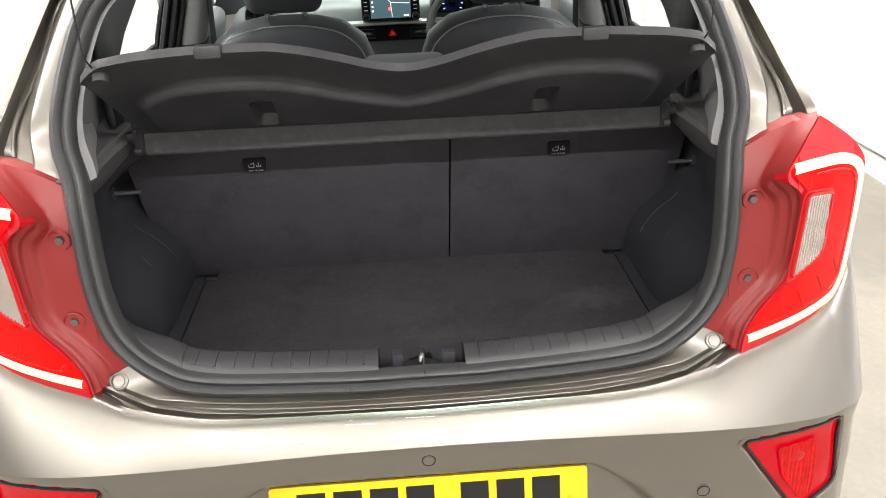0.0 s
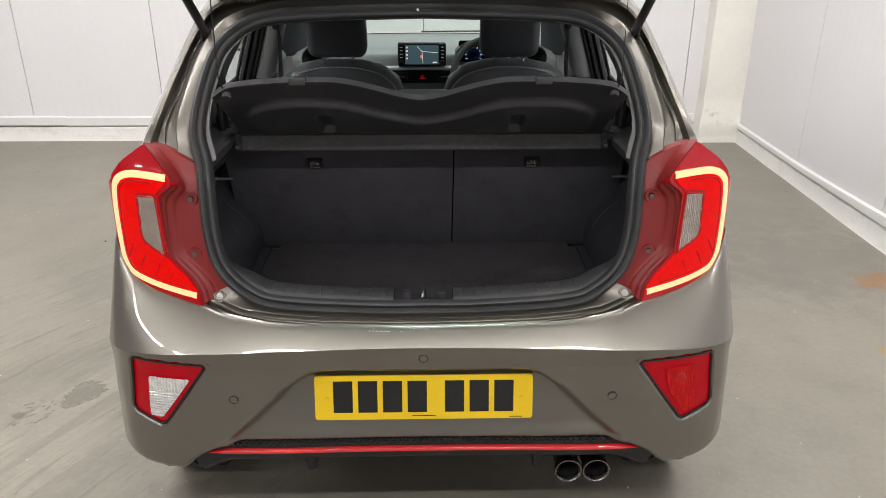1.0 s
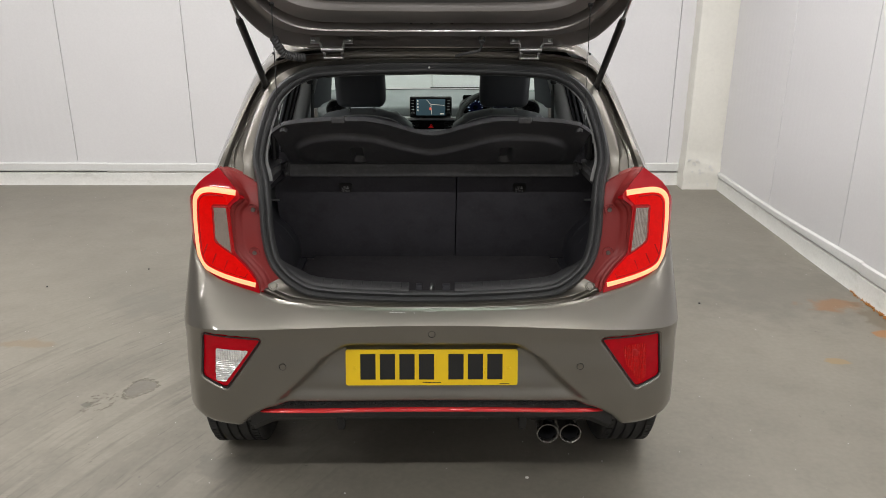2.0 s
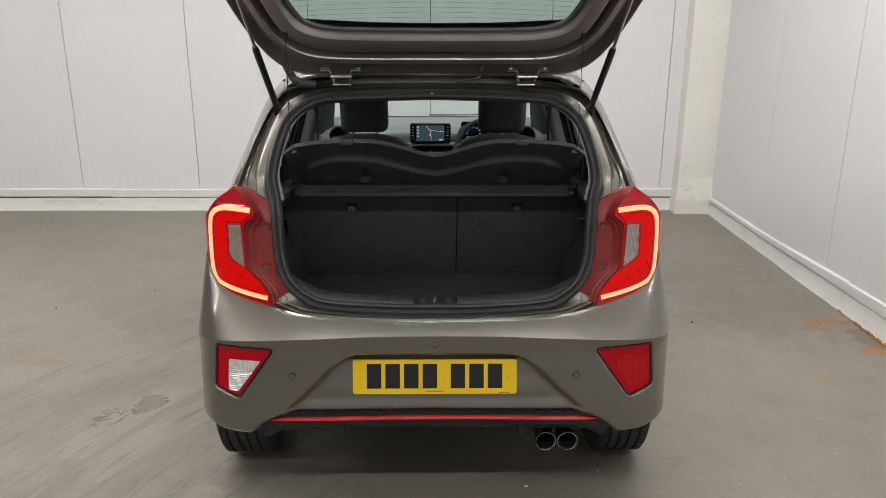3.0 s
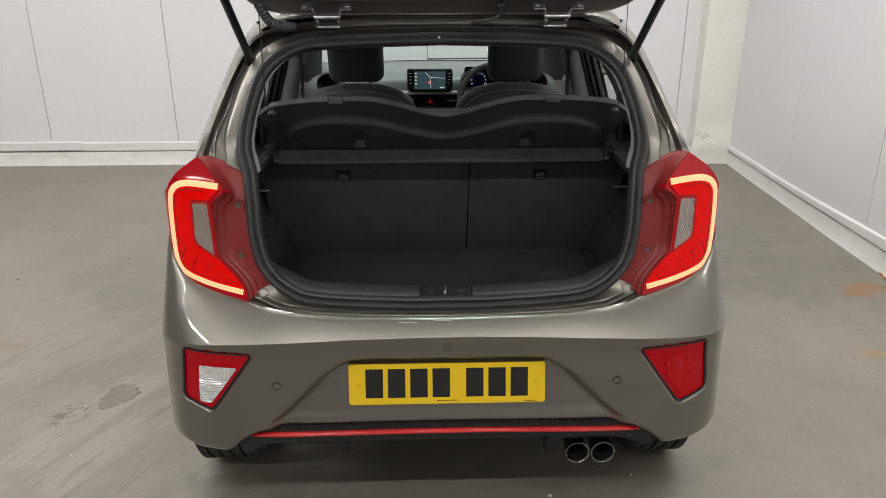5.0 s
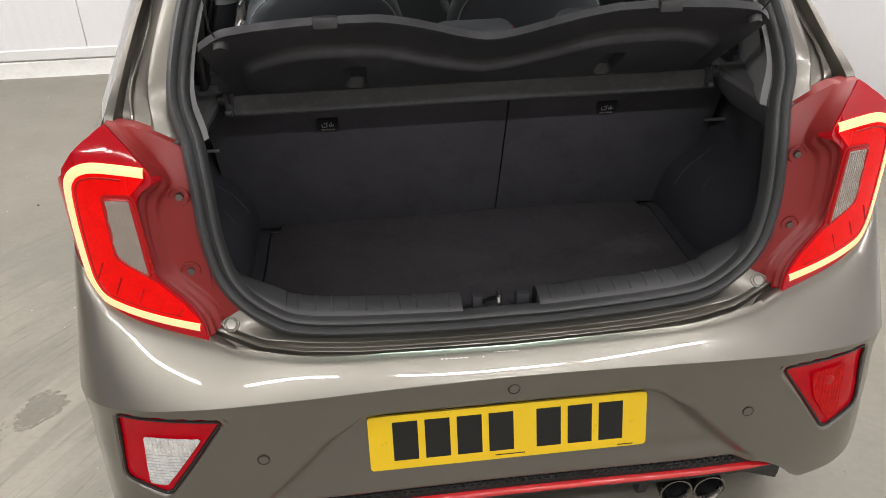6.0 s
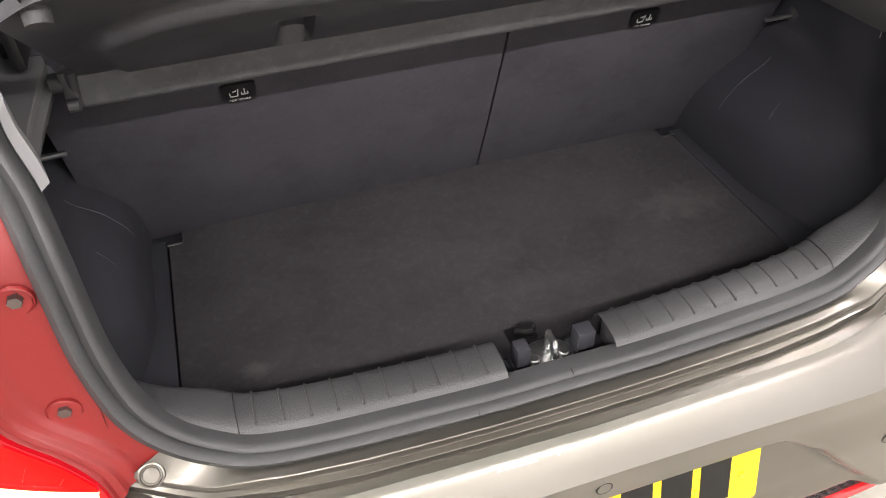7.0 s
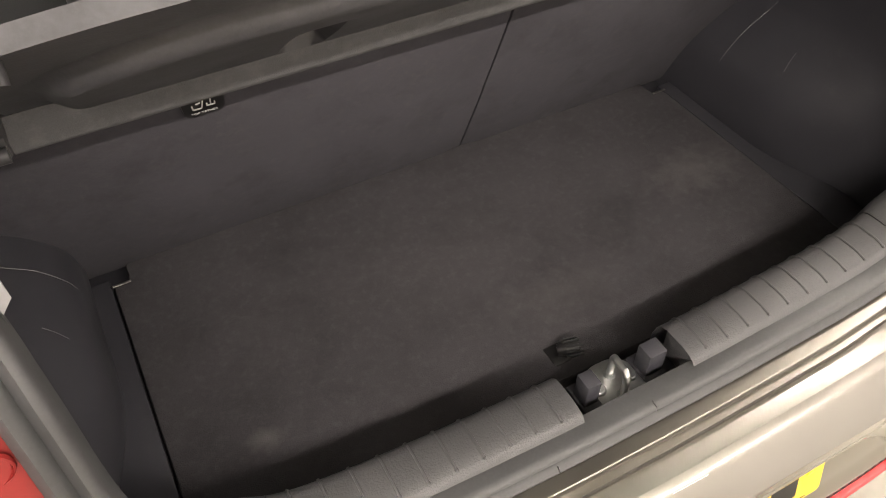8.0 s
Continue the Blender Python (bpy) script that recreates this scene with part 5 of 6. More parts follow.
loft(bm, rows, True, False)
pane = part("rear_window", bm, PRIVACY, tailgate, "green-tinted heated rear window", angle=60)
bm = bmesh.new()
pipe(bm, [gate(p.x * .985, .39 + (p.y - .39) * .975, -.010) for p in GW], .008, 6, True)
part("window_seal", bm, RUBBER, tailgate)
for k in range(14):
    s = .232 + k * .021
    bm = bmesh.new()
    hw = .40 + .05 * step01(s, .26, .40)
    pipe(bm, [gate(hw * u, s - .016 * u * u, -.0155 + .010 * (abs(u) - 1) * .3) for u in [-1 + j / 10 for j in range(21)]], .00035, 4)
    part("heater_wire", bm, RUBBER, pane)
# spoiler at the upper edge
bm = bmesh.new()
loft(bm, [[gate(.50 * u, s - .03 * (1 - u * u), h) for u in [-1 + j / 12 for j in range(25)]] for s, h in ((.05, -.040), (.0, -.055), (-.03, -.085), (.05, -.10), (.14, -.075), (.22, -.05))])
part("spoiler", bm, PAINT, tailgate, angle=40)
# buffers and bolts on the inner panel
for x in (-.06, 0.0, .06):
    bm = bmesh.new()
    rod(bm, gate(x, .125, -.01), gate(x, .125, .008), .005)
    part("trim_plug", bm, BLACK, tailgate)
for x in (-.45, .45):
    bm = bmesh.new()
    rod(bm, gate(x, .215, -.01), gate(x, .215, .020), .010, .007)
    part("cord_hook", bm, BLACK, tailgate)
# hinges
for sx in (1, -1):
    bm = bmesh.new()
    for dx in (-.030, .030):
        pts = [gate(sx * .302 + dx * 1.4, .050, .014), gate(sx * .302 + dx * 1.2, .040, .018), gate(sx * .302 + dx, .010, .020), Vector((sx * .302 + dx * .9, .330, 1.452)), Vector((sx * .302 + dx * .9, .345, 1.436))]
        pipe(bm, spline(pts, 4), .0045, 6)
    rod(bm, Vector((sx * .302 - .030, .340, 1.437)), Vector((sx * .302 + .030, .340, 1.437)), .0042)
    rod(bm, Vector((sx * .302 - .034, .318, 1.464)), Vector((sx * .302 + .034, .318, 1.464)), .0065)
    for dx in (-.055, .055):
        rod(bm, gate(sx * .302 + dx, .048, .006), gate(sx * .302 + dx, .048, .016), .008, n=6)
        box(bm, (-.014, -.012, -.003), (.014, .012, .003), .001, 1, Matrix.Translation(gate(sx * .302 + dx * .92, .048, .013)) @ Matrix.Rotation(ALPHA, 4, "X"))
    part("hinge", bm, STEEL, car, "bright steel tailgate hinge")
# corrugated loom boot and washer hose
bm = bmesh.new()
path = spline([gate(-.475, .06, .01), Vector((-.455, .318, 1.458)), Vector((-.43, .335, 1.442)), Vector((-.395, .36, 1.436))], 10)
rows = []
for i, p in enumerate(path):
    t = (path[min(i + 1, len(path) - 1)] - path[max(i - 1, 0)]).normalized()
    sd = t.cross(Vector((0, -1, .3))).normalized()
    up = sd.cross(t)
    r = .012 + .002 * (i % 2)
    rows.append([p + sd * math.cos(a) * r + up * math.sin(a) * r for a in [2 * math.pi * j / 10 for j in range(10)]])
loft(bm, rows, True, True)
part("wiring_boot", bm, RUBBER, car)
bm = bmesh.new()
pipe(bm, spline([gate(.152, .045, .012), gate(.150, .02, .018), Vector((.135, .322, 1.458)), Vector((.10, .326, 1.452)), Vector((.075, .345, 1.442))], 6), .0045, 6)
rod(bm, gate(.152, .045, .0), gate(.152, .045, .016), .012, .009)
part("washer_hose", bm, RUBBER, car)
# gas struts
for sx in (1, -1):
    lo, md, hi = Vector((sx * .523, .378, 1.346)), Vector((sx * .522, .095, 1.556)), gate(sx * .555, .50, -.005)
    hi = lo + (md - lo).normalized() * .60
    bm = bmesh.new()
    rod(bm, lo, md, .0105)
    rod(bm, md, md + (md - lo).normalized() * .02, .0105, .007)
    strut = part("gas_strut", bm, BLACK, car, "black gas strut")
    bm = bmesh.new()
    rod(bm, md, hi, .0045)
    part("strut_rod", bm, STEEL, strut)
    bm = bmesh.new()
    box(bm, (lo.x - .014, lo.y - .01, lo.z - .016), (lo.x + .014, lo.y + .014, lo.z + .012), .006)
    rod(bm, lo + Vector((0, -.01, -.004)), lo + Vector((0, .03, -.004)), .012)
    part("strut_bracket", bm, BLACK, strut)
# ---- luggage space ----
FLOOR_Z = .688


arch_trim = curve1((.66, .685, .70, .74, .78, .83, .87, .90), (.490, .490, .487, .487, .492, .517, .553, .56))


def boot_side(y, z, left=False):
    """Half width of the boot's side trim, with the bulge over the wheel; the left one leans in under the shelf."""
    x = .505 + .055 * step01(y, .13, .30) + .022 * step01(y, .34, .48) * step01(z, .86, .93)
    x -= .082 * step01(y, .34, .48) * step01(z, .958, 1.03) if left else 0
    k = step01(y, .14, .42)
    return min(x, x + (arch_trim(z) - x) * k) if z < .90 else x + (min(x, .56) - x) * k * (1 - step01(z, .90, .93))


bm = bmesh.new()
ys = [.105 + .56 * i / 44 for i in range(45)]
zs = [.66 + .42 * i / 42 for i in range(43)]
for sx in (-1, 1):
    bm = bmesh.new()
    loft(bm, [[(sx * boot_side(y, z, sx < 0), y + max(seal_y(z) - .105, -.01) * (1 - (y - .105) / .56), z) for y in ys] for z in zs])
    if sx < 0:
        bmesh.ops.reverse_faces(bm, faces=bm.faces[:])
    boot_trim = part("boot_side_trim", bm, BOOT_PLASTIC, car, "black moulded boot side trim with wheel bulge", angle=50)
# ledge that carries the shelf
bm = bmesh.new()
rows = []
for y, z, xi in ((.165, 1.085, .490), (.24, 1.085, .502), (.32, 1.085, .500), (.43, 1.084, .494), (.50, 1.084, .510)):
    rows.append([(xi + .06, y, z - .085), (xi + .012, y, z - .035), (xi, y, z - .008), (xi + .006, y, z), (xi + .02, y, z + .004), (xi + .10, y, z + .012)])
loft(bm, rows)
part_pair("shelf_ledge", bm, LEDGE_GREY, car, "grey plastic shelf ledge", angle=40)
bm = bmesh.new()
flat = rounded([(.506, .262), (.507, .30), (.500, .432), (.518, .498), (.60, .505), (.60, .262)], .004, 2)
loft(bm, [[(x, y, 1.080) for x, y in flat], [(x, y, 1.0945) for x, y in flat], [(x + (.001 if x < .55 else 0), y, 1.0955) for x, y in flat]], True, True)
part_pair("ledge_top", bm, LEDGE_GREY, car, "grey ledge beside the shelf", angle=30)
# grey pillar trim beside the opening
bm = bmesh.new()
inner_seal = [p for p in seal_offset(-.017, -.004) if p.z > 1.085]
rows = []
for dy, dx, dz in ((0, 0, 0), (.05, .003, 0), (.12, -.004, 0), (.25, .002, 0), (.5, .02, .002), (.75, .035, .004), (1, .05, .005)):
    r = []
    for p in inner_seal:
        k = step01(p.z, 1.10, 1.22)
        u = step01(abs(p.x), .25, .45)
        r.append(Vector((p.x + dx * u, p.y + dy * (.20 - .13 * k), p.z + dz + (.012 * step01(dy, 0, .3)) * (1 - u))))
    rows.append(r)
loft(bm, rows)
part("pillar_trim", mirrored(bm), GREY_TRIM, car, "light grey pillar trim", angle=40)
# seat belt slots and black window corner behind the shelf
bm = bmesh.new()
box(bm, (.512, .40, 1.10), (.528, .47, 1.30), .006, 2)
part_pair("belt_guide", bm, BLACK, car)

# load floor
boot_floor = thing("boot_floor_board", (0, .40, FLOOR_Z), "dark carpeted boot floor board, dusty and scuffed", "boot floor")
board = rounded([(-.462, .175), (.462, .175), (.462, .585), (.44, .588), (.44, .622), (-.44, .622), (-.44, .588), (-.462, .585)], .008, 2)


def carpet_material():
    """Dark needle-felt with dusty scuffs."""
    m = material("boot_floor_felt", (0.048, 0.0455, 0.050), 0.95, 0, 0.22, 9, 700, 0.6, 0.001, spec=0.15)
    n, l = m.node_tree.nodes, m.node_tree.links
    dusted(m, (.080, .077, .082), 110, .50, .74, .45)
    dusted(m, (.018, .017, .018), 11, .48, .74, .45)
    b = n["Principled BSDF"]
    src = b.inputs["Base Color"].links[0].from_socket
    tc = n.new("ShaderNodeTexCoord")
    for cx, cy, rx, ry, f in ((.37, .40, .10, .06, .42), (-.36, .27, .025, .02, .6), (.05, .29, .13, .05, .22), (-.10, .42, .3, .12, .10)):
        mp, le, no, su, r, mx = (n.new(k) for k in ("ShaderNodeMapping", "ShaderNodeVectorMath", "ShaderNodeTexNoise", "ShaderNodeMath", "ShaderNodeMapRange", "ShaderNodeMix"))
        mp.inputs["Location"].default_value = (-cx / rx, -cy / ry, 0)
        mp.inputs["Scale"].default_value = (1 / rx, 1 / ry, 0)
        l.new(tc.outputs["Object"], mp.inputs["Vector"])
        le.operation = "LENGTH"
        l.new(mp.outputs[0], le.inputs[0])
        no.inputs["Scale"].default_value, no.inputs["Detail"].default_value = 45, 6
        l.new(tc.outputs["Object"], no.inputs["Vector"])
        su.operation = "MULTIPLY_ADD"
        l.new(no.outputs["Fac"], su.inputs[0])
        su.inputs[1].default_value = 1.5
        l.new(le.outputs["Value"], su.inputs[2])
        r.inputs["From Min"].default_value, r.inputs["From Max"].default_value = 0.7, 1.75
        r.inputs["To Min"].default_value, r.inputs["To Max"].default_value = f, 0
        l.new(su.outputs[0], r.inputs["Value"])
        mx.data_type = "RGBA"
        l.new(r.outputs[0], mx.inputs["Factor"])
        l.new(src, mx.inputs[6])
        mx.inputs[7].default_value = (.115, .109, .110, 1)
        src = mx.outputs[2]
    l.new(src, b.inputs["Base Color"])
    return m


BOARD_FELT = carpet_material()
bm = bmesh.new()
loft(bm, [[(x, y, FLOOR_Z - .016) for x, y in board], [(x, y, FLOOR_Z - .003) for x, y in board], [(x * .996, .40 + (y - .40) * .99, FLOOR_Z) for x, y in board]], True, True)
part("board", bm, BOARD_FELT, boot_floor, angle=40)
for sx in (1, -1):
    bm = bmesh.new()
    box(bm, (sx * .452 - .0135, .580, FLOOR_Z), (sx * .452 + .0135, .5845, FLOOR_Z + .002), .0008, 1)
    part("metal_clip", bm, PIPE, boot_floor, "small bright corner clip")
bm = bmesh.new()
box(bm, (-.022, .196, FLOOR_Z - .004), (.022, .226, FLOOR_Z + .0015), .003)
part("knob_recess", bm, BLACK, boot_floor)
bm = bmesh.new()
rod(bm, (-.008, .214, FLOOR_Z + .004), (.016, .204, FLOOR_Z + .010), .007, .011, 14)
for k in range(9):
    a = 2 * math.pi * k / 9
    rod(bm, Vector((-.002, .2115, FLOOR_Z + .006)) + Vector((0, math.cos(a), math.sin(a))) * .0105, Vector((.016, .204, FLOOR_Z + .010)) + Vector((0, math.cos(a), math.sin(a))) * .0115, .0016, n=5)
part("floor_knob", bm, BLACK, boot_floor, "ribbed black lifting knob")
# ledges and tray beside and below the board
bm = bmesh.new()
box(bm, (-.60, .12, .60), (.60, .66, FLOOR_Z - .018), .002)
for sx in (1, -1):
    box(bm, (sx * .4980 - .0335, .17, FLOOR_Z - .03), (sx * .4980 + .0335, .60, FLOOR_Z - .002), .002)
part("boot_tray", bm, BOOT_PLASTIC, car, "black plastic boot tray")

# ribbed sill cover inside the seal
low = [p for p in seal_offset(-.013, -.006)]
k0 = next(i for i, p in enumerate(low) if p.z < .90)
sill_line = low[k0:]
bm = bmesh.new()
rows = []
SILL_FORM = ((0, 0), (.005, .006), (.011, .0095), (.024, .0120), (.048, .0115), (.057, .0085), (.063, .001), (.067, -.013), (.069, -.105))
for dy, dz in SILL_FORM:
    r = []
    for p in sill_line:
        u = step01(abs(p.x), .40, .49)
        r.append(Vector((p.x + .030 * u * step01(dy, 0, .08), p.y + dy * (1 - .35 * u), p.z + dz * (1 - u))))
    rows.append(r)
half_mesh = bm
loft(half_mesh, rows)
for f in list(half_mesh.faces):
    if abs(f.calc_center_median().x) < .078 and f.calc_center_median().z > .70 and f.calc_center_median().y > .082:
        half_mesh.faces.remove(f)


def sill_at(x):
    """Place on the cover's rear edge at a half width."""
    a, b = next((p, q) for p, q in zip(sill_line, sill_line[1:]) if q.x <= x <= p.x)
    return a.lerp(b, (a.x - x) / max(a.x - b.x, 1e-6))


sill_cover = part("sill_cover", mirrored(half_mesh), SILL_GRAIN, car, "black grained sill cover with cross ribs", angle=40)
for sx in (1, -1):
    for k in range(10):
        x = .0950 + k * .0301
        base = sill_at(x)
        bm = bmesh.new()
        pts = [Vector((sx * x, base.y + dy, base.z + dz - .0002)) for dy, dz in SILL_FORM[2:8]]
        rib = spline(pts, 4)
        for i, p in enumerate(rib):
            u = step01(abs(p.x), .40, .49)
            p.y -= .35 * u * (p.y - base.y)
        pipe(bm, rib, .0017, 8)
        bmesh.ops.create_uvsphere(bm, u_segments=8, v_segments=6, radius=.0023, matrix=Matrix.Translation(rib[0] + Vector((0, 0, -.0002))))
        part("cross_rib", bm, SILL_GRAIN, sill_cover)
    # seam where the cover meets the side trim
    base = sill_at(.3855)
    bm = bmesh.new()
    pipe(bm, spline([Vector((sx * .3855, base.y + dy, base.z + dz + .0001)) for dy, dz in SILL_FORM[:8]], 4), .0007, 6)
    part("cover_seam", bm, BLACK, sill_cover)
    # end cap beside the catch
    bm = bmesh.new()
    box(bm, (sx * .080 - .004, .088, .715), (sx * .080 + .004, .136, .772), .006, 3)
    part("cover_end", bm, SILL_GRAIN, sill_cover)
bm = bmesh.new()
box(bm, (-.085, .085, .68), (.085, .140, .733), .004)
part("catch_well", bm, BOOT_PLASTIC, car)
# catch: zinc plate, loop and screws between two rubber blocks
bm = bmesh.new()
pl = rounded([(-.034, .100), (.034, .100), (.030, .140), (.012, .152), (-.012, .152), (-.030, .140)], .006)
loft(bm, [[(x, y, .733) for x, y in pl], [(x, y, .7365) for x, y in pl]], True, True)
catch = part("striker_plate", bm, STEEL, car, "zinc striker plate with loop", angle=30)
bm = bmesh.new()
loop = [(-.002, .1045, .735), (-.002, .1045, .7655), (-.0015, .1065, .7705), (0, .1115, .7730), (0, .1265, .7730), (.0015, .1315, .7705), (.002, .1335, .7655), (.002, .1335, .735)]
for a, b in zip(loop, loop[1:]):
    rod(bm, a, b, .0042, n=12)
for p in loop[1:-1]:
    bmesh.ops.create_uvsphere(bm, u_segments=12, v_segments=8, radius=.0042, matrix=Matrix.Translation(p))
for p in (loop[0], loop[-1]):
    rod(bm, (p[0], p[1], .736), (p[0], p[1], .741), .0075, .005, 14)
part("striker_loop", bm, STEEL, catch)
for x in (-.021, .021):
    bm = bmesh.new()
    turned(bm, [(.0, 0), (.0045, 0), (.0045, .006), (.003, .0078), (.0, .0085)], (x, .122, .7365), "Z", 16)
    part("screw", bm, STEEL, catch)
for sx in (1, -1):
    bm = bmesh.new()
    cx, hw = (.045, .0120) if sx > 0 else (-.040, .0090)
    box(bm, (cx - hw, .110, .732), (cx + hw, .132, .774), .0022, 2)
    box(bm, (cx - hw - .003, .104, .730), (cx + hw + .003, .142, .739), .003)
    part("rubber_block", bm, BOOT_PLASTIC, catch, "black rubber stop block")

# ---- rear seat backs ----
def back_y(z):
    return .619 - (z - .68) * .415


def seat_back(name, x1, x2, label):
    bm = bmesh.new()
    rows = []
    xs = [x1 + (x2 - x1) * i / 16 for i in range(17)]
    for z, d in ((.672, .020), (.676, .004), (.69, 0), (.80, -.003), (.95, -.003), (1.08, 0), (1.12, .006), (1.135, .03), (1.138, .08), (1.12, .12), (.9, .14), (.68, .14)):
        rows.append([(x, back_y(z) + d + (.005 if i in (0, 16) else 0), z) for i, x in enumerate(xs)])
    loft(bm, rows)
    for side in (0, -1):
        bm.faces.new([bm.verts.new(r[side]) for r in rows])
    return part(name, bm, SEAT_CLOTH, car, label, angle=40)


left_back = seat_back("rear_seat_back", -.545, .0832, "wide rear seat back, dark carpeted")
right_back = seat_back("rear_seat_back", .0868, .560, "narrow rear seat back, dark carpeted")
# moulded top edge trim
bm = bmesh.new()
box(bm, (-.50, .43, 1.118), (.50, .56, 1.142), .010, 3)
part("seat_top_trim", bm, PLASTIC, car)


def back_panel(x, z, h=0.0):
    k = math.atan(.415)
    return Vector((x, back_y(z) - h * math.cos(k), z - h * math.sin(k)))


def letters(text, size, place_m, mat, parent, name):
    cu = bpy.data.curves.new(name, "FONT")
    cu.body, cu.size, cu.align_x, cu.extrude = text, size, "CENTER", .0002
    ob = bpy.data.objects.new(name, cu)
    me_ = bpy.data.meshes.new_from_object(ob)
    bpy.data.objects.remove(ob)
    me_.transform(place_m)
    me_.materials.append(mat)
    o = new(name, me_)
    o.parent = parent
    return o


for x, parent in ((-.299, left_back), (.302, right_back)):
    # anchor cover: small moulded flap with a printed symbol
    bm = bmesh.new()
    ol = rounded([(-.025, .004), (.025, .004), (.021, -.030), (-.021, -.030)], .009)
    a = [back_panel(x + u, 0.999 + v, -.002) for u, v in ol]
    b = [back_panel(x + u * .96, 0.999 + v * .96, .006) for u, v in ol]
    loft(bm, [a, b], True, True)
    cover = part("anchor_cover", bm, BLACK, parent, "black anchor flap with printed symbol", angle=30)
    bm = bmesh.new()
    for u1, v1, u2, v2 in ((-.014, -.022, -.003, -.022), (-.003, -.022, -.001, -.008), (-.014, -.022, -.015, -.014), (-.010, -.012, -.004, -.010), (.004, -.020, .014, -.020), (.009, -.020, .009, -.008), (.004, -.020, .004, -.015), (.014, -.020, .014, -.015)):
        pipe(bm, [back_panel(x + u1 * .82, 1.001 + v1 * .82, .0066), back_panel(x + u2 * .82, 1.001 + v2 * .82, .0066)], .0009, 5)
    part("printed_symbol", bm, LABEL_WHITE, cover)
    k = math.atan(.415)
    m = Matrix.Translation(back_panel(x, .9735, .0062)) @ Matrix.Rotation(math.pi / 2 + k, 4, "X")
    letters("TOP TETHER", .0050, m, LABEL_WHITE, cover, "top_tether_lettering")

# hooks on the side trims
for sx in (1, -1):
    bm = bmesh.new()
    rod(bm, (sx * .592, .494, .940), (sx * .579, .494, .940), .013, .012, 18)
    hk = part("bag_hook", bm, PLASTIC, car, "bag hook with bright pin")
    bm = bmesh.new()
    rod(bm, (sx * .582, .494, .940), (sx * .530, .494, .940), .0044, .0038)
    part("hook_pin", bm, STEEL, hk)
# small socket on the right trim
bm = bmesh.new()
box(bm, (boot_side(.289, .998) - .003, .2855, .994), (boot_side(.289, .998) + .004, .2925, 1.002), .001)
socket = part("boot_socket", bm, BLACK, car)
for y in (.281, .297):
    bm = bmesh.new()
    box(bm, (boot_side(y, .998) - .002, y - .0009, .993), (boot_side(y, .998) + .002, y + .0009, 1.003), .0003, 1)
    part("socket_contact", bm, STEEL, socket)
# scratched edges on the bulges
for sx in (1, -1):
    bm = bmesh.new()
    pts = []
    for k in range(13):
        z = .778 + .097 * k / 12
        y = .508 - .022 * k / 12 + .002 * math.sin(k / 12 * 3.1)
        pts.append((sx * (boot_side(y, z, sx < 0) - .0005), y, z))
    pipe(bm, pts, .0005, 4)
    part("edge_scuff", bm, LEDGE_GREY, boot_trim)
    bm = bmesh.new()
    pipe(bm, [(sx * (boot_side(y, z, sx < 0) - .0004), y, z) for y, z in ((.403, .814), (.405, .827), (.406, .839))], .0004, 4)
    part("edge_scuff", bm, LEDGE_GREY, boot_trim)

# ---- parcel shelf, tilted up on its cords ----
shelf = thing("parcel_shelf", (0, .43, 1.08), "black felt parcel shelf, rear flap lifted on cords", "parcel shelf")
SH0, SHD = Vector((0, .398, 1.092)), Vector((0, -.2515, .190))
SHD.normalize()
SH_UNDER = Vector((0, -SHD.z, SHD.y))


flap_edge = curve1((0, .012, .05, .10, .15, .20, .27, .36, .43, .47, .49), (.226, .2272, .243, .275, .303, .319, .320, .311, .292, .252, .22))
flap_wave = curve1((0, .012, .05, .10, .15, .20, .27, .34, .40, .44), (.122, .1232, .138, .164, .198, .222, .230, .220, .185, .120))


def flap_len(x):
    return flap_edge(abs(x))


def flap_half(r):
    return .462 + .018 * r


def under_depth(x, r):
    """Depth of the moulded underside: a raised field with a wavy edge, and two sunk pockets."""
    L = flap_len(x)
    edge = (1 - r) * L
    d = .016 * (1 - step01(r * L - flap_wave(abs(x)), -.014, .006)) * step01(r * L, .030, .056) * (1 - step01(abs(x), .405, .435))
    d += .003 * (1 - step01(edge, .0, .016))
    for px in (-.232, .232):
        u, v = abs(x - px), abs(r * L - .112)
        d -= .017 * (1 - step01(u, .013, .020)) * (1 - step01(v, .044, .052))
    return d


bm = bmesh.new()
nx, nr = 150, 50
for side, th in ((1, .012), (-1, 0)):
    rows = []
    for j in range(nr + 1):
        r = j / nr
        row = []
        for i in range(nx + 1):
            u = -1 + 2 * i / nx
            x = u * flap_half(r)
            p = SH0 + Vector((x, 0, 0)) + SHD * (r * flap_len(x))
            row.append(p + SH_UNDER * (under_depth(x, r) + .005 if side == 1 else -.005))
        rows.append(row)
    loft(bm, rows)
    if side == 1:
        first = rows
rim_a = first[0] + [r[-1] for r in first[1:]] + first[-1][-2::-1] + [r[0] for r in first[-2:0:-1]]
rim_b = rows[0] + [r[-1] for r in rows[1:]] + rows[-1][-2::-1] + [r[0] for r in rows[-2:0:-1]]
loft(bm, [rim_a + rim_a[:1], rim_b + rim_b[:1]])
flap = part("flap", bm, SHELF_UNDER, shelf, "lifted flap with moulded underside", angle=50)
for px in (-.272, .272):
    bm = bmesh.new()
    p = SH0 + Vector((px, 0, 0)) + SHD * (flap_len(px) - .004)
    box(bm, (-.019, -.009, -.010), (.019, .008, .009), .004, 2, Matrix.Translation(p + Vector((0, -.005, -.001))))
    part("finger_tab", bm, PLASTIC, shelf, "small grey finger tab")
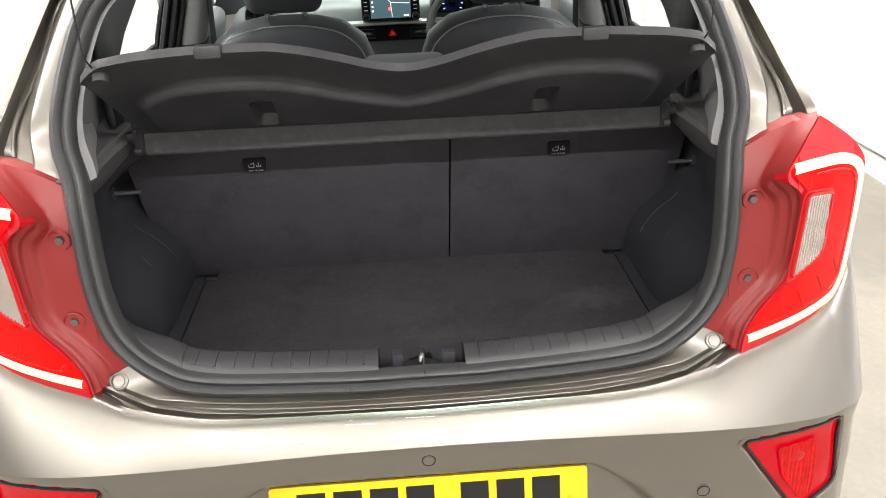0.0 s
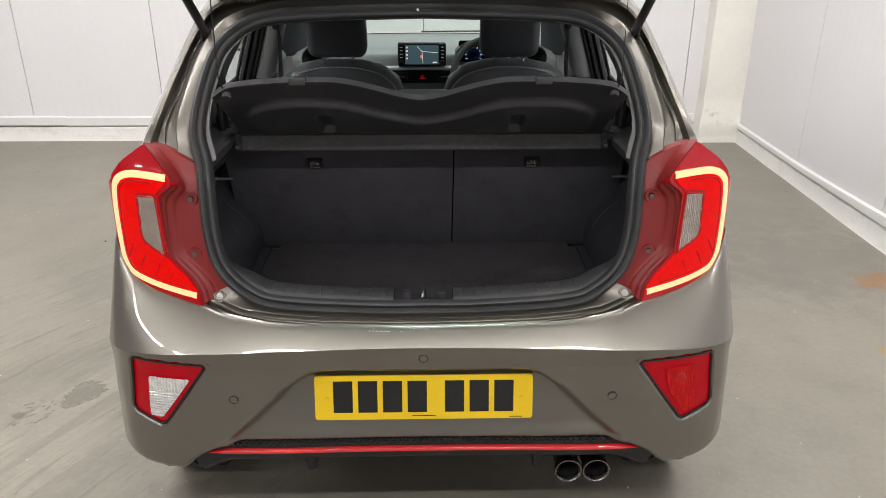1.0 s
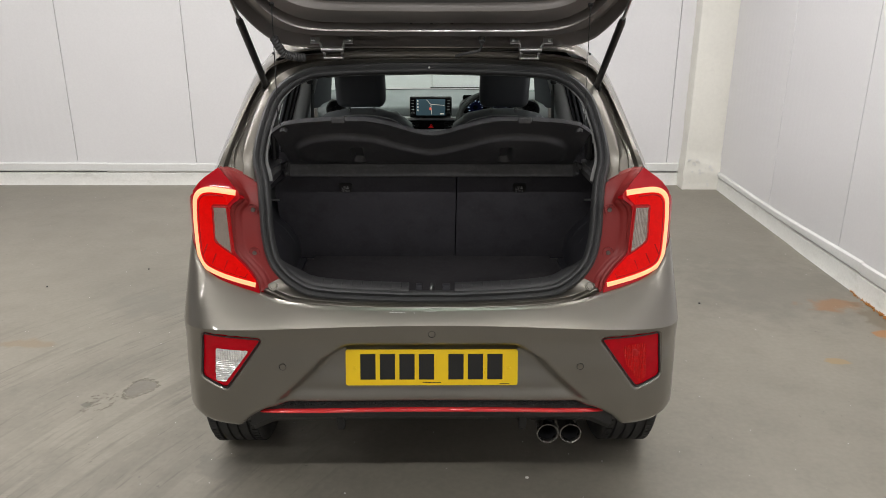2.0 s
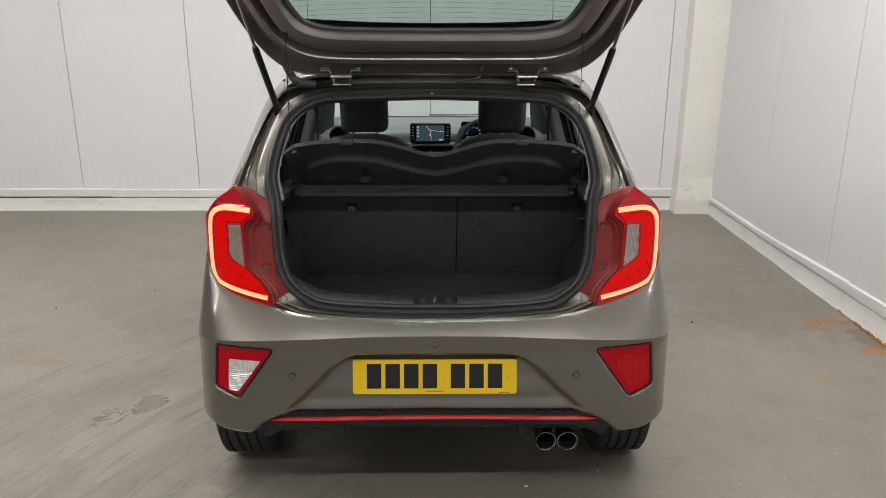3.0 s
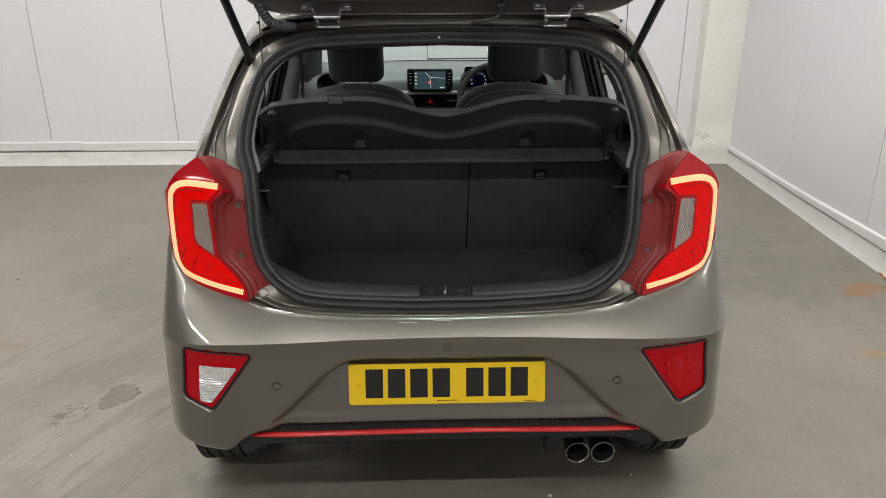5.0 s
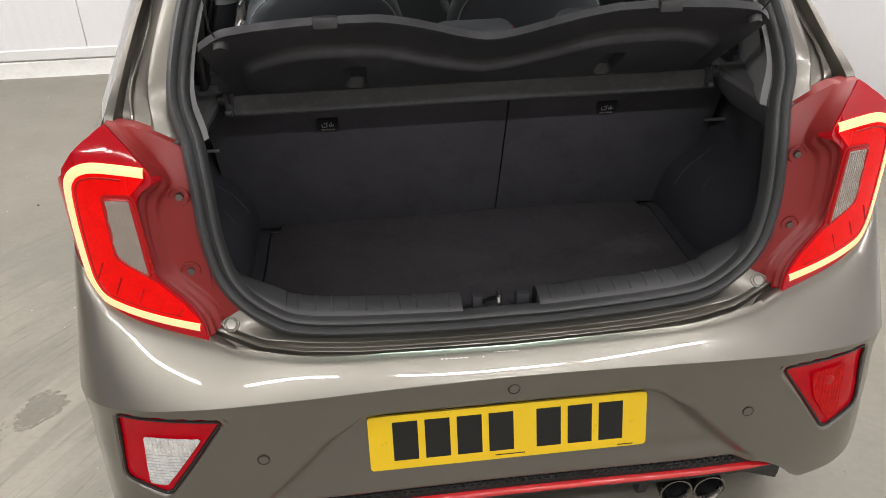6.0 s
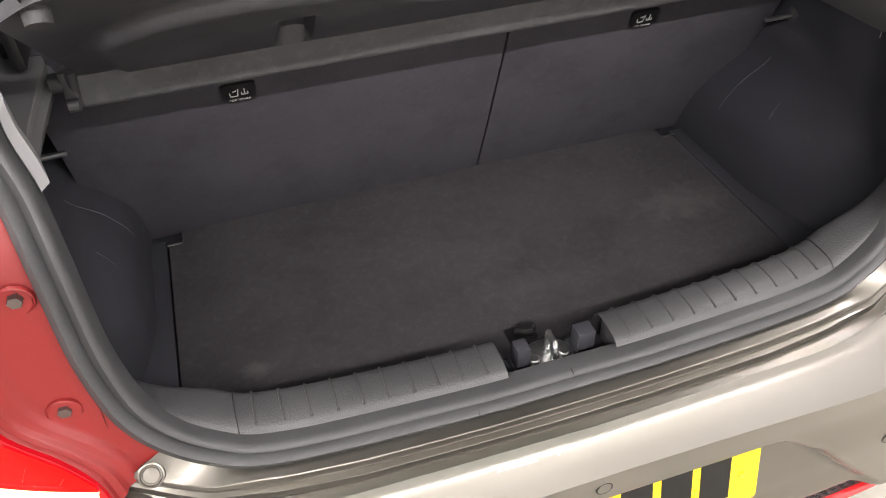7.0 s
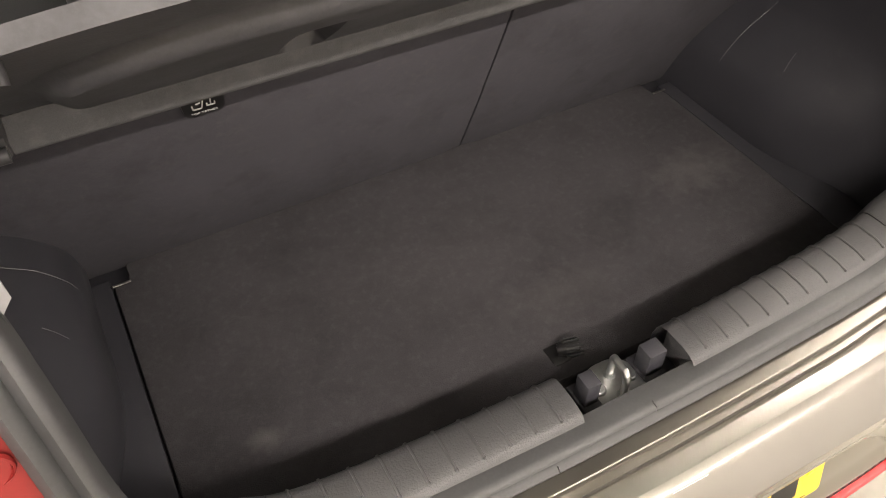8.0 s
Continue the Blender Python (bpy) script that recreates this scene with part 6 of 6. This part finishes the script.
for sx in (1, -1):
    p = SH0 + Vector((sx * .440, 0, 0)) + SHD * .262
    bm = bmesh.new()
    rod(bm, p + SH_UNDER * .004, p + SH_UNDER * .018, .012, .011, 16)
    part("cord_button", bm, PLASTIC, shelf)
    bm = bmesh.new()
    box(bm, (sx * .478 - .008, .388, 1.052), (sx * .478 + .008, .412, 1.098), .004)
    rod(bm, (sx * .470, .400, 1.082), (sx * .497, .400, 1.082), .012)
    rod(bm, (sx * .471, .386, 1.100), (sx * .476, .402, 1.050), .006)
    rod(bm, (sx * .472, .384, 1.060), (sx * .484, .384, 1.060), .007)
    part("pivot_bracket", bm, PLASTIC, shelf, "black pivot bracket")
    bm = bmesh.new()
    pipe(bm, [gate(sx * .450, .215, .018), p + SH_UNDER * -.006 + Vector((sx * .01, -.03, .02)), p + SH_UNDER * .01], .0016, 5)
    tagged(part("shelf_cord", bm, BLACK), "thin black cord between tailgate and parcel shelf", "cord", "shelf cords")
# fixed front board and its downturned edge
bm = bmesh.new()
xs = [-.470 + .94 * i / 40 for i in range(41)]
loft(bm, [[(x, y, z) for x in xs] for y, z in ((.56, 1.106), (.42, 1.097), (.400, 1.095), (.391, 1.090), (.390, 1.084), (.397, 1.053), (.402, 1.046), (.409, 1.043), (.416, 1.047), (.421, 1.080), (.56, 1.090))])
part("front_board", bm, SHELF_FELT, shelf, "felt-covered hinge board", angle=40)
# ---- cabin ----
def cushion(bm, lo, hi, r, m=None, crown=.0):
    """A padded block with well rounded edges."""
    t = bmesh.new()
    box(t, lo, hi, r, 5)
    if crown:
        c, hx = (Vector(lo) + Vector(hi)) / 2, (hi[0] - lo[0]) / 2
        for v in t.verts:
            v.co.z += crown * (1 - ((v.co.x - c.x) / hx) ** 2) * step01(v.co.z, c.z, hi[2])
    join(bm, t, m)


# rear head restraints, pushed down
for x, hw in ((-.283, .105), (.004, .082), (.272, .105)):
    bm = bmesh.new()
    cushion(bm, (x - hw, .375, 1.115), (x + hw, .485, 1.205 if hw > .1 else 1.192), .026, crown=.004)
    hr = part("rear_head_restraint", bm, LEATHER, car, "low black leatherette head restraint", angle=60)
    bm = bmesh.new()
    pipe(bm, spline([(x - hw + .006, .44, 1.185), (x - hw + .02, .385, 1.190), (x - .03, .373, 1.172), (x + .03, .373, 1.172), (x + hw - .02, .385, 1.190), (x + hw - .006, .44, 1.185)], 6), .0014, 5)
    part("stitched_seam", bm, STITCH, hr)
    bm = bmesh.new()
    for dx in (-.04, .04):
        rod(bm, (x + dx, .44, 1.10), (x + dx, .44, 1.14), .006)
        part("post", bm, STEEL, hr)
        bm = bmesh.new()
    if x < .1:
        bm = bmesh.new()
        box(bm, (x + hw - .034, .3705, 1.150), (x + hw - .012, .376, 1.180), .001, 1, Matrix.Translation((0, 0, 0)))
        tg = part("sewn_label", bm, LABEL_WHITE, hr, "white sewn label with orange print")
        bm = bmesh.new()
        box(bm, (x + hw - .031, .3695, 1.158), (x + hw - .021, .3712, 1.174), .0005, 1)
        part("label_print", bm, LABEL_ORANGE, tg)
# rear bench
bm = bmesh.new()
cushion(bm, (-.55, .76, .50), (.55, 1.16, .74), .05)
part("rear_bench", bm, LEATHER, car, "black rear bench cushion")

# front seats
def front_seat(x):
    bm = bmesh.new()
    tilt = Matrix.Translation((x, 1.50, .62)) @ Matrix.Rotation(radians(14), 4, "X")
    rows = []
    prof = [(0, .235, .07), (.10, .245, .075), (.25, .25, .08), (.36, .248, .075), (.43, .225, .07), (.475, .17, .06), (.492, .10, .05), (.496, .04, .04)]
    for z, hw, d in prof:
        n = 28
        rows.append([tilt @ Vector((hw * math.copysign(abs(math.cos(a)) ** .45, math.cos(a)), d * math.copysign(abs(math.sin(a)) ** .6, math.sin(a)), z)) for a in [2 * math.pi * j / n for j in range(n)]])
    loft(bm, rows, True, True)
    seat = part("front_seat", bm, LEATHER, car, "black leatherette front seat", angle=60)
    bm = bmesh.new()
    edge = [tilt @ Vector((sx * hw * .93, -d * 1.0, z)) for sx, sl in ((1, prof), (-1, prof[::-1])) for z, hw, d in sl]
    pipe(bm, spline(edge, 3), .0025, 5)
    part("piping", bm, GREY_TRIM, seat)
    bm = bmesh.new()
    cushion(bm, (-.110, -.045, .525), (.110, .05, .735), .036, tilt, .008)
    part("head_restraint", bm, LEATHER, seat, "tall padded head restraint")
    bm = bmesh.new()
    for dx in (-.055, .055):
        rod(bm, tilt @ Vector((dx, 0, .45)), tilt @ Vector((dx, 0, .55)), .007)
        part("chrome_post", bm, CHROME, seat)
        bm = bmesh.new()
    cushion(bm, (x - .25, 1.55, .44), (x + .25, 2.02, .62), .05)
    part("seat_cushion", bm, LEATHER, seat)


front_seat(-.318)
front_seat(.318)

# headliner, pillars, door cards
bm = bmesh.new()
loft(bm, [[(.52 * u, y, 1.418 - .03 * abs(u) ** 3 - dz) for u in [-1 + j / 8 for j in range(17)]] for y, dz in ((.43, .018), (.47, .0), (1.2, -.012), (1.9, 0), (2.06, .01))])
part("headliner", bm, HEADLINER, car, "pale fabric headliner")
def post_x(z):
    """Half width of the centre pillar's inner rear edge."""
    return .646 - .305 * (z - 1.03)


quarter_x = curve1((.9, 1.05, 1.17, 1.236, 1.303, 1.38, 1.42), (.600, .590, .568, .537, .497, .455, .43))


def door_card(name, sx, y0, y1, top):
    """A padded door card with a rolled upper edge and rounded ends."""
    bm = bmesh.new()
    ys = [y0 + (y1 - y0) * k / 14 for k in range(15)]
    rows = []
    for dz, d in ((.012, -.002), (.010, .014), (.002, .030), (-.015, .044), (-.045, .054), (-.09, .058), (-.14, .050), (-.17, .042), (-.26, .040), (-.40, .055), (-.56, .055)):
        row = []
        for y in ys:
            e = min((y - y0) / .07, (y1 - y) / .07, 1)
            row.append((sx * (side_x(y, min(top + dz, 1.0)) - .006 - max(d, 0) * math.sqrt(max(1 - (1 - e) ** 2, 0))), y, top + dz - .03 * (1 - e) ** 2))
        rows.append(row)
    loft(bm, rows)
    return part(name, bm, DOOR_GREY, car, "grey padded inner door card", angle=50)


for sx in (1, -1):
    card = door_card("rear_door_card", sx, .66, 1.39, 1.030)
    bm = bmesh.new()
    cx = sx * (side_x(1.0, .97) - .062)
    box(bm, (cx - .004, 1.06, .925), (cx + .004, 1.15, .985), .012)
    part("handle_recess", bm, BLACK, card)
    bm = bmesh.new()
    rod(bm, (cx - sx * .006, 1.09, .975), (cx - sx * .024, 1.12, .940), .006)
    part("inner_handle", bm, CHROME, card, "chrome inner door handle")
    card = door_card("front_door_card", sx, 1.56, 2.42, .990)
    bm = bmesh.new()
    rod(bm, (sx * .66, 2.02, .90), (sx * .655, 2.10, .905), .008)
    part("inner_handle", bm, CHROME, card)
    # centre pillar trim: dark below, pale above
    for z0, z1, mt, g in ((.42, 1.03, BOOT_PLASTIC, .004), (1.03, 1.40, GREY_TRIM, 0)):
        bm = bmesh.new()
        loft(bm, [[(sx * (post_x(z) + d - g), y, z) for d, y in ((.012, 1.475), (.002, 1.455), (-.006, 1.452), (-.030, 1.458), (-.050, 1.475), (-.058, 1.50), (-.052, 1.56), (.02, 1.62))] for z in [z0 + (z1 - z0) * k / 8 for k in range(9)]])
        part("centre_pillar_trim", bm, mt, car, "light grey pillar trim" if g == 0 else "dark lower pillar trim", angle=50)
    bm = bmesh.new()
    for x0, x1, y, z0 in ((.566, .561, 1.425, .72),):
        for d in (0, .003):
            loft(bm, [[(sx * (.548 + d), 1.452, 1.25), (sx * (.544 + d), 1.492, 1.25)], [(sx * (x0 + d), y, z0), (sx * (x1 + d), y + .045, z0)]])
    belt = part("seat_belt", bm, TYRE, car, "black seat belt")
    bm = bmesh.new()
    box(bm, (sx * .552 - .018, 1.435, 1.215), (sx * .552 + .010, 1.475, 1.275), .009, 3)
    part("belt_guide", bm, BLACK, belt)
    # door frames and their rubber seals before and behind the pillar
    bm = bmesh.new()
    for d0, d1, y in ((.062, .046, 1.405), (.042, .026, 1.425), (.024, .011, 1.450)):
        loft(bm, [[(sx * (post_x(z) + a), yy, z) for a, yy in ((d0 + .004, y + .06), (d0, y + .008), (d0 - .003, y), (d1 + .003, y), (d1, y + .008), (d1, y + .06))] for z in (.60, .9, 1.03, 1.12, 1.21, 1.30, 1.39)])
    part("door_frame_trim", bm, FRAME_DARK, car, angle=50)
    bm = bmesh.new()
    pipe(bm, [(sx * (side_x(y, 1.04) - .010), y, 1.040) for y in (.66, 1.0, 1.4)], .008, 8)
    pipe(bm, [(sx * (side_x(y, 1.0) - .012), y, .998 - .02 * (y - 1.6)) for y in (1.55, 2.0, 2.4)], .008, 8)
    pipe(bm, [(sx * (green_x(1.40) - .02), y, 1.395) for y in (.62, 1.0, 1.5, 2.0)], .02, 8)
    part("window_rubber", bm, BLACK, car)
    # quarter trim between the tailgate pillar and the rear door
    bm = bmesh.new()
    loft(bm, [[(sx * min(quarter_x(z) + .004, .530), seal_y(z) + .10, z), (sx * (quarter_x(z) - .004), .55, z), (sx * quarter_x(z), .648, z), (sx * (quarter_x(z) + .006), .66, z), (sx * (side_x(.69, z) - .012), .69, z)] for z in (1.075, 1.12, 1.17, 1.22, 1.27, 1.32, 1.37, 1.405)])
    part("quarter_trim", bm, C_TRIM, car, "grey rear quarter trim", angle=40)
    # front pillar, with the black corner panel behind the mirror
    bm = bmesh.new()
    loft(bm, [[(sx * (side_x(2.4, z) - .008), 2.41 - .25 * (z - .97), z), (sx * (.675 - .12 * (z - .97)), 2.44 - .30 * (z - .97), z), (sx * (.61 - .14 * (z - .97)), 2.55 - .5 * (z - .97), z)] for z in (.95, 1.02, 1.09, 1.16, 1.23, 1.30)])
    part("mirror_corner_panel", bm, FRAME_DARK, car, angle=50)
    bm = bmesh.new()
    pipe(bm, [(sx * (side_x(y, roof_line(y)) - .03), y, roof_line(y) - .015) for y in (2.0, 2.15, 2.35, 2.6, 2.85)], .03, 8)
    part("front_pillar_trim", bm, C_TRIM, car)

# dashboard
bm = bmesh.new()
prof = [(2.93, .995), (2.70, 1.000), (2.52, .992), (2.45, .975), (2.425, .945), (2.42, .905), (2.415, .86), (2.43, .80), (2.50, .70), (2.60, .50)]
loft(bm, [[(.68 * u, y + .03 * u * u, z - .012 * u * u) for u in [-1 + j / 14 for j in range(29)]] for y, z in prof])
dash = part("dashboard", bm, DASH, car, "dark grey dashboard", angle=40)
bm = bmesh.new()
box(bm, (-.135, 2.372, .905), (.108, 2.42, 1.024), .010, 3)
unit = part("infotainment_unit", bm, GLOSS_BLACK, dash, "black touch screen unit, showing a map")
SX0, SX1, SZ0, SZ1 = -.098, .070, .918, 1.012
bm = bmesh.new()
box(bm, (SX0, 2.3695, SZ0), (SX1, 2.3735, SZ1), .002)
part("map_screen", bm, SCREEN, unit)
bm = bmesh.new()
for pts in ([(SX0 + .06, SZ1 - .004), (SX0 + .085, SZ1 - .03), (SX1 - .004, SZ1 - .036)], [(SX0 + .085, SZ1 - .03), (SX0 + .09, SZ0 + .006)]):
    pipe(bm, [(x, 2.3690, z) for x, z in pts], .0014, 5)
for k in range(4):
    box(bm, (SX0 + .006, 2.3685, SZ1 - .014 - k * .018), (SX0 + .014, 2.3694, SZ1 - .006 - k * .018))
box(bm, (SX1 - .03, 2.3685, SZ0 + .006), (SX1 - .008, 2.3694, SZ0 + .013))
part("map_lines", bm, SCREEN_ROAD, unit)
bm = bmesh.new()
rod(bm, (SX0 + .082, 2.3694, .956), (SX0 + .082, 2.3685, .956), .008)
part("map_marker", bm, SCREEN_RED, unit)
for x in (-.117, .089):
    bm = bmesh.new()
    turned(bm, [(0, .013), (-.012, .012), (-.014, .009), (-.014, 0)], (x, 2.372, .925), "Y", 20)
    part("knob", bm, GLOSS_BLACK, unit)
    bm = bmesh.new()
    turned(bm, [(-.001, .0145), (-.004, .0145), (-.004, .0125), (-.001, .0125)], (x, 2.372, .925), "Y", 20)
    part("knob_ring", bm, CHROME, unit)
    bm = bmesh.new()
    for k in range(4):
        box(bm, (x - .007, 2.3705, .950 + k * .017), (x + .007, 2.3722, .953 + k * .017))
    part("button_print_bar", bm, LABEL_WHITE, unit)
bm = bmesh.new()
loft(bm, [[(.62 * u, 2.40 + .03 * u * u - d, .893 + h - .01 * u * u) for u in [-1 + j / 14 for j in range(29)]] for h, d in ((.012, -.012), (.010, .002), (.004, .010), (-.005, .010), (-.009, -.01))])
part("silver_strip", bm, SILVER, dash, "silver trim strip")
bm = bmesh.new()
loft(bm, [[(.22 * u - .01, 2.405 - d, .85 + h) for u in [-1 + j / 10 for j in range(21)]] for h, d in ((.030, -.01), (.028, .004), (-.03, .004), (-.035, -.01))])
vent_panel = part("vent_panel", bm, GLOSS_BLACK, dash)
for x in (-.15, .13):
    bm = bmesh.new()
    for k in range(4):
        box(bm, (x - .065, 2.392, .832 + k * .012), (x + .065, 2.403, .835 + k * .012))
    part("vent_slats", bm, BLACK, vent_panel)
    bm = bmesh.new()
    rod(bm, (x - .045, 2.392, .852), (x + .045, 2.392, .854), .003)
    box(bm, (x - .007, 2.386, .844), (x + .007, 2.394, .862), .003)
    part("vent_tab", bm, CHROME, vent_panel)
bm = bmesh.new()
pipe(bm, [(-.012, 2.398, .864), (-.026, 2.398, .842), (.002, 2.398, .842)], .0018, 5, True)
box(bm, (-.0155, 2.3985, .846), (-.0085, 2.4, .853))
part("hazard_symbol", bm, HAZARD_RED, vent_panel, "red hazard switch symbol")
# round end vents
for sx in (1, -1):
    bm = bmesh.new()
    turned(bm, [(.02, .02), (0, .045), (-.012, .055), (-.008, .06), (.03, .062)], (sx * .56, 2.40, .945), "Y", 28)
    vent = part("round_vent", bm, BLACK, dash, "black round air vent")
    bm = bmesh.new()
    turned(bm, [(.014, 0), (.014, .046)], (sx * .56, 2.40, .945), "Y", 28)
    for k in range(-2, 3):
        box(bm, (sx * .56 - .038, 2.402, .944 + k * .015), (sx * .56 + .038, 2.412, .947 + k * .015))
    part("vent_core", bm, GLOSS_BLACK, vent)
# binnacle and steering wheel
bm = bmesh.new()
loft(bm, [[(.315 + hw * math.cos(a), y, .965 + h * math.sin(a)) for a in [math.pi * j / 16 for j in range(17)]] for y, hw, h in ((2.48, .16, .06), (2.36, .165, .085), (2.34, .16, .08), (2.36, .15, .07))])
binn = part("instrument_binnacle", bm, BLACK, dash, "instrument hood with lit dials")
bm = bmesh.new()
box(bm, (.17, 2.372, .93), (.46, 2.378, 1.035), .01)
part("dial_panel", bm, GLOSS_BLACK, binn)
for cx in (.245, .385):
    bm = bmesh.new()
    turned(bm, [(0, .014), (-.001, .040)], (cx, 2.369, .965), "Y", 28)
    part("dial", bm, DIAL_BLUE, binn, "dark dial with blue glow and white ticks")
    bm = bmesh.new()
    for k in range(9):
        a = math.pi * (-.15 + 1.3 * k / 8)
        rod(bm, (cx + math.cos(a) * .034, 2.366, .965 + math.sin(a) * .034), (cx + math.cos(a) * .043, 2.366, .965 + math.sin(a) * .043), .0016, n=5)
    part("dial_marks", bm, DIAL_WHITE, binn)
m = Matrix.Translation((.318, 2.14, .90)) @ Matrix.Rotation(radians(-24), 4, "X")
bm = bmesh.new()
pipe(bm, [m @ Vector((math.cos(a) * .182, 0, math.sin(a) * .182)) for a in [2 * math.pi * k / 48 for k in range(48)]], .016, 10, True)
wheel_ob = part("steering_wheel", bm, TYRE, car, "black leather steering wheel")
bm = bmesh.new()
box(bm, (-.065, -.03, -.05), (.065, .01, .055), .02, 3, m)
for a in (0, math.pi, -math.pi / 2):
    box(bm, (.05, -.012, -.018), (.175, .008, .018), .006, 2, m @ Matrix.Rotation(-a, 4, "Y"))
hub_pad = part("wheel_hub", bm, BLACK, wheel_ob)
bm = bmesh.new()
pipe(bm, [m @ Vector((math.cos(a) * .030, -.032, math.sin(a) * .015)) for a in [2 * math.pi * k / 24 for k in range(24)]], .0022, 6, True)
box(bm, (-.019, -.0335, -.004), (.019, -.030, .004), .001, 1, m)
part("wheel_emblem", bm, SILVER, hub_pad, "plain silver oval badge")
bm = bmesh.new()
rod(bm, (.318, 2.15, .90), (.318, 2.40, .84), .035)
part("steering_column", bm, BLACK, car)
# wiper resting on the windscreen
bm = bmesh.new()
rod(bm, (-.02, 2.945, 1.000), (.46, 2.93, 1.004), .004)
part("wiper", bm, BLACK, car)
